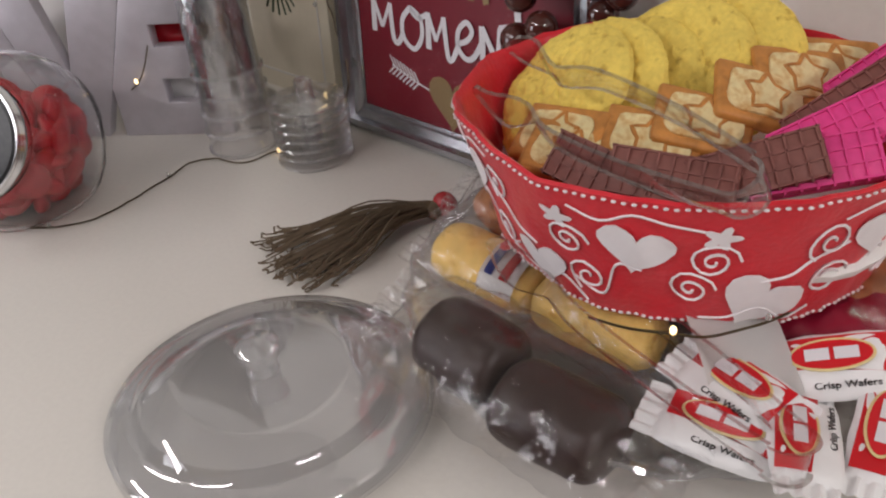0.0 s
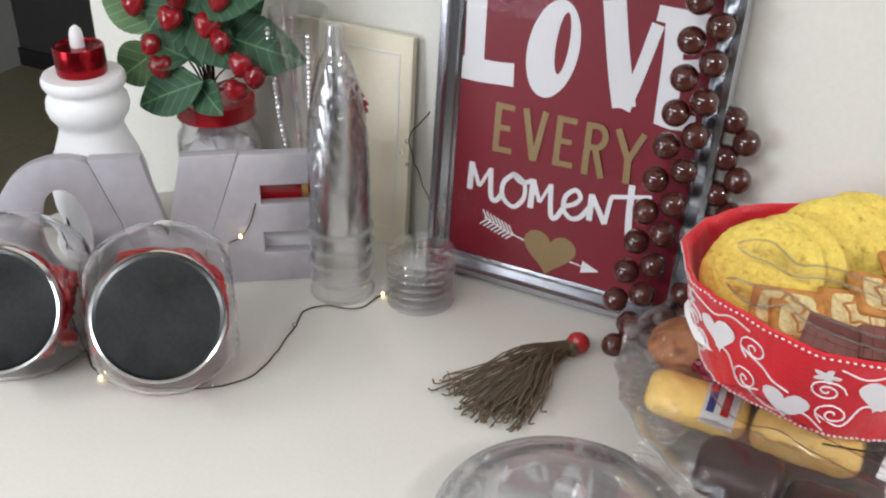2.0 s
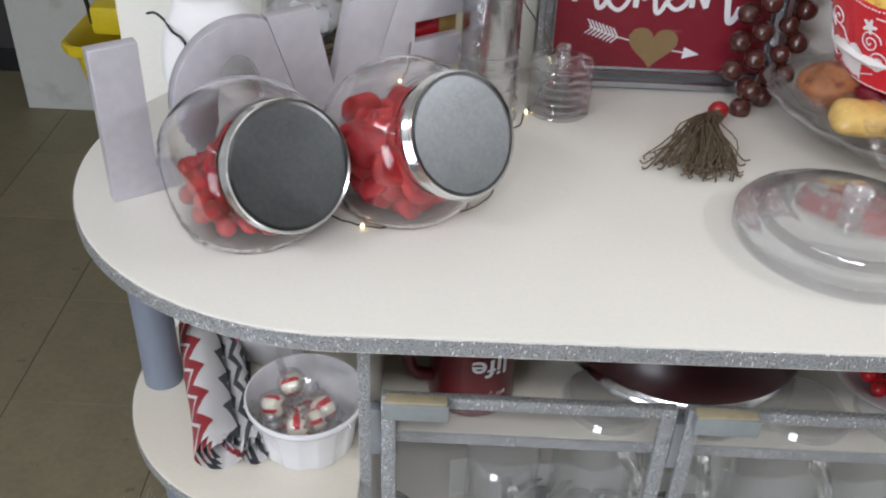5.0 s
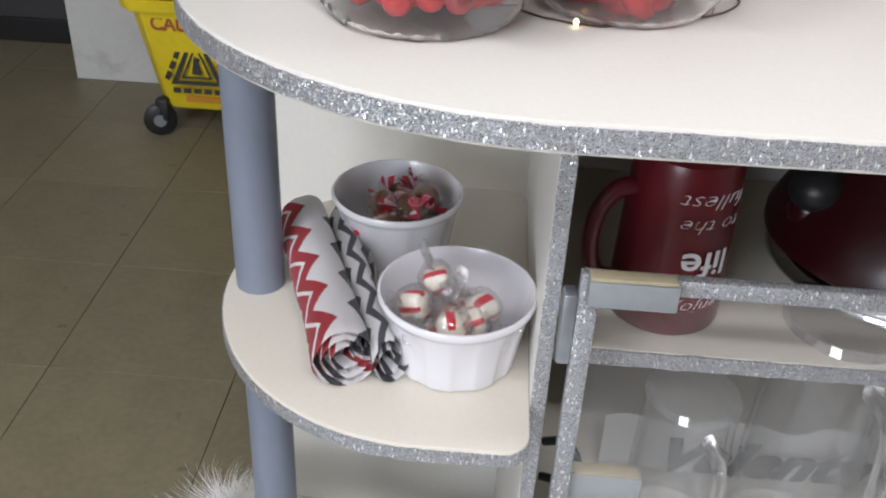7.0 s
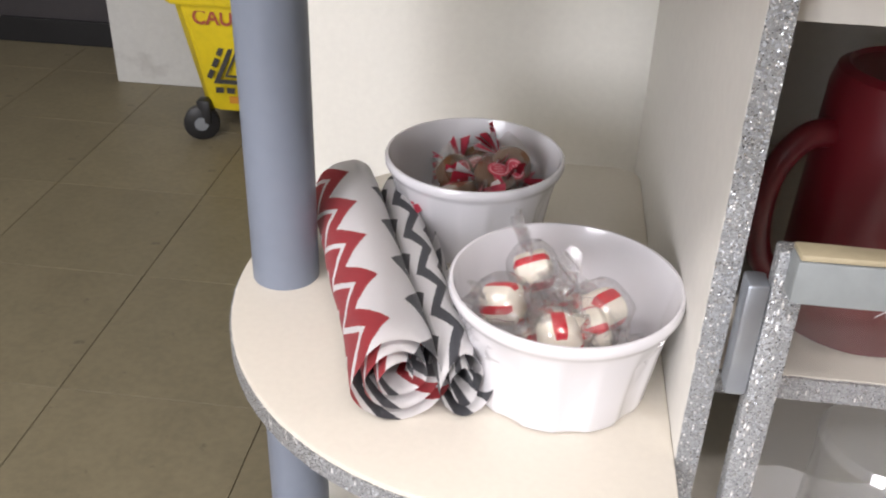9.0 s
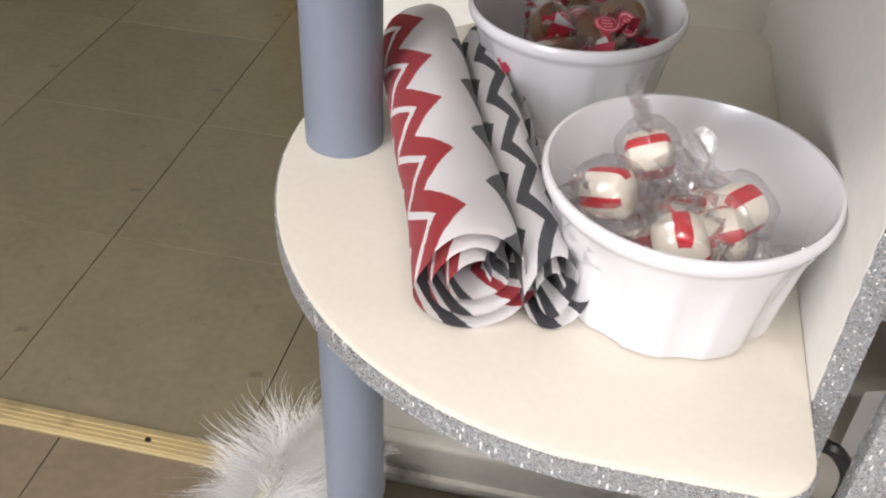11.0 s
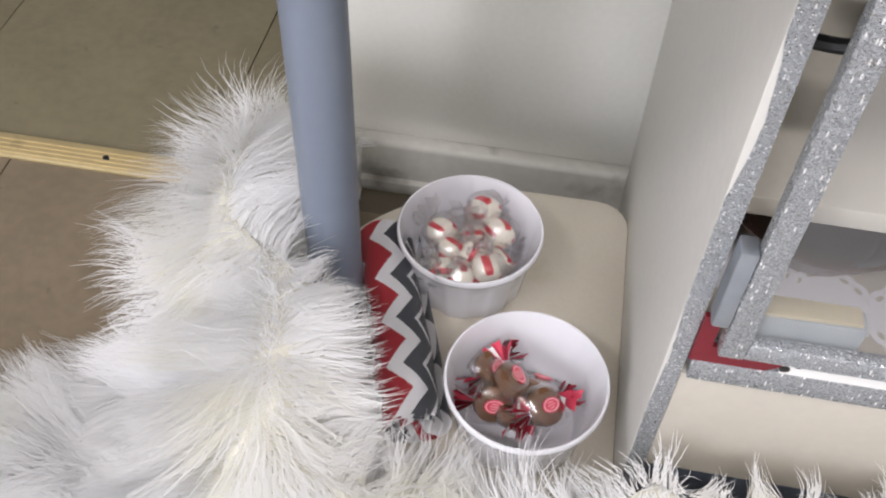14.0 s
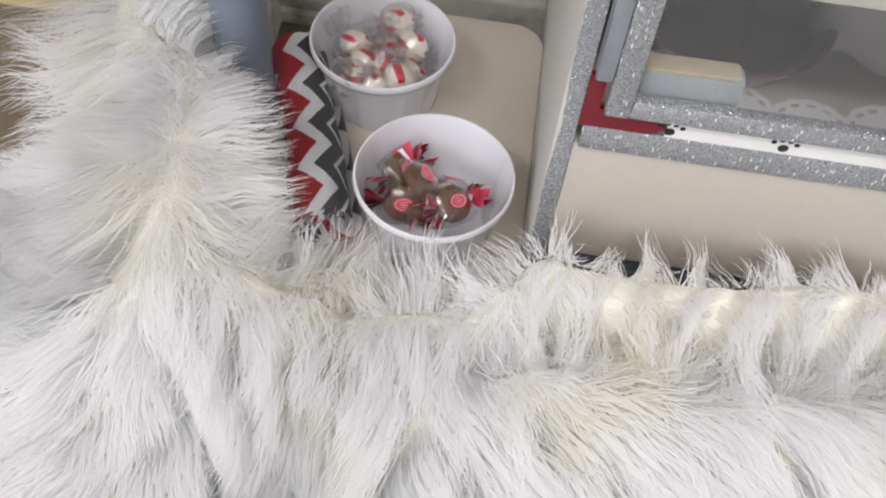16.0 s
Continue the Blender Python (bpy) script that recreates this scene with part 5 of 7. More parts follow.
tart = thing("iced_biscuit", place(0, 0, 0), "rectangular golden biscuit with pale icing and star", "biscuit", "iced biscuits in the basket")
part("base", wobble(box(0.052, 0.038, 0.009, (0, 0, 0.0045), 0.003, 3), 0.0022, 60), SHORT, tart)
ice = prism([(0.0205 * math.copysign(abs(math.cos(q)) ** 0.45, math.cos(q)), 0.0135 * math.copysign(abs(math.sin(q)) ** 0.45, math.sin(q))) for q in (2 * math.pi * (i + 0.5) / 40 for i in range(40))], 0.0075, 0.0108, 0.0008)
part("icing", wobble(ice, 0.0016, 110), ICING, tart, "pale lemon icing")
sl = [Vector((x, y, 0.0108)) for x, y in star(0.0128, 0.0074)]
rim_ = [a.lerp(b, t / 4) + noise.noise_vector(a.lerp(b, t / 4) * 160) * 0.0007 for a, b in zip(sl, sl[1:] + sl[:1]) for t in range(4)]
part("star_outline", tube(rim_ + rim_[:1], 0.0014, 6), SHORT, tart)
part("star", wobble(prism(star(0.0120, 0.0070), 0.0098, 0.0118, 0.0006), 0.0008, 110), ICING, tart)
spots = [(-0.098, 0.346, 1.050, 28, 16, 32), (-0.082, 0.376, 1.056, 30, 20, 40), (-0.074, 0.404, 1.058, 34, 14, 48), (-0.068, 0.429, 1.056, 36, 10, 40), (-0.144, 0.296, 1.040, 22, 8, 18), (-0.158, 0.306, 1.043, 30, -4, 5), (-0.114, 0.324, 1.044, 30, 10, 26)]
for k, s_ in enumerate(spots):
    if k == 0:
        tart.matrix_world = pose(*s_)
    else:
        copy_thing(tart, pose(*s_))

CHOC_WAFER = mat("brown cocoa wafer", (0.22, 0.078, 0.062), 0.55, var=0.2, big=40, fine=200, bump=0.1)
PINK_WAFER = mat("bright pink wafer", (0.76, 0.055, 0.26), 0.5, var=0.12, big=40, fine=200, bump=0.1)
CREAMY = mat("wafer cream filling", (0.62, 0.45, 0.36), 0.6)


def wafer(material, label):
    root_ = thing("wafer", Matrix(), label, "wafer", "wafers in the basket")
    bm = box(0.062, 0.024, 0.0065, (0, 0, 0.0085), 0.0006)
    for i in range(9):
        add(bm, box(0.0011, 0.024, 0.0013, (-0.0295 + 0.00737 * i, 0, 0.0122)))
    for i in range(4):
        add(bm, box(0.062, 0.0011, 0.0013, (0, -0.0113 + 0.00753 * i, 0.0122)))
    for i in range(9):
        add(bm, box(0.0011, 0.0012, 0.006, (-0.0295 + 0.00737 * i, -0.0122, 0.0088)))
    part("top_wafer", bm, material, root_)
    part("filling", box(0.061, 0.0232, 0.002, (0, 0, 0.0045), 0.0004), CREAMY if material is CHOC_WAFER else material, root_)
    part("bottom_wafer", box(0.062, 0.024, 0.0034, (0, 0, 0.0018), 0.0005), material, root_)
    return root_


wa_ = wafer(CHOC_WAFER, "brown cocoa wafer with waffle grid in the basket")
wb_ = wafer(PINK_WAFER, "bright pink wafer with waffle grid in the basket")
choc_at = [(-0.112, 0.284, 1.046, 48, 4, -4), (-0.078, 0.290, 1.050, 46, 2, 16), (-0.048, 0.312, 1.056, 50, -14, 40), (-0.028, 0.369, 1.066, 20, -28, 50)]
pink_at = [(-0.030, 0.330, 1.054, 44, -8, 40), (-0.028, 0.352, 1.062, 38, -20, 50), (-0.022, 0.392, 1.072, 24, -28, 55), (-0.030, 0.414, 1.068, 22, -24, 60)]
for src, spots in ((wa_, choc_at), (wb_, pink_at)):
    src.matrix_world = pose(*spots[0])
    for s_ in spots[1:]:
        copy_thing(src, pose(*s_))


def blade(line, width, across, thick=0.0012, lip=0.0022):
    """A clear strip along a line, wide in one direction, with both long edges turned over."""
    bm = bmesh.new()
    rows = []
    for k, q in enumerate(line):
        d = (line[min(k + 1, len(line) - 1)] - line[max(0, k - 1)]).normalized()
        sd = (across - d * across.dot(d)).normalized()
        up_ = sd.cross(d).normalized()
        w = width(k / (len(line) - 1)) / 2
        rows.append([bm.verts.new(q + sd * a * w + up_ * b) for a, b in ((-1, -lip), (-0.97, 0), (-0.4, 0.0006), (0.4, 0.0006), (0.97, 0), (1, -lip))])
    for a, b in zip(rows, rows[1:]):
        for i in range(5):
            bm.faces.new((a[i], a[i + 1], b[i + 1], b[i])).material_index = 1 if i in (0, 4) else 0
    bmesh.ops.solidify(bm, geom=bm.faces[:], thickness=thick)
    return bm


def tongs(name, pivot, tip_a, tip_b, label, lift):
    """Clear plastic tongs: two wide arms from a bent end, with rounded spoon tips."""
    root_ = thing(name, Matrix(), label, "tongs")
    p, a, b = Vector(pivot), Vector(tip_a), Vector(tip_b)
    fore = ((a + b) / 2 - p).normalized()
    apart = (a - b - fore * (a - b).dot(fore)).normalized()
    across = fore.cross(apart).normalized()
    if across.z < 0:
        across = -across
    shape = lambda t: 0.0155 if t < 0.6 else max(0.004, 0.0155 + 0.011 * math.sin((t - 0.6) / 0.4 * math.pi) - 0.011 * max(0.0, (t - 0.85) / 0.15) ** 3)
    for tip, sgn in ((a, 1), (b, -1)):
        s = p + apart * sgn * 0.012
        side = apart * sgn
        mids = [s, s.lerp(tip, 0.3) + side * lift, s.lerp(tip, 0.6) + side * lift, s.lerp(tip, 0.74) - side * 0.002, s.lerp(tip, 0.86) + side * lift * 0.7, tip]
        part("arm", blade(smooth_path(mids, 8), shape, across), [CLEAR, TONG_EDGE], root_)
    bend = smooth_path([p + apart * 0.012 * math.cos(q) - fore * 0.012 * math.sin(q) for q in (math.pi * i / 8 for i in range(9))], 3)
    part("spring_end", blade(bend, lambda t: 0.0155 + 0.003 * math.sin(t * math.pi), across), [CLEAR, TONG_EDGE], root_)
    return root_


tongs("serving_tongs", (-0.034, 0.270, 1.073), (-0.203, 0.316, 1.084), (-0.203, 0.286, 1.070), "clear plastic serving tongs lying on the cookies", 0.006)
tongs("serving_tongs", (0.014, 0.236, 0.972), (-0.196, 0.278, 0.978), (-0.150, 0.300, 0.972), "clear plastic tongs lying across the wrapped cakes", 0.004)

# wrapped snack cakes in the dish
CHOC = mat("chocolate coating", (0.028, 0.012, 0.009), 0.42, var=0.25, big=30, fine=120, bump=0.12)
SPONGE = mat("yellow sponge cake", (0.78, 0.52, 0.15), 0.65, var=0.2, big=35, fine=160, bump=0.15, stain=(0.48, 0.22, 0.04))
BUN = mat("browned pastry", (0.36, 0.14, 0.05), 0.55, var=0.35, big=30, fine=120, bump=0.15, stain=(0.16, 0.05, 0.02), stain_lo=0.55, stain_hi=0.7)
BLUE_INK = mat("blue label ink", (0.03, 0.05, 0.28), 0.4)
RED_INK = mat("red label ink", (0.60, 0.012, 0.018), 0.35, var=0.06)
YELLOW_INK = mat("pale yellow label ink", (0.75, 0.62, 0.3), 0.4)
BLACK_INK = mat("black label ink", (0.015, 0.013, 0.012), 0.4)
MAROON = mat("maroon foil pack", (0.24, 0.008, 0.028), 0.32, var=0.25, big=30, fine=80, bump=0.2)
WHITE_PACK = mat("white plastic wrapper", (0.82, 0.82, 0.82), 0.35, var=0.05, fine=90, bump=0.15)


def pillow(lx, ly, lz, crimp=0.008, seed=0.0, wrinkle=0.0015, nx=64, ny=36):
    """A puffed wrapper with flat crimped ends."""
    bm = bmesh.new()
    grid = {}
    for sgn in (1, -1):
        for i in range(nx + 1):
            for j in range(ny + 1):
                u, v = i / nx * 2 - 1, j / ny * 2 - 1
                x, y = u * (lx / 2 + crimp), v * ly / 2
                core = max(0.0, 1 - (abs(x) / (lx / 2)) ** 3.0) if abs(x) < lx / 2 else 0.0
                h = (core ** 0.6) * (1 - abs(v) ** 2.6) ** 0.6
                y *= 1 - 0.12 * (1 - core)
                z = sgn * lz / 2 * h
                w = noise.noise_vector(Vector((x * 70, y * 70, sgn * 3 + seed))) * wrinkle * 0.8
                w.z += sgn * wrinkle * (0.35 - abs(noise.noise(Vector((x * 60 + y * 45, y * 110 - x * 25, sgn * 5 + seed))))) * (0.5 + 1.4 * min(1.0, abs(u) ** 3 + 0.2))
                if abs(x) > lx / 2:
                    z += 0.0012 * math.sin(y * 900) + sgn * 0.0002
                edge = j in (0, ny) or i in (0, nx)
                if sgn == -1 and edge:
                    grid[sgn, i, j] = grid[1, i, j]
                else:
                    grid[sgn, i, j] = bm.verts.new(Vector((x, y, z)) + w)
    for sgn in (1, -1):
        for i in range(nx):
            for j in range(ny):
                q = [grid[sgn, i, j], grid[sgn, i + 1, j], grid[sgn, i + 1, j + 1], grid[sgn, i, j + 1]]
                bm.faces.new(q if sgn == 1 else q[::-1])
    return bm


def cake_log(length, r, squash=0.85):
    """A rounded cake bar along x."""
    half = length / 2
    bm = lathe([(max(0.0, r * (1 - abs(c) ** 7) ** 0.36), half * c) for c in (math.sin(math.pi / 2 * i / 12) for i in range(-12, 13))], 28)
    bmesh.ops.subdivide_edges(bm, edges=bm.edges[:], cuts=1)
    bmesh.ops.transform(bm, matrix=Matrix.Diagonal((1, 1, squash, 1)) @ pose(0, 0, 0, 0, 90, 0), verts=bm.verts)
    return wobble(bm, 0.0012, 70, length * 100)


pk = thing("chocolate_cake_pack", pose(-0.125, 0.215, 0.9525, 12, 3, -2), "two chocolate snack cakes in crinkled clear wrapper", "snack cake")
part("cake", cake_log(0.062, 0.0245), CHOC, pk, at=place(-0.034, 0.004, -0.002))
part("cake", cake_log(0.070, 0.0250), CHOC, pk, at=place(0.034, -0.003, -0.003, 5))
part("wrapper", pillow(0.172, 0.080, 0.058, 0.022, 2.0, 0.0042), FILM, pk, "clear crinkled wrapper")
for k, (x, y, z, rz, ry, second) in enumerate(((-0.205, 0.290, 0.950, 3, 6, 0), (-0.120, 0.284, 0.952, -3, -2, 1))):
    tw_ = thing("sponge_cake_pack", pose(x, y, z, 8, ry, rz), "golden sponge finger cake in clear wrapper with label" if k == 0 else "golden sponge finger cake in plain clear wrapper", "snack cake", "sponge finger cakes")
    part("cake", cake_log(0.082, 0.0205), SPONGE, tw_)
    part("wrapper", pillow(0.090, 0.058, 0.045, 0.012, 5.0 + k, 0.003), FILM, tw_, "clear crinkled wrapper")
    if k == 0:
        for nm, x0, x1, m_, off in (("label_band", 0.004, 0.030, WHITE_PACK, 0.0), ("label_mark", 0.007, 0.013, BLUE_INK, 0.0006), ("label_mark", 0.018, 0.0245, RED_INK, 0.0006)):
            lb = bmesh.new()
            rows = []
            for i in range(15):
                a = radians((15 if nm == "label_band" else 40) + ((150 if nm == "label_band" else 95)) * i / 14)
                rows.append([lb.verts.new((xx, (0.0222 + off) * math.cos(a), (0.0190 + off) * math.sin(a))) for xx in (x0, x1)])
            for a, b in zip(rows, rows[1:]):
                lb.faces.new((a[0], a[1], b[1], b[0]))
            bmesh.ops.solidify(lb, geom=lb.faces[:], thickness=0.0003)
            part(nm, lb, m_, tw_)
        part("label_mark", ball(0.0042, (0.0095, 0.004, 0.0205), 1, 1, 0.2, 10, 6), RED_INK, tw_)
for x, y, z, r, seed in ((-0.222, 0.352, 0.957, 0.036, 1), (-0.010, 0.392, 0.957, 0.040, 4), (0.012, 0.362, 0.945, 0.028, 7)):
    bn = thing("pastry_pack", pose(x, y, z, 0, 4, 20 * seed), "browned pastry bun in clear crinkled wrapper", "pastry", "wrapped pastry buns")
    part("pastry", wobble(ball(r, (0, 0, 0), 1.15, 0.95, 0.62, 28, 18), 0.004, 45, seed), BUN, bn)
    part("wrapper", pillow(r * 2.6, r * 2.3, r * 1.55, 0.014, seed, 0.004), FILM, bn, "clear crinkled wrapper")
for x, y, z, rx, ry, rz, lx, ly in ((-0.168, 0.322, 0.962, 14, 8, -8, 0.085, 0.040), (-0.022, 0.345, 0.962, 8, -6, 28, 0.095, 0.045), (-0.055, 0.392, 0.955, 0, 0, 70, 0.08, 0.04)):
    mp_ = part("foil_pack", pillow(lx, ly, 0.020, 0.006, x * 50, 0.003), MAROON)
    mp_.matrix_world = pose(x, y, z, rx, ry, rz)
    tagged(mp_, "maroon foil snack pack in the dish", "snack pack", "maroon snack packs")
# curled white paper tag
tagp = bmesh.new()
rows = []
for i in range(13):
    t = i / 12
    c_ = Vector((-0.088, 0.330, 0.985)).lerp(Vector((-0.014, 0.270, 0.958)), t) + Vector((0, 0, 0.010 * math.sin(t * 3.1)))
    rows.append([tagp.verts.new(c_ + s * Vector((0.014, 0.016, 0.003 * t))) for s in (-1, 0, 1)])
for a, b in zip(rows, rows[1:]):
    for k in range(2):
        tagp.faces.new((a[k], a[k + 1], b[k + 1], b[k]))
bmesh.ops.solidify(tagp, geom=tagp.faces[:], thickness=0.0004)
tagged(part("paper_tag", tagp, PAPER), "curled blank white paper strip tucked under the basket", "paper")

fold = bmesh.new()
fv = [fold.verts.new(q) for q in ((-0.030, 0.391, 0.967), (-0.019, 0.381, 0.970), (-0.004, 0.348, 0.964), (-0.024, 0.358, 0.960))]
fold.faces.new((fv[0], fv[1], fv[3]))
fold.faces.new((fv[1], fv[2], fv[3]))
bmesh.ops.solidify(fold, geom=fold.faces[:], thickness=0.0005)
tagged(part("folded_paper", fold, PAPER), "small folded white paper corner among the snack packs", "paper")

bar_ = thing("wafer_bar", Matrix(), "mini wafer bar in red and white wrapper", "candy bar", "red and white wafer bars")
part("wrapper", pillow(0.058, 0.034, 0.013, 0.011, 3.3, 0.0012), WHITE_PACK, bar_)


def on_pillow(outline, z, lx=0.058, ly=0.034, lz=0.013):
    bm = prism(outline, 0, 0.0003)
    bmesh.ops.subdivide_edges(bm, edges=bm.edges[:], cuts=2)
    for v in bm.verts:
        x, y, dz = v.co
        core = max(0.0, 1 - (abs(x) / (lx / 2)) ** 3.0)
        h = (core ** 0.6) * max(0.0, 1 - abs(2 * y / ly) ** 2.6) ** 0.6
        v.co.z = lz / 2 * h + 0.0010 + z + dz
    return bm


part("red_panel", on_pillow([(-0.026, -0.001), (0.026, -0.006), (0.0265, 0.0145), (-0.0265, 0.0145)], 0), RED_INK, bar_, "red label panel")
part("logo_oval", on_pillow(arc(0, 0.004, 0.020, 0, 360, 30, ry=0.0088)[:-1], 0.0004), YELLOW_INK, bar_, "pale oval mark")
part("logo_oval", on_pillow(arc(0, 0.004, 0.0186, 0, 360, 30, ry=0.0074)[:-1], 0.0008), RED_INK, bar_, "red oval mark")
for k in range(2):
    part("logo_bar", on_pillow([(-0.0125 + 0.0135 * k, 0.001), (-0.0012 + 0.0135 * k, 0.001), (-0.0012 + 0.0135 * k, 0.0072), (-0.0125 + 0.0135 * k, 0.0072)], 0.0012), WHITE_INK, bar_)
words = lettering("Crisp Wafers", 0.030, 0.0045, 0.0003, fat=0.01)
for v in words.verts:
    v.co += Vector((0.005, -0.0115, 0.0058))
part("inscription", words, BLACK_INK, bar_)
spots = [(0.004, 0.306, 0.966, 30, -12, 32), (0.012, 0.262, 0.957, 10, 4, 118), (-0.022, 0.246, 0.952, 12, 5, 12), (0.040, 0.290, 0.955, 8, -10, 105), (-0.028, 0.270, 0.960, 20, 0, -12)]
bar_.matrix_world = pose(*spots[0])
for s_ in spots[1:]:
    copy_thing(bar_, pose(*s_))

# clear lid lying on the counter
lid = thing("clear_lid", place(-0.263, 0.150, TOP) @ Matrix.Diagonal((1, 1, 1.4, 1)), "clear acrylic dish lid with a round knob on the counter", "lid")
part("dome", lathe([(0.096, 0.0005), (0.098, 0.003), (0.098, 0.010), (0.095, 0.0125), (0.086, 0.013), (0.080, 0.0145), (0.074, 0.020), (0.05, 0.0225), (0.016, 0.0235), (0, 0.0238), (0, 0.0215), (0.016, 0.0212),
                    (0.05, 0.0200), (0.0725, 0.0178), (0.078, 0.0122), (0.086, 0.0105), (0.0935, 0.0100), (0.0948, 0.0090), (0.0945, 0.0025), (0.0935, 0.0005)], 88), LID_CLEAR, lid)
bright_rims(lid.children[0].data, 0.0, 0.0032, 0.0090, 0.0140, 0.0205, 0.0216)
part("knob", lathe([(0, 0.0238), (0.010, 0.0240), (0.009, 0.028), (0.013, 0.033), (0.0135, 0.037), (0.010, 0.0395), (0, 0.040)], 28), RIM_CLEAR, lid)

# ---- end shelves: bowls of candy and rolled towels ----
bowl = part("ramekin_bowl", lathe([(0, 0), (0.043, 0), (0.0465, 0.0012), (0.0480, 0.005), (0.0500, 0.020), (0.0530, 0.038), (0.0560, 0.0515), (0.0568, 0.0540), (0.0590, 0.0560), (0.0600, 0.0585), (0.0600, 0.0615), (0.0592, 0.0630),
                                   (0.0578, 0.0630), (0.0568, 0.0605), (0.0545, 0.048), (0.0480, 0.020), (0.0450, 0.009), (0.0410, 0.0050), (0, 0.0042)], 144), WHITE_CERAMIC)
for v in bowl.data.vertices:  # shallow flutes on the outside only
    x_, y_, z_ = v.co
    r_ = math.hypot(x_, y_)
    if 0.0005 < z_ < 0.0535 and r_ > float(np.interp(z_, [0.0, 0.005, 0.020, 0.038, 0.0535], [0.0465, 0.048, 0.050, 0.053, 0.0565])) - 0.0012:
        k_ = 1 - 0.036 * max(0.0, math.cos(9 * math.atan2(y_, x_))) ** 0.7 * min(1.0, (0.0535 - z_) / 0.010)
        v.co = (x_ * k_, y_ * k_, z_)
tagged(bowl, "white fluted ceramic bowl of wrapped candies on a round shelf", "bowl", "white candy bowls")
big_ = Matrix.Diagonal((1.035, 1.035, 1.03, 1))
bowl.matrix_world = place(-0.755, 0.149, MID) @ big_
copy_thing(bowl, place(-0.818, 0.302, MID, 15) @ Matrix.Diagonal((0.97, 0.97, 0.97, 1)))
copy_thing(bowl, place(-0.830, 0.281, LOW, 8) @ Matrix.Diagonal((0.97, 0.97, 1, 1)))
copy_thing(bowl, place(-0.768, 0.146, LOW, 20) @ Matrix.Diagonal((0.97, 0.97, 1, 1)))

MINT = mat("cream mint candy", (0.84, 0.79, 0.68), 0.35, var=0.08, big=60, fine=200, bump=0.05, sss=0.1)
MINT_RED = mat("red candy stripe", (0.60, 0.02, 0.035), 0.35, var=0.15, big=60, fine=200, bump=0.05)
CARAMEL = mat("caramel", (0.15, 0.072, 0.034), 0.22, var=0.15, big=50, fine=200, bump=0.04, coat=0.3)
CARA_CREAM = mat("white caramel centre", (0.75, 0.66, 0.5), 0.45)
PINK_PRINT = mat("pale pink printed film", (0.80, 0.42, 0.45), 0.3, var=0.15, fine=120)
RED_PRINTF = mat("red printed film", (0.66, 0.07, 0.12), 0.28, var=0.15, fine=120)


def mint(r=0.0115, length=0.0212):
    bm = lathe([(0, -length / 2), (r * 0.7, -length / 2 + 0.0006), (r * 0.94, -length / 2 + 0.0026), (r, -length / 2 + 0.006), (r, length / 2 - 0.006), (r * 0.94, length / 2 - 0.0026), (r * 0.7, length / 2 - 0.0006), (0, length / 2)], 30)
    for f in bm.faces:
        c_ = f.calc_center_median()
        a = math.atan2(c_.y, c_.x) % (2 * math.pi / 4)
        f.material_index = 1 if a < 0.50 and abs(c_.z) < length / 2 - 0.0005 else 0
    return bm


mint_thing = thing("wrapped_mint", Matrix(), "cream and red striped mint in clear twist wrapper", "candy", "striped mints in the bowls")
part("mint", mint(), [MINT, MINT_RED], mint_thing)
wr = pillow(0.034, 0.034, 0.029, 0.018, 1.0, 0.0025, 18, 10)
for v in wr.verts:
    t = max(0.0, (abs(v.co.x) - 0.013) / 0.02)
    pinch = 1 - 0.75 * math.exp(-((abs(v.co.x) - 0.018) / 0.004) ** 2)
    v.co.y *= pinch
    v.co.z *= pinch
    if abs(v.co.x) > 0.019:
        v.co.z += 0.003 * math.sin(v.co.y * 700)
part("wrapper", wr, CANDY_FILM, mint_thing, "clear twist wrapper")
rng = random.Random(8)
high = [(-0.772, 0.170, 0.672, 20, 70, 30), (-0.787, 0.143, 0.667, 70, 20, 60), (-0.757, 0.113, 0.669, 95, 6, 10), (-0.736, 0.138, 0.671, 85, 25, -40), (-0.742, 0.124, 0.668, 60, 40, 80), (-0.757, 0.135, 0.658, 80, 80, 20),
        (-0.744, 0.158, 0.654, 40, 50, 0), (-0.766, 0.128, 0.650, 20, 80, 40), (-0.750, 0.160, 0.648, 70, 10, 80)]
low = [(-0.822, 0.314, 0.160, 60, 10, 40), (-0.854, 0.288, 0.153, 40, 60, 0), (-0.843, 0.270, 0.150, 80, 30, 50), (-0.826, 0.270, 0.151, 30, 75, 100), (-0.807, 0.296, 0.153, 60, 40, 10), (-0.812, 0.254, 0.153, 95, 10, 25), (-0.848, 0.250, 0.149, 70, 60, 80),
       (-0.832, 0.246, 0.148, 50, 20, 10), (-0.828, 0.292, 0.146, 20, 80, 30), (-0.805, 0.272, 0.142, 60, 60, 10)]
for k, s_ in enumerate(high + low):
    if k == 0:
        mint_thing.matrix_world = pose(*s_)
    else:
        copy_thing(mint_thing, pose(*s_))

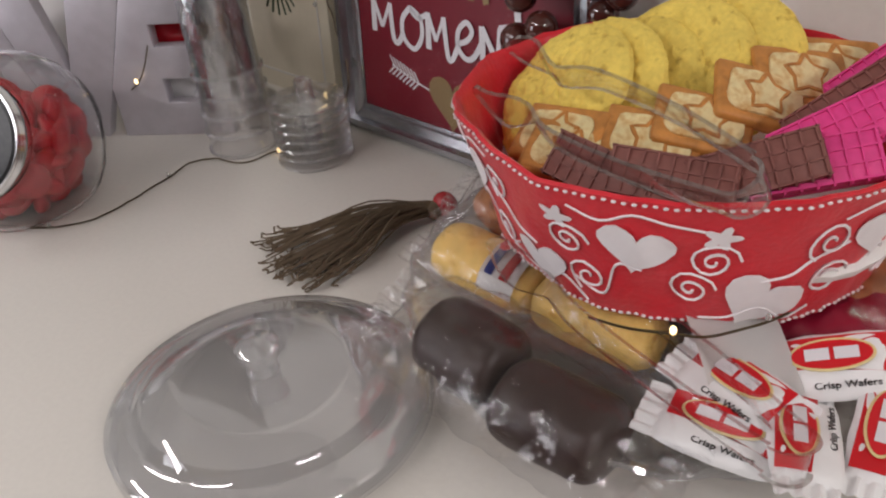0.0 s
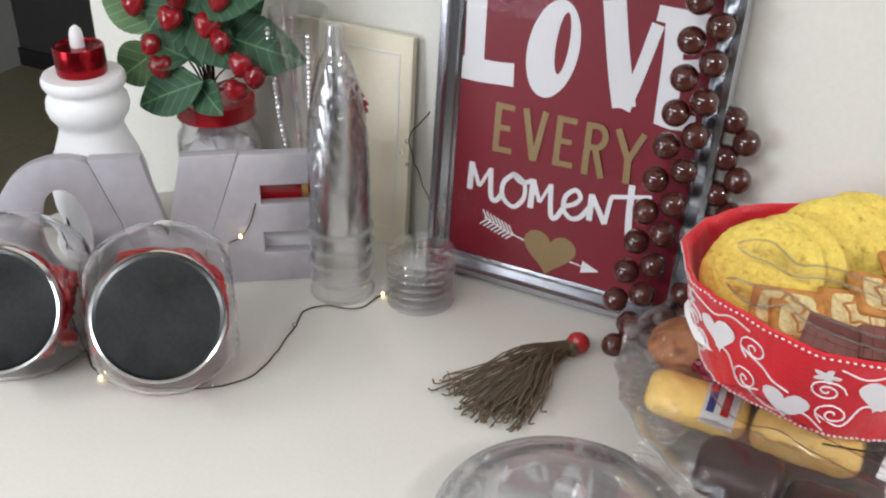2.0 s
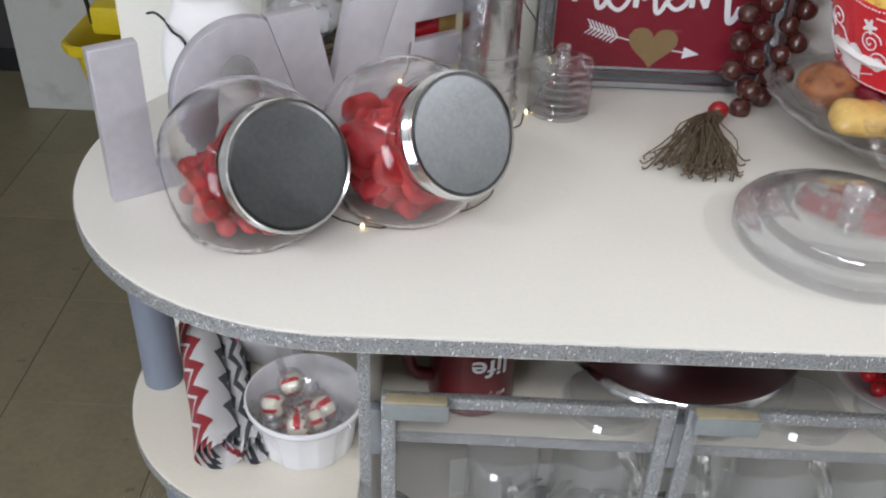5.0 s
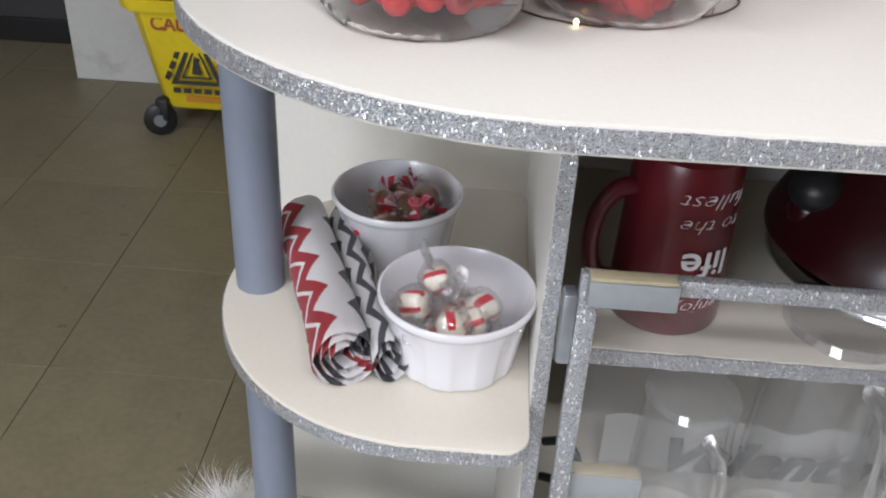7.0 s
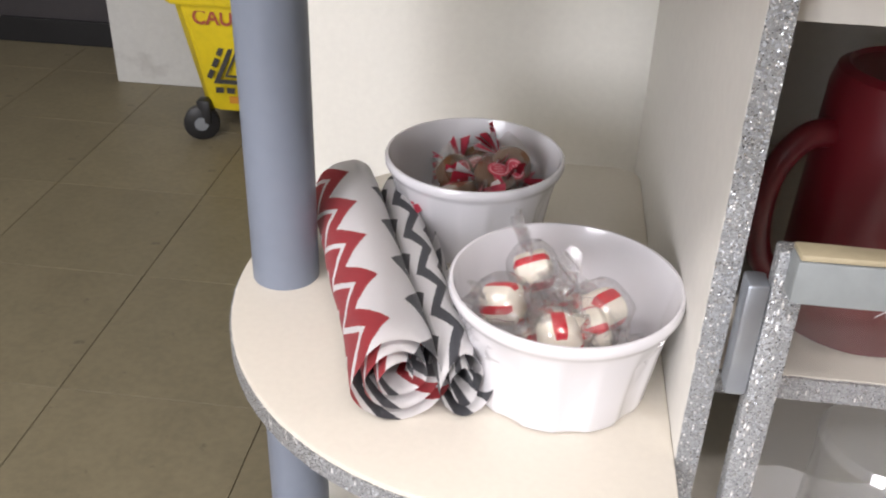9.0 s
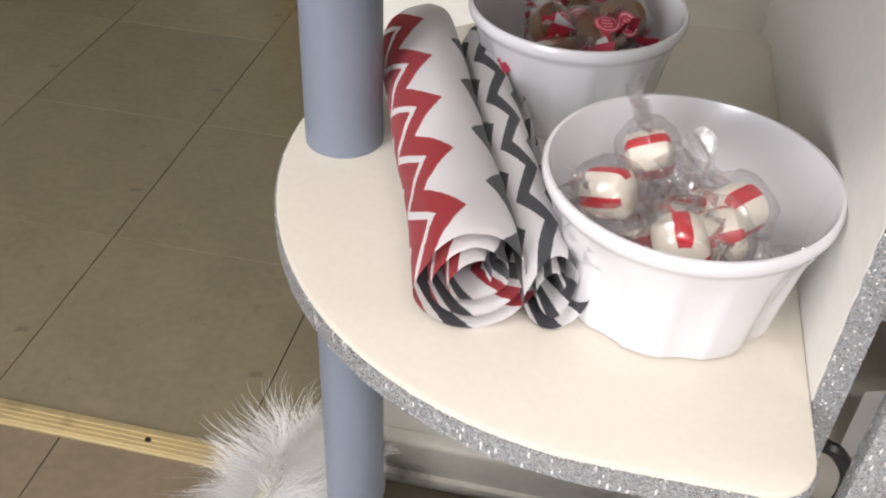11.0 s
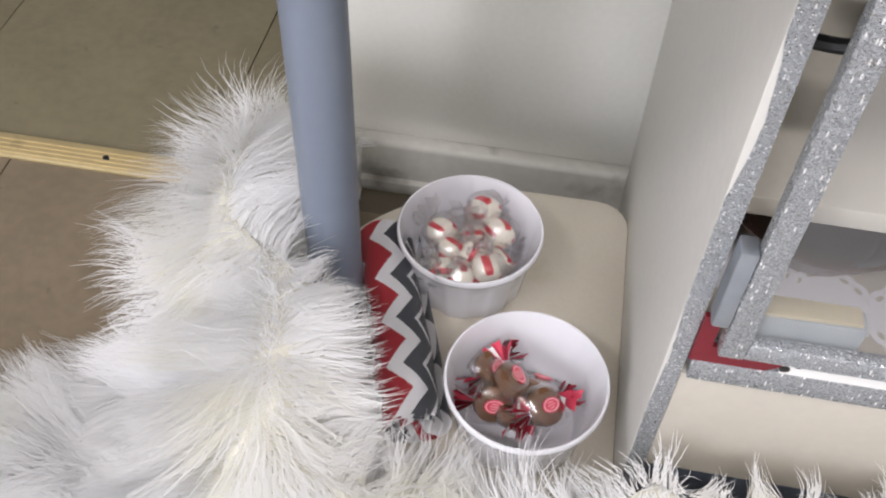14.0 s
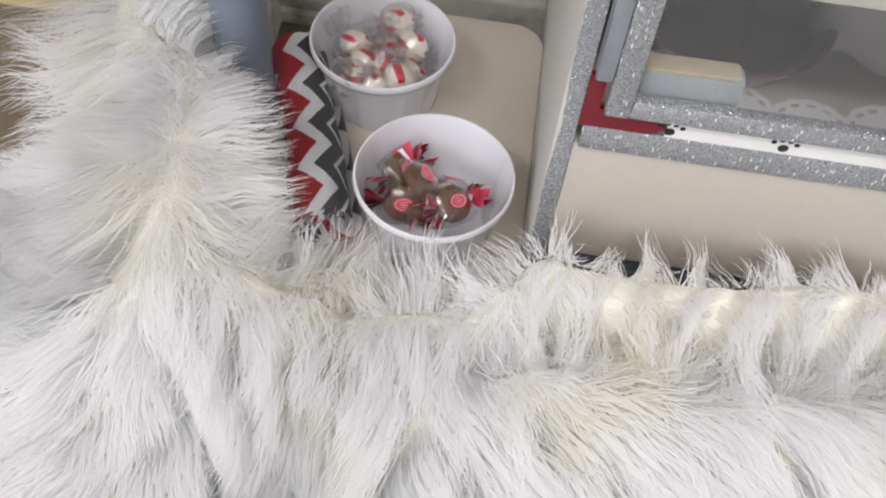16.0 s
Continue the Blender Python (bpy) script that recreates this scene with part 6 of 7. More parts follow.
cara = thing("wrapped_caramel", Matrix(), "caramel disc with white centre in printed twist wrapper", "candy", "caramels in the bowls")
part("caramel", lathe([(0, -0.006), (0.011, -0.006), (0.0138, -0.0045), (0.0145, 0), (0.0138, 0.0045), (0.011, 0.006), (0, 0.006)], 28), CARAMEL, cara)
part("centre", lathe([(0, -0.0062), (0.005, -0.0062), (0.005, 0.0062), (0, 0.0062)], 16), CARA_CREAM, cara)
part("wrapper", pillow(0.034, 0.034, 0.015, 0.003, 2.0, 0.0012, 14, 10), CANDY_FILM, cara, "clear wrapper")
part("label", prism(arc(0, 0, 0.0080, 0, 360, 22, ry=0.0056)[:-1], 0.0082, 0.0086), RED_PRINTF, cara, "red oval label")
part("label_ring", prism(arc(0, 0, 0.0070, 0, 360, 22, ry=0.0047)[:-1], 0.0086, 0.0089, holes=[arc(0, 0, 0.0061, 360, 0, 22, ry=0.0039)[:-1]]), PINK_PRINT, cara)
for k in range(3):
    part("label_bar", box(0.0070 - 0.002 * abs(k - 1), 0.0006, 0.0003, (0, -0.0020 + 0.0020 * k, 0.0088)), PINK_PRINT, cara)
for sgn in (1, -1):
    fan = bmesh.new()
    n_ = 14
    inner = [fan.verts.new((sgn * 0.0145, -0.002 + 0.004 * i / n_, 0.0008 * (-1) ** i)) for i in range(n_ + 1)]
    outer = [fan.verts.new((sgn * (0.028 + 0.0016 * (i % 3)), -0.0115 + 0.023 * i / n_, 0.0034 * (-1) ** i + 0.006 * math.sin(i * 0.8))) for i in range(n_ + 1)]
    for i in range(n_):
        f = fan.faces.new((inner[i], inner[i + 1], outer[i + 1], outer[i]))
        f.material_index = 1 if i % 3 == 0 else 0
    bmesh.ops.solidify(fan, geom=fan.faces[:], thickness=0.0003)
    part("twist_end", fan, [RED_PRINTF, WHITE_PACK], cara, "red and white striped twisted end")
spots = [(-0.804, 0.292, 0.668, 30, 10, 30), (-0.830, 0.300, 0.663, 42, -20, 80), (-0.800, 0.318, 0.668, 30, 15, 100), (-0.818, 0.322, 0.660, 55, 0, 10), (-0.826, 0.274, 0.660, 50, 10, 200), (-0.806, 0.292, 0.652, 10, 30, 60), (-0.794, 0.302, 0.671, 62, 50, 6),
         (-0.778, 0.155, 0.152, 32, -6, 120), (-0.794, 0.166, 0.147, 35, 10, 60), (-0.752, 0.138, 0.150, 30, 15, 45), (-0.772, 0.130, 0.141, 20, 40, 100), (-0.790, 0.140, 0.140, 50, 10, 10), (-0.756, 0.160, 0.141, 40, 20, 150)]
for k, s_ in enumerate(spots):
    if k == 0:
        cara.matrix_world = pose(*s_)
    else:
        copy_thing(cara, pose(*s_))


def chevron_cloth(name, bands):
    """White cotton with red and grey zigzag bands, from the mesh's own map."""
    m = bpy.data.materials.new(name)
    m.use_nodes = True
    nt = m.node_tree
    b = nt.nodes["Principled BSDF"]
    uv = nt.nodes.new("ShaderNodeUVMap")
    sep = nt.nodes.new("ShaderNodeSeparateXYZ")
    nt.links.new(uv.outputs[0], sep.inputs[0])

    def math_node(op, a, bb=None, c=None):
        n_ = nt.nodes.new("ShaderNodeMath")
        n_.operation = op
        for i, v in enumerate((a, bb, c)):
            if v is None:
                continue
            if isinstance(v, (int, float)):
                n_.inputs[i].default_value = v
            else:
                nt.links.new(v, n_.inputs[i])
        return n_.outputs[0]

    zig = math_node("MULTIPLY", math_node("PINGPONG", sep.outputs[1], 0.0215), 5.8)
    warp = noise_node(nt, 160, 2, uv.outputs[0]).outputs[0]
    u = math_node("ADD", math_node("ADD", sep.outputs[0], zig), math_node("MULTIPLY", warp, 0.015))
    t = math_node("FRACT", u)
    cr = nt.nodes.new("ShaderNodeValToRGB")
    cr.color_ramp.interpolation = "CONSTANT"
    el = cr.color_ramp.elements
    red_, white_, grey_ = (0.50, 0.018, 0.032, 1), (0.95, 0.94, 0.95, 1), (0.085, 0.09, 0.105, 1)
    ink = {"r": red_, "w": white_, "g": grey_}
    el[0].position, el[0].color = 0.0, ink[bands[0][1]]
    el[1].position, el[1].color = bands[1][0], ink[bands[1][1]]
    for p, c in bands[2:]:
        el.new(p).color = ink[c]
    nt.links.new(t, cr.inputs[0])
    wv = noise_node(nt, 900, 3, uv.outputs[0])
    col = link_mix(nt, math_node("MULTIPLY", wv.outputs[0], 0.08), cr.outputs[0], (0.6, 0.58, 0.57))
    nt.links.new(col, b.inputs["Base Color"])
    b.inputs["Roughness"].default_value = 0.9
    b.inputs["Sheen Weight"].default_value = 0.25
    bp = nt.nodes.new("ShaderNodeBump")
    bp.inputs["Strength"].default_value, bp.inputs["Distance"].default_value = 0.4, 0.0002
    nt.links.new(wv.outputs[0], bp.inputs["Height"])
    nt.links.new(bp.outputs[0], b.inputs["Normal"])
    return m


CHEVRON = chevron_cloth("white chevron cotton", [(0, "w"), (0.03, "g"), (0.12, "w"), (0.33, "r"), (0.425, "w"), (0.455, "r"), (0.565, "w"), (0.62, "g"), (0.70, "w"), (0.84, "r"), (0.90, "w"), (0.93, "g")])
CHEVRON_B = chevron_cloth("red and grey chevron cotton", [(0, "w"), (0.06, "g"), (0.17, "w"), (0.20, "g"), (0.31, "w"), (0.40, "r"), (0.58, "w"), (0.66, "g"), (0.74, "w"), (0.82, "r"), (0.90, "w")])


CHEVRON_C = chevron_cloth("grey chevron cotton", [(0, "w"), (0.05, "g"), (0.17, "w"), (0.24, "g"), (0.36, "w"), (0.45, "g"), (0.56, "w"), (0.66, "g"), (0.74, "w"), (0.84, "g"), (0.93, "w")])


def towel(front, back, rolls, label, seed, cloth):
    """A towel rolled into loose spirals about the line from front to back; each roll has an offset, width, height and turns."""
    f, k_ = Vector(front), Vector(back)
    ax = (k_ - f).normalized()
    sd = Vector((ax.y, -ax.x, 0)).normalized()
    length = (k_ - f).length
    bm = bmesh.new()
    uvl = bm.loops.layers.uv.new("map")
    for roll_k, (off, wide, high, turns, shift) in enumerate(rolls):
        n_, m_ = int(44 * turns), 22
        rows = []
        for j in range(m_ + 1):
            v = j / m_
            row = []
            for i in range(n_ + 1):
                t = i / n_
                a = 2 * math.pi * turns * t - 0.5
                r = 0.25 + 0.75 * t
                q = Vector((math.cos(a) * wide / 2 * r, math.sin(a) * high / 2 * r, 0))
                q *= 1 + 0.025 * noise.noise(Vector((q.x * 160, q.y * 160, v * 26 + seed))) + 0.10 * noise.noise(Vector((q.x * 45, q.y * 45, v * 3 + seed + off * 50))) + 0.03 * math.sin(v * 9 + seed)
                along = v * length + (0.006 * noise.noise(Vector((t * 9, seed, off * 90))) - off * 0.12 if j in (0, m_) else 0.0)
                p = f + ax * along + sd * (q.x + off) + Vector((0, 0, q.y + high / 2))
                row.append((bm.verts.new(p), (a / (2 * math.pi) + shift - 0.06, v * length)))
            rows.append(row)
        for a, b in zip(rows, rows[1:]):
            for i in range(n_):
                quad = (a[i], a[i + 1], b[i + 1], b[i])
                fc = bm.faces.new([q[0] for q in quad])
                fc.material_index = roll_k
                for lp, q in zip(fc.loops, quad):
                    lp[uvl].uv = q[1]
    bmesh.ops.solidify(bm, geom=bm.faces[:], thickness=-0.0022)
    ob = part("rolled_towel", bm, cloth)
    return tagged(ob, label, "towel", "rolled chevron towels")


towel((-0.835, 0.098, MID + 0.001), (-0.904, 0.297, MID + 0.001), [(0.0, 0.055, 0.056, 3.1, 0.0), (0.033, 0.030, 0.046, 2.1, 0.60)], "rolled white towel with red and grey chevrons beside the bowls", 1.0, [CHEVRON, CHEVRON_C])
towel((-0.843, 0.112, LOW + 0.001), (-0.903, 0.290, LOW + 0.001), [(0.0, 0.056, 0.052, 3.1, 0.09)], "rolled red and grey chevron towel between pole and bowls", 5.0, CHEVRON_B)

# ---- glazed doors and the things behind them ----
WOOD = mat("raw pine edge", (0.38, 0.33, 0.22), 0.7, var=0.2, big=20, fine=120, bump=0.1)
GREYWOOD = mat("grey painted wood block", (0.25, 0.275, 0.28), 0.5, var=0.15, big=12, fine=90, bump=0.06)
RIBBON_RED = mat("dark red ribbon", (0.18, 0.008, 0.018), 0.5, var=0.12, fine=220)
HINGE = mat("dull hinge metal", (0.35, 0.38, 0.42), 0.4, metal=0.8, var=0.15)


def cabinet_door(x0, x1, label):
    root_ = thing("cabinet_door", Matrix(), label, "cabinet door", "glazed cabinet doors")
    for xa, xb in ((x0, x0 + 0.014), (x1 - 0.014, x1)):
        part("stile", span(xa, xb, 0.080, 0.090, 0.324, 0.748, 0.0012), GLITTER, root_)
    for za, zb in ((0.735, 0.748), (0.324, 0.337)):
        part("rail", span(x0 + 0.014, x1 - 0.014, 0.0805, 0.0895, za, zb, 0.0012), GLITTER, root_)
    pane = part("pane", span(x0 + 0.010, x1 - 0.010, 0.0835, 0.0860, 0.330, 0.740), PANE, root_, "clear plastic pane")
    pane.visible_shadow = False
    for za, zb, ya, yb, xa in ((0.731, 0.7515, 0.066, 0.080, 0.004), (0.521, 0.552, 0.0905, 0.1045, 0.012), (0.331, 0.352, 0.0905, 0.1045, 0.012)):
        blk = part("corner_block", span(x0 + xa, x0 + xa + 0.060, ya, yb, za, zb, 0.0015), GREYWOOD, root_, "grey painted wood block with raw edge")
        part("raw_edge", wobble(box(0.056, yb - ya - 0.001, 0.0030, (x0 + xa + 0.029, (ya + yb) / 2, zb + 0.0012), 0.0008), 0.0014, 70), WOOD, blk)
    for z in (0.70, 0.379):
        part("hinge", span(x0 - 0.010, x0, 0.080, 0.094, z - 0.03, z + 0.03, 0.002), HINGE, root_)
    return root_


cabinet_door(-0.671, -0.395, "glitter-taped cabinet door with clear pane")
cabinet_door(-0.385, -0.110, "glitter-taped cabinet door with clear pane beside another")
cabinet_door(-0.100, 0.175, "glitter-taped cabinet door with clear pane under the dish")

# ribbon below the doors
rb = thing("ribbon_trim", Matrix(), "red and white ribbon with black dots along the cabinet", "ribbon")
part("red_ribbon", prism([(-0.682, 0.3045), (-0.640, 0.3045), (-0.634, 0.309), (-0.630, 0.3115), (-0.636, 0.314), (-0.645, 0.3195), (-0.682, 0.3195)], 0, 0.0036), RIBBON_RED, rb, "dark red ribbon end", at=pose(0, 0.0934, 0, 90, 0, 0))
part("red_ribbon", span(-0.682, -0.6725, 0.0898, 0.0934, 0.3195, 0.345), RIBBON_RED, rb, "dark red ribbon end")
part("white_ribbon", span(-0.632, 0.6, 0.0898, 0.0930, 0.3045, 0.3190), PAPER, rb, "white ribbon")
for k in range(9):
    for dx, dz, r_ in ((-0.0065, 0.0018, 0.0016), (-0.0022, 0.0040, 0.0018), (0.0025, 0.0038, 0.0018), (0.0068, 0.0014, 0.0016), (0.0, -0.0025, 0.0030)):
        part("dot", ball(r_, (-0.630 + 0.066 * k + dx, 0.0896, 0.3118 + dz), 1.1, 0.2, 1.0, 10, 6), BLACK_INK, rb)
part("glitter_strip", span(-0.679, 0.6, 0.0908, 0.0938, 0.2840, 0.3035, 0.0005), GLITTER, rb, "silver glitter strip")
part("frame_rail", span(-0.679, 0.6, 0.0940, 0.1100, 0.2840, 0.3060, 0.0005), GLITTER, rb, "silver glitter rail")

# red mug upside down with a white script
MUG = mat("dark red glazed mug", (0.10, 0.006, 0.010), 0.32, var=0.12, big=14, bump=0, coat=0.12)
mug = thing("red_mug", place(-0.583, 0.219, IN, 18) @ Matrix.Diagonal((0.99, 0.99, 1.18, 1)), "tall red mug standing upside down with white script", "mug")
part("body", lathe([(0.044, 0), (0.0465, 0.0005), (0.0475, 0.004), (0.047, 0.02), (0.0445, 0.09), (0.0435, 0.118), (0.041, 0.126), (0.036, 0.1285), (0.034, 0.1265), (0, 0.1255), (0, 0.12), (0.038, 0.12), (0.042, 0.09), (0.0445, 0.01)], 56), MUG, mug)
part("handle", tube(smooth_path([(-0.040, 0, 0.100), (-0.058, 0, 0.098), (-0.072, 0, 0.082), (-0.074, 0, 0.056), (-0.066, 0, 0.034), (-0.045, 0, 0.026)], 7), 0.0068, 12), MUG, mug)


def on_round(name, body, width, height, z, turn, parent, radius, mirror=True, shear=0.0, fat=0.0):
    bm = lettering(body, width, height, 0.0004, fat=fat, shear=shear)
    bmesh.ops.subdivide_edges(bm, edges=[e for e in bm.edges if e.calc_length() > 0.004], cuts=1)
    for v in bm.verts:
        x, y, d = -v.co.x, -v.co.y, v.co.z  # the mug stands on its head
        a = radians(-90 + turn) + x / radius
        r = radius + 0.0004 + d
        v.co = (r * math.cos(a), r * math.sin(a), z + y)
    bmesh.ops.recalc_face_normals(bm, faces=bm.faces)
    return part(name, bm, WHITE_INK, parent, smooth=False)


on_round("inscription", "fullest", 0.056, 0.0105, 0.104, 4, mug, 0.0452, shear=0.35, fat=-0.03)
on_round("inscription", "to the", 0.050, 0.0095, 0.087, 4, mug, 0.0462, shear=0.35, fat=-0.03)
on_round("inscription", "life", 0.040, 0.020, 0.058, 4, mug, 0.0472, fat=0.012)
on_round("inscription", "enjoy", 0.044, 0.0105, 0.026, 2, mug, 0.0478, shear=0.35, fat=-0.03)

# dark red kettle with chrome foot and black knob
KETTLE = mat("black-red enamel", (0.028, 0.003, 0.005), 0.30, var=0.12, big=14, bump=0, coat=0.1)
kettle = thing("red_kettle", place(-0.338, 0.312, IN) @ Matrix.Diagonal((1.50, 1.40, 1.25, 1)), "dark red enamel kettle with chrome foot and black knob", "kettle")
part("foot", lathe([(0, 0), (0.086, 0), (0.090, 0.003), (0.089, 0.008), (0.083, 0.014), (0.078, 0.017), (0, 0.017)], 64), STEEL_RIM, kettle, "chrome foot ring")
part("body", lathe([(0.088, 0.017), (0.094, 0.022), (0.094, 0.030), (0.086, 0.052), (0.070, 0.078), (0.050, 0.096), (0.034, 0.103), (0.030, 0.104), (0, 0.1045)], 64), KETTLE, kettle)
part("lid", lathe([(0.031, 0.1045), (0.029, 0.109), (0.012, 0.114), (0, 0.115)], 40), KETTLE, kettle)
part("knob", lathe([(0, 0.114), (0.007, 0.114), (0.006, 0.120), (0.013, 0.128), (0.016, 0.137), (0.013, 0.146), (0, 0.150)], 28), BLACK, kettle)
part("spout", tube(smooth_path([(-0.060, -0.01, 0.030), (-0.072, -0.013, 0.040), (-0.077, -0.015, 0.049), (-0.077, -0.016, 0.056)], 6), lambda t: 0.017 - 0.006 * t, 16), KETTLE, kettle)
part("spout_cap", ball(0.0165, (-0.076, -0.016, 0.066), u=24, v=16), BLACK, kettle, "round black spout cap")
dish = thing("berry_dish", place(-0.105, 0.250, IN), "white dish of dark red berries on the inner shelf", "dish")
part("dish", lathe([(0, 0), (0.04, 0), (0.05, 0.006), (0.066, 0.020), (0.068, 0.022), (0.064, 0.022), (0.048, 0.010), (0, 0.006)], 48), WHITE_CERAMIC, dish)
rng = random.Random(2)
for k in range(26):
    a, r = rng.uniform(0, 6.28), 0.042 * math.sqrt(rng.random())
    ob = new("berry", gum)
    ob.parent = dish
    ob.location = (r * math.cos(a), r * math.sin(a), 0.015 + rng.uniform(0, 0.008))

# lower inside: a lace-covered shelf with glass mugs, a painted banner, lace below
ML = 0.385
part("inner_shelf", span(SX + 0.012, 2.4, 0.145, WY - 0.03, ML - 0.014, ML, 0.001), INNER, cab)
MUG_CLEAR = thin_clear("clear mug glass", 0.006, 0.03, 0.05, 0.75, 0.0, tint=(0.965, 0.97, 0.97))
gm = thing("glass_mug", Matrix(), "clear glass mug standing upside down behind the pane", "mug", "glass mugs")
part("glass", lathe([(0.037, 0), (0.0385, 0.001), (0.039, 0.004), (0.038, 0.05), (0.036, 0.09), (0.037, 0.104), (0.034, 0.108), (0.030, 0.1085), (0, 0.106), (0, 0.098), (0.031, 0.096), (0.034, 0.05), (0.036, 0.002)], 40), MUG_CLEAR, gm)
part("handle", tube(smooth_path([(0, -0.034, 0.093), (0, -0.050, 0.091), (0, -0.060, 0.078), (0, -0.061, 0.040), (0, -0.052, 0.024), (0, -0.036, 0.022)], 6), 0.0055, 10), GLASS, gm)
bright_rims(gm.children[0].data, 0.099, 0.12, -0.001, 0.003)
gm_size = Matrix.Diagonal((1.16, 1.2, 1.54, 1))
for k, (x, y, rz) in enumerate(((-0.540, 0.207, 14), (-0.432, 0.207, 20), (-0.325, 0.207, -5), (-0.218, 0.207, 10), (-0.11, 0.207, 0))):
    if k == 0:
        gm.matrix_world = place(x, y, ML, rz) @ gm_size
    else:
        copy_thing(gm, place(x, y, ML, rz) @ gm_size)
SCRIPT = mat("dark grey script paint", (0.015, 0.017, 0.02), 0.6, var=0.3, fine=60)
ban = thing("valentine_banner", pose(0, 0.277, 0, 0, 0, 0), "white paper banner lettered in grey script", "banner")
cl = bmesh.new()
rows = []
for i in range(60):
    x = -0.60 + 0.012 * i
    w = 0.004 * math.sin(i * 0.7) + 0.003 * noise.noise(Vector((i * 0.4, 0, 0)))
    rows.append([cl.verts.new((x, w, z)) for z in (ML + 0.001 + 0.0, 0.42, 0.452 + 0.008 * noise.noise(Vector((i * 0.3, 4, 0))))])
for a, b in zip(rows, rows[1:]):
    for k in range(2):
        cl.faces.new((a[k], b[k], b[k + 1], a[k + 1]))
bmesh.ops.solidify(cl, geom=cl.faces[:], thickness=0.0006)
part("paper", cl, PAPER, ban)
wd = lettering("Valentine", 0.26, 0.046, 0.0005, fat=0.05, shear=0.35)
bmesh.ops.transform(wd, matrix=pose(-0.405, -0.0105, 0.416, 90, 0, 0), verts=wd.verts)
part("inscription", wd, SCRIPT, ban, smooth=False)

LACE = mat("white paper lace", (0.88, 0.87, 0.88), 0.7, var=0.05, fine=200, bump=0.05)
def doily_rim(a):
    return 0.0395 * (0.94 + 0.06 * abs(math.sin(7 * a)) ** 0.6)


for k in range(8):
    x, y, rz = (-0.592, 0.318, 5) if k == 0 else (-0.596 + 0.066 * k, 0.287 + 0.004 * math.sin(k * 2.2), 23 * k)
    rim_ = [(doily_rim(a) * math.cos(a), doily_rim(a) * math.sin(a)) for a in (2 * math.pi * i / 84 for i in range(84))]
    holes = []
    for i in range(14):
        a, ca_, sa_ = 2 * math.pi * (i + 0.5) / 14, 0.0048, 0.0026
        q0 = 0.0315
        holes.append([(q0 * math.cos(a) - ca_ * math.sin(a) * math.cos(-q) + sa_ * math.cos(a) * math.sin(-q), q0 * math.sin(a) + ca_ * math.cos(a) * math.cos(-q) + sa_ * math.sin(a) * math.sin(-q)) for q in (0, 1.05, 2.1, 3.14, 4.19, 5.24)])
    ob = part("lace_doily", prism(rim_, 0, 0.0006, holes=[h_[::-1] for h_ in holes]), LACE, smooth=False)
    ob.matrix_world = pose(x, y, FLOOR_IN + 0.0006 + 0.0008 * (k % 2), 0, 0, rz)
    tagged(ob, "round white paper lace doily on the cabinet floor", "doily", "paper lace doilies")
BROWN = mat("brown glazed bowl", (0.22, 0.15, 0.12), 0.35, var=0.2)
bw2 = part("brown_dish", lathe([(0, 0), (0.05, 0), (0.058, 0.008), (0.085, 0.045), (0.088, 0.05), (0.083, 0.05), (0.056, 0.014), (0, 0.010)], 48), BROWN)
bw2.matrix_world = place(-0.540, 0.372, FLOOR_IN)
tagged(bw2, "brown glazed dish on the cabinet floor behind the door", "dish")
wcl = wobble(ball(0.07, (0, 0, 0), 1.6, 0.8, 0.75, 36, 22), 0.014, 22)
wb2 = part("white_cloth_bundle", wobble(wcl, 0.004, 70), PAPER)
wb2.matrix_world = place(-0.36, 0.385, FLOOR_IN + 0.052)
tagged(wb2, "crumpled white cloth bundle inside the cabinet", "cloth")
hk = part("dark_bracket", tube(smooth_path([(-0.672, 0.16, 0.52), (-0.655, 0.15, 0.53), (-0.642, 0.15, 0.51), (-0.645, 0.15, 0.485), (-0.672, 0.16, 0.478)], 6), 0.004, 8), BLACK)
tagged(hk, "small black metal bracket on the cabinet side", "bracket")
card = part("paper_card", prism([(-0.012, 0), (0.012, 0), (0.012, 0.040), (0.009, 0.044), (-0.009, 0.044), (-0.012, 0.040)], 0, 0.0008, holes=[[(0.0016 * math.cos(-q), 0.039 + 0.0016 * math.sin(-q)) for q in (0, 1.05, 2.1, 3.14, 4.19, 5.24)]]), PAPER)
card.matrix_world = pose(-0.657, 0.160, FLOOR_IN + 0.0005, 80, 0, 12)
tagged(card, "small white punched paper card standing on the cabinet floor", "paper card")

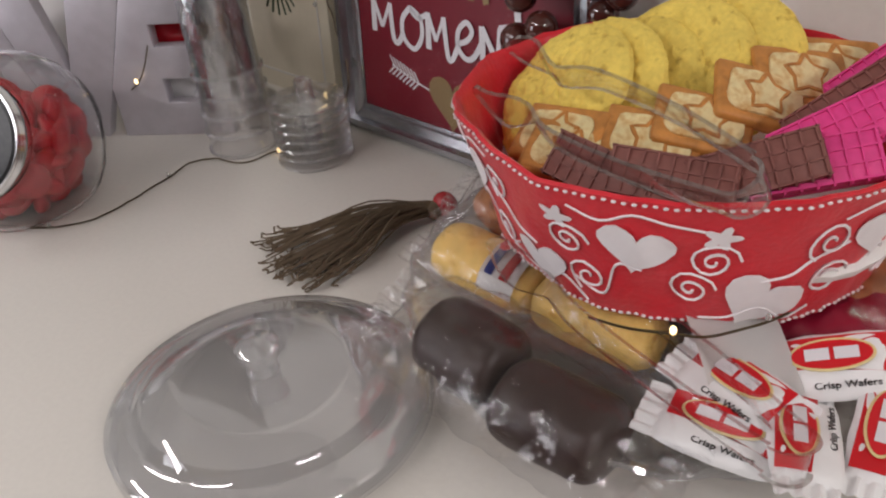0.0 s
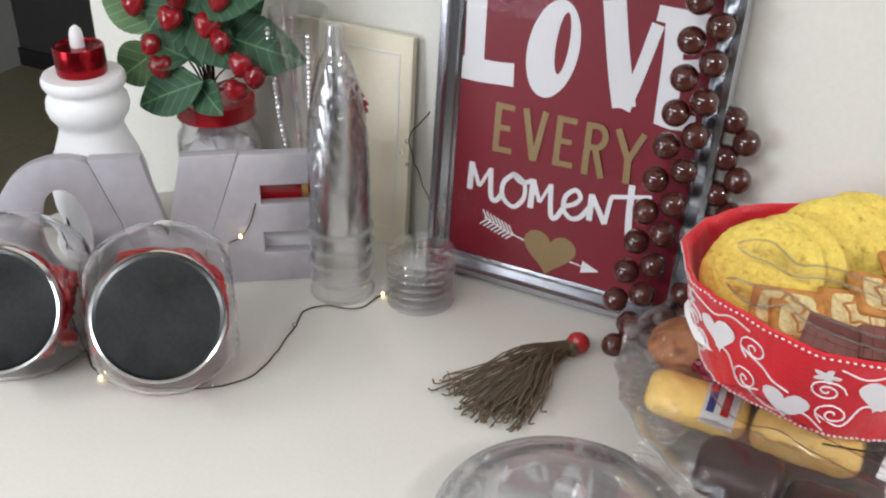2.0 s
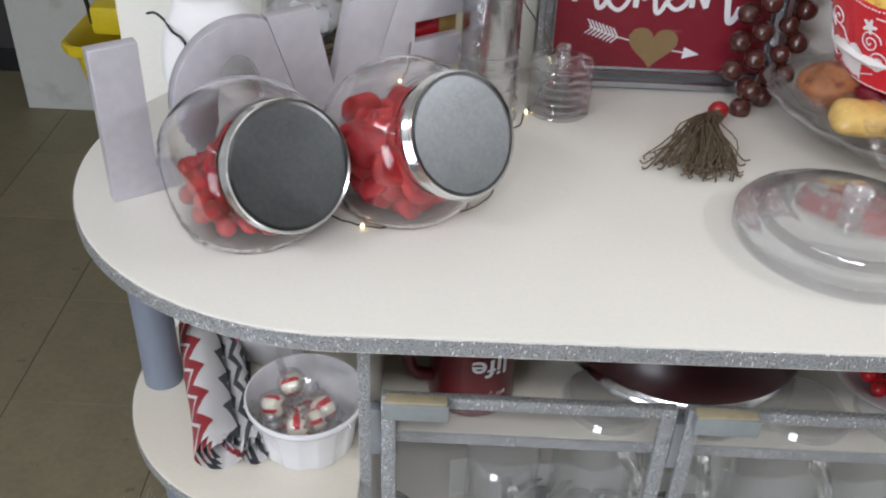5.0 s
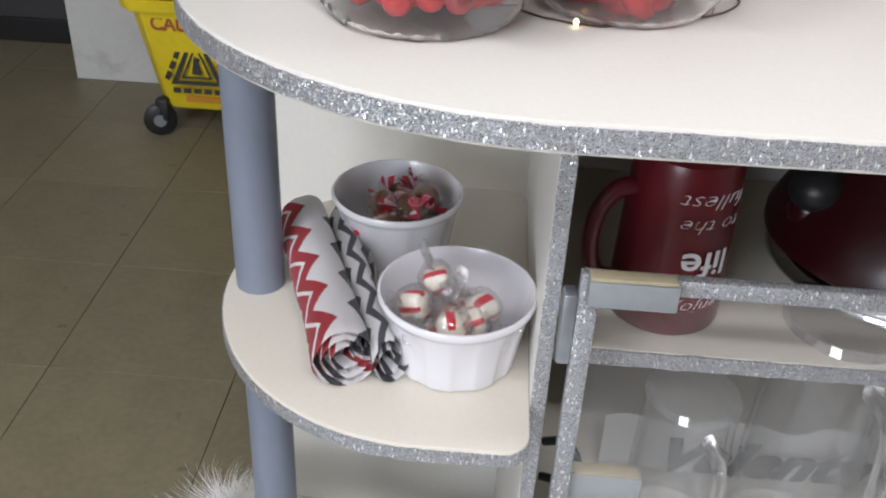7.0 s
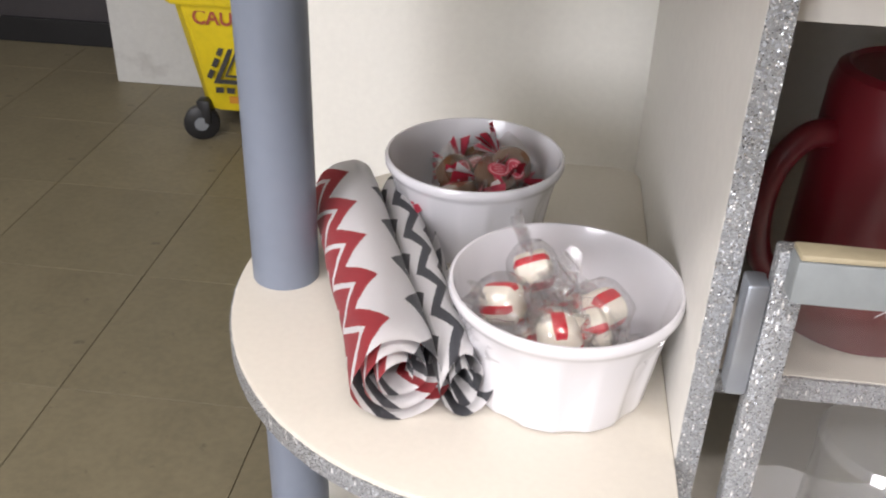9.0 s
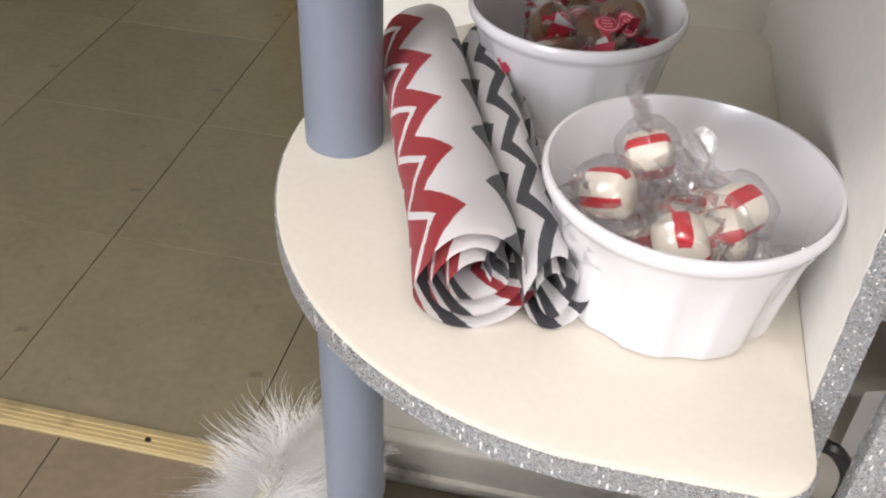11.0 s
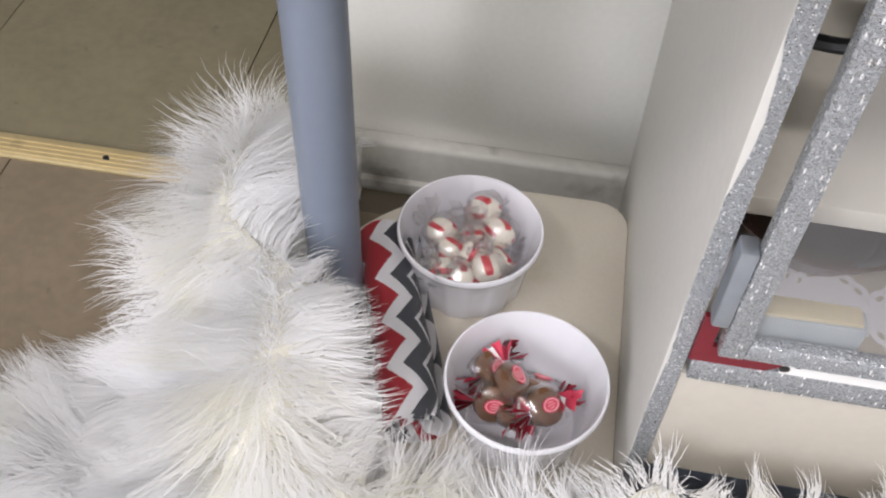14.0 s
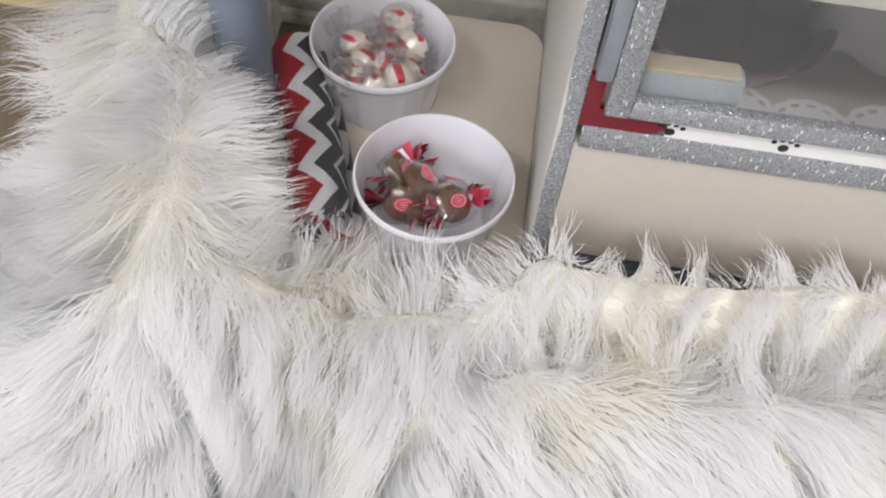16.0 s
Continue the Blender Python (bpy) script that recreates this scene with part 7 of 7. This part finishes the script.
# ---- yellow mop bucket in the room behind ----
YELLOW = mat("yellow bucket plastic", (0.80, 0.62, 0.02), 0.4, var=0.1, big=8, fine=80, bump=0.04, stain=(0.4, 0.26, 0.03), stain_lo=0.66, stain_hi=0.8)
buck = thing("mop_bucket", place(-1.42, 1.86, 0), "yellow wheeled mop bucket with caution marks", "bucket")
hull = bmesh.new()
rows = []
for z, hx, hy in ((0.072, 0.150, 0.115), (0.080, 0.155, 0.12), (0.330, 0.198, 0.150), (0.336, 0.218, 0.168), (0.366, 0.222, 0.172), (0.370, 0.216, 0.166), (0.345, 0.192, 0.146), (0.095, 0.150, 0.114)):
    rows.append([hull.verts.new((sx * (hx - c) if ix else sx * hx, sy * hy if ix else sy * (hy - c), z)) for sx, sy, ix, c in
                 ((1, -1, 1, 0.03), (1, -1, 0, 0.03), (1, 1, 0, 0.03), (1, 1, 1, 0.03), (-1, 1, 1, 0.03), (-1, 1, 0, 0.03), (-1, -1, 0, 0.03), (-1, -1, 1, 0.03))])
for a, b in zip(rows, rows[1:]):
    for k in range(8):
        hull.faces.new((a[k], a[(k + 1) % 8], b[(k + 1) % 8], b[k]))
hull.faces.new(rows[0][::-1])
hull.faces.new(rows[-1])
bmesh.ops.recalc_face_normals(hull, faces=hull.faces)
bmesh.ops.bevel(hull, geom=[e for e in hull.edges if e.calc_face_angle(0) > 0.5], offset=0.004, segments=2, affect="EDGES")
part("tub", hull, YELLOW, buck)
for sx in (-1, 1):
    for sy in (-1, 1):
        wh = part("caster", lathe([(0, -0.012), (0.030, -0.012), (0.036, -0.008), (0.036, 0.008), (0.030, 0.012), (0, 0.012)], 28), BLACK, buck, "black caster wheel", at=pose(sx * 0.158, sy * 0.125, 0.042, 90, 0, 15) @ Matrix.Diagonal((1.16, 1.16, 1, 1)))
        part("hub", lathe([(0, -0.0135), (0.014, -0.0135), (0.014, 0.0135), (0, 0.0135)], 18), HINGE, wh)
        part("fork", box(0.034, 0.036, 0.06, (sx * 0.148, sy * 0.118, 0.070), 0.006), BLACK, buck)
part("wringer", span(-0.15, 0.10, -0.10, 0.10, 0.372, 0.45, 0.012), YELLOW, buck, "yellow wringer box")
part("wringer_handle", tube(smooth_path([(-0.16, -0.06, 0.39), (-0.168, -0.06, 0.50), (-0.15, -0.05, 0.56), (-0.12, -0.04, 0.58)], 6), 0.006, 8), BLACK, buck)
cau = lettering("CAUTION", 0.20, 0.034, 0.0006, fat=0.02)
bmesh.ops.transform(cau, matrix=pose(-0.045, -0.1495, 0.306, 83, 0, 0), verts=cau.verts)
RED_MARK = mat("red bucket print", (0.34, 0.06, 0.02), 0.5)
part("inscription", cau, RED_MARK, buck, smooth=False)
tri = prism([(-0.066, -0.062), (0.066, -0.062), (0.0, 0.082)], 0, 0.0006, holes=[[(-0.050, -0.052), (0.0, 0.058), (0.050, -0.052)]])
add(tri, prism([(-0.040, -0.046), (0.040, -0.046), (0.0, 0.042)], 0, 0.0006, holes=[[(-0.032, -0.041), (0.0, 0.030), (0.032, -0.041)]]))
add(tri, prism([(-0.012, -0.034), (0.014, -0.036), (0.004, -0.004), (0.010, 0.004), (-0.006, 0.010)], 0, 0.0006))
for k in range(5):  # unreadable words round the sign
    add(tri, box(0.019, 0.013, 0.0006, (-0.052 + 0.026 * k, -0.077, 0.0003)))
    for sgn in (-1, 1):
        u = 0.10 + 0.19 * k
        add(tri, box(0.012, 0.021, 0.0006, (sgn * (0.078 - 0.062 * u), -0.055 + 0.140 * u, 0.0003), turn=pose(0, 0, 0, 0, 0, sgn * 24)))
bmesh.ops.transform(tri, matrix=pose(-0.045, -0.1400, 0.213, 83, 0, 0), verts=tri.verts)
part("warning_triangle", tri, BLACK_INK, buck, smooth=False)
part("orange_label", box(0.11, 0.001, 0.018, (-0.03, -0.1265, 0.105), turn=pose(0, 0, 0, 7, 0, 0)), mat("orange label", (0.6, 0.26, 0.03), 0.5), buck)

# ---- white faux fur throw on the floor round the cabinet ----
FUR_BASE = mat("white fur backing", (0.76, 0.74, 0.64), 0.95, var=0.12, big=20, fine=120, bump=0.3)


def fur_material():
    m = bpy.data.materials.new("white faux fur")
    m.use_nodes = True
    nt = m.node_tree
    b = nt.nodes["Principled BSDF"]
    geo = nt.nodes.new("ShaderNodeNewGeometry")
    n_ = noise_node(nt, 9, 4, nt.nodes.new("ShaderNodeTexCoord").outputs["Object"])
    c1 = link_mix(nt, geo.outputs["Random Per Island"], (0.93, 0.93, 0.93), (0.98, 0.98, 0.98))
    col = link_mix(nt, ramp(nt, n_.outputs[0], 0.58, 0.78), c1, (0.90, 0.88, 0.76))
    nt.links.new(col, b.inputs["Base Color"])
    b.inputs["Roughness"].default_value = 0.6
    b.inputs["Sheen Weight"].default_value = 0.2
    tl_ = nt.nodes.new("ShaderNodeBsdfTranslucent")
    nt.links.new(col, tl_.inputs[0])
    mx = nt.nodes.new("ShaderNodeMixShader")
    mx.inputs[0].default_value = 0.5
    nt.links.new(b.outputs[0], mx.inputs[1])
    nt.links.new(tl_.outputs[0], mx.inputs[2])
    nt.links.new(mx.outputs[0], nt.nodes["Material Output"].inputs[0])
    return m


FUR = fur_material()


def smoothstep(t):
    t = np.clip(t, 0, 1)
    return t * t * (3 - 2 * t)


def fur_height(x, y):
    """Height of the bunched throw over the floor, and how far inside its outline a place lies."""
    x, y = np.asarray(x, float), np.asarray(y, float)
    right = -0.958 + 0.080 * smoothstep((0.222 - y) / 0.06)
    edge = 0.066 + 0.020 * smoothstep((x + 0.72) / 0.04) + 0.026 * smoothstep((-0.80 - x) / 0.04) + 0.006 * np.sin(x * 23)
    d = np.maximum(right - x, edge - y)  # distance from the free part of the low shelf
    inside = np.minimum(np.minimum(d, x + 1.09 + 0.25 * smoothstep((0.25 - y) / 0.32) - 0.05 * smoothstep((y - 0.32) / 0.1)), 0.45 - y)
    roll = 0.118 * np.exp(-(np.maximum(d - 0.045, 0) / 0.075) ** 2)
    fold = 0.022 * np.sin(17 * x + 9 * y) * np.sin(13 * y - 8 * x + 1.0) + 0.012 * np.sin(31 * x - 13 * y)
    second = 0.035 * np.exp(-((d - 0.24) / 0.05) ** 2) * smoothstep((x + 1.0) / 0.15)
    east = smoothstep((x + 0.82) / 0.16)
    lift = 0.045 * smoothstep((x + 0.74) / 0.06) * np.exp(-(d / 0.12) ** 2)
    valley = -0.066 * np.exp(-((d - 0.066 - 0.008 * np.sin(x * 9)) / 0.017) ** 2) * east  # parting behind the front roll
    bank = 0.045 * smoothstep((d - 0.075) / 0.03) * np.exp(-(np.maximum(d - 0.13, 0) / 0.09) ** 2) * east
    ridge = 0.045 * np.exp(-((x + 0.925 + 0.47 * (y - 0.05)) / 0.05) ** 2) * smoothstep((y - 0.0) / 0.08)
    h = (0.060 + roll + fold * (1 - 0.65 * east) + second + lift + valley + bank + ridge) * np.sqrt(smoothstep(inside / (0.055 - 0.02 * smoothstep((x + 0.74) / 0.06))))
    return np.maximum(h, 0.0), inside


gx, gy = np.meshgrid(np.linspace(-1.36, 0.55, 150), np.linspace(-0.62, 0.44, 90))
gh, gi = fur_height(gx, gy)
verts = np.stack([gx, gy, gh + 0.001], -1).reshape(-1, 3)
idx = np.arange(gx.size).reshape(gx.shape)
faces = np.stack([idx[:-1, :-1], idx[:-1, 1:], idx[1:, 1:], idx[1:, :-1]], -1).reshape(-1, 4)
faces = faces[(gi.reshape(-1)[faces] > -0.005).all(1)]
throw = thing("fur_throw", Matrix(), "long-haired white faux fur throw bunched on the floor", "throw")
me = bpy.data.meshes.new("backing")
me.from_pydata(verts.tolist(), [], faces.tolist())
me.materials.append(FUR_BASE)
me.shade_smooth()
bk_ = new("backing", me)
bk_.parent = throw


def field(x, y, s, seed):
    """A smooth wandering number for each place."""
    return (np.sin(x * s + seed) * np.cos(y * s * 1.13 - seed * 1.7) + 0.6 * np.sin(x * s * 2.3 - y * s * 1.9 + seed * 2.1) + 0.4 * np.cos(x * s * 3.7 + y * s * 4.1 + seed))


gen = np.random.default_rng(4)
N = 235000
rx_, ry_ = gen.uniform(-1.34, 0.52, N * 3), gen.uniform(-0.60, 0.43, N * 3)
_, ins = fur_height(rx_, ry_)
ok = ins > 0.004
keep = ok & (gen.random(N * 3) < np.where((ry_ < -0.34) | (rx_ > -0.05), 0.15, 1.0) * (1 - 0.55 * smoothstep((rx_ + 0.74) / 0.05) * (1 - smoothstep((ins - 0.004) / 0.014))))
bx, by = rx_[keep][:N], ry_[keep][:N]
n_h = len(bx)
h0, ins = fur_height(bx, by)
e = 0.004
nx_ = -(fur_height(bx + e, by)[0] - fur_height(bx - e, by)[0]) / (2 * e)
ny_ = -(fur_height(bx, by + e)[0] - fur_height(bx, by - e)[0]) / (2 * e)
nrm = np.stack([nx_, ny_, np.ones(n_h)], -1)
nrm /= np.linalg.norm(nrm, axis=1, keepdims=True)
# how the pile lies: out to the west on the west mound, towards the room on the front roll, along it further out
west = smoothstep((-0.90 - bx) / 0.12)
outer = smoothstep((-0.10 - by) / 0.10) + smoothstep((0.050 - by) / 0.04) * smoothstep((bx + 0.80) / 0.10)
outer = np.minimum(outer, 1.0)
lie_x = west * -0.85 + (1 - west) * (-0.15 * (1 - outer) + 0.85 * outer)
lie_y = west * -0.25 + (1 - west) * (-0.95 * (1 - outer) - 0.35 * outer)
crest = smoothstep((-0.84 - bx) / 0.06) * smoothstep((by - 0.05) / 0.10)  # the pile parts along the crest of the west mound
part_side = np.tanh((bx + 0.925 + 0.47 * (by - 0.05) + 0.018 * field(bx, by, 14, 1.1)) / 0.05)
lie_x = lie_x * (1 - crest) + crest * 0.85 * part_side
lie_y = lie_y * (1 - crest) + crest * (0.15 * part_side - 0.35 * (1 - np.abs(part_side)) + 0.25 * field(bx, by, 11, 3.0))
ang = 0.55 * field(bx, by, 6, 0.4) + 0.30 * field(bx, by, 15, 2.0)
ca, sa = np.cos(ang), np.sin(ang)
brim = 1 - smoothstep((ins - 0.015) / 0.055)  # at the brim the pile hangs over the edge
out = 0.40 + 1.0 * brim
calm = 1 - 0.8 * brim
flow = np.stack([out * nx_ + calm * (lie_x * ca - lie_y * sa), out * ny_ + calm * (lie_x * sa + lie_y * ca), np.zeros(n_h)], -1)
flow /= np.maximum(np.linalg.norm(flow, axis=1, keepdims=True), 0.25)
# locks: strands lean a little towards the middle of their lock
cell = 0.034
ci, cj = np.round(bx / cell + 0.5 * np.sin(by * 60)), np.round(by / cell + 0.5 * np.sin(bx * 70))
cxx, cyy = (ci - 0.5 * np.sin(by * 60)) * cell, (cj - 0.5 * np.sin(bx * 70)) * cell
rnd = np.modf(np.abs(np.sin(ci * 12.9898 + cj * 78.233)) * 43758.5453)[0]
rnd2 = np.modf(np.abs(np.sin(ci * 39.346 + cj * 11.135)) * 24634.6345)[0]
lock = np.stack([np.cos(rnd * 6.28), np.sin(rnd * 6.28), 0.3 + 0 * rnd], -1)
length = gen.uniform(0.034, 0.074, n_h) * (0.90 + 0.5 * rnd2) * (0.42 + 0.58 * smoothstep(ins / 0.07))
length *= 1 - 0.45 * smoothstep((bx + 0.73) / 0.05) * (1 - smoothstep((ins - 0.02) / 0.04))
length *= 1 - 0.25 * smoothstep((bx + 0.78) / 0.08) * smoothstep((by - 0.0) / 0.04)
length *= 1 - 0.50 * crest * smoothstep((bx + 0.945 + 0.3 * (by - 0.05)) / 0.04)
lean_ = 1.05 + 0.35 * rnd2
d0 = nrm * 0.80 + flow * 0.75 + lock * 0.30 + gen.normal(0, 0.15, (n_h, 3))
d0 /= np.linalg.norm(d0, axis=1, keepdims=True)
d1 = nrm * 0.22 + flow * lean_[:, None] + lock * 0.46 + np.array([0, 0, -0.30]) + gen.normal(0, 0.15, (n_h, 3))
d1 /= np.linalg.norm(d1, axis=1, keepdims=True)
base = np.stack([bx, by, h0], -1)
pull = np.stack([cxx - bx, cyy - by, np.zeros(n_h)], -1)
SEG = 5
side_v = np.cross(d0 + d1, nrm) + gen.normal(0, 0.12, (n_h, 3))  # the flat of each strand lies outwards
side_v /= np.linalg.norm(side_v, axis=1, keepdims=True)
lines, p = [], base.copy()
for k in range(SEG + 1):
    t = k / SEG
    wdt = 0.00042 * (1 - t) ** 0.5 + 0.00005
    lines += [p - side_v * wdt, p + side_v * wdt]
    dd = d0 * (1 - t) + d1 * t
    dd /= np.linalg.norm(dd, axis=1, keepdims=True)
    dd = dd + 0.30 * np.sin(k * 1.9 + rnd * 12.0)[:, None] * side_v  # a soft wave along each lock
    p = p + dd * (length / SEG)[:, None] + pull * (0.17 if k < 3 else 0.05)
    floor_h, fi = fur_height(p[:, 0], p[:, 1])
    over = (p[:, 0] > -0.96) & (p[:, 1] > 0.05)
    p[:, 2] = np.maximum(p[:, 2], np.where(over, LOW + 0.004, 0.006))
sv = np.stack(lines, 1).reshape(-1, 3)
per = 2 * (SEG + 1)
off = (np.arange(n_h) * per)[:, None, None]
quads = np.array([[2 * k, 2 * k + 1, 2 * k + 3, 2 * k + 2] for k in range(SEG)])[None] + off
quads = quads.reshape(-1, 4)
pm = bpy.data.meshes.new("fur")
pm.vertices.add(len(sv))
pm.vertices.foreach_set("co", sv.astype(np.float32).ravel())
pm.loops.add(quads.size)
pm.loops.foreach_set("vertex_index", quads.astype(np.int32).ravel())
pm.polygons.add(len(quads))
pm.polygons.foreach_set("loop_start", np.arange(0, quads.size, 4, dtype=np.int32))
pm.update(calc_edges=True)
pm.materials.append(FUR)
pm.shade_smooth()
fur_ob = new("fur", pm)
fur_ob.parent = throw
tagged(fur_ob, "long white fur strands", kind="stuff")

# ---- floor tiles, each a piece of its own ----
STEP = 0.328
tl = mesh_of("tile", box(STEP - 0.0014, STEP - 0.0014, 0.008, (STEP / 2, STEP / 2, -0.004), 0.0004, 1), TILE, False)
tl_b = mesh_of("tile", box(STEP - 0.0014, STEP - 0.0014, 0.008, (STEP / 2, STEP / 2, -0.004), 0.0004, 1), TILE_B, False)
for i in range(-6, 6):
    for j in range(0, 6):
        ob = new("tile", tl)
        ob.parent = floor
        ob.location = (-1.478 + STEP * i, 0.468 + STEP * j, 0)
    for j in range(1, 11):
        ob = new("tile", tl_b)
        ob.parent = floor
        ob.location = (-1.36 + STEP * i, 0.434 - STEP * j, 0)
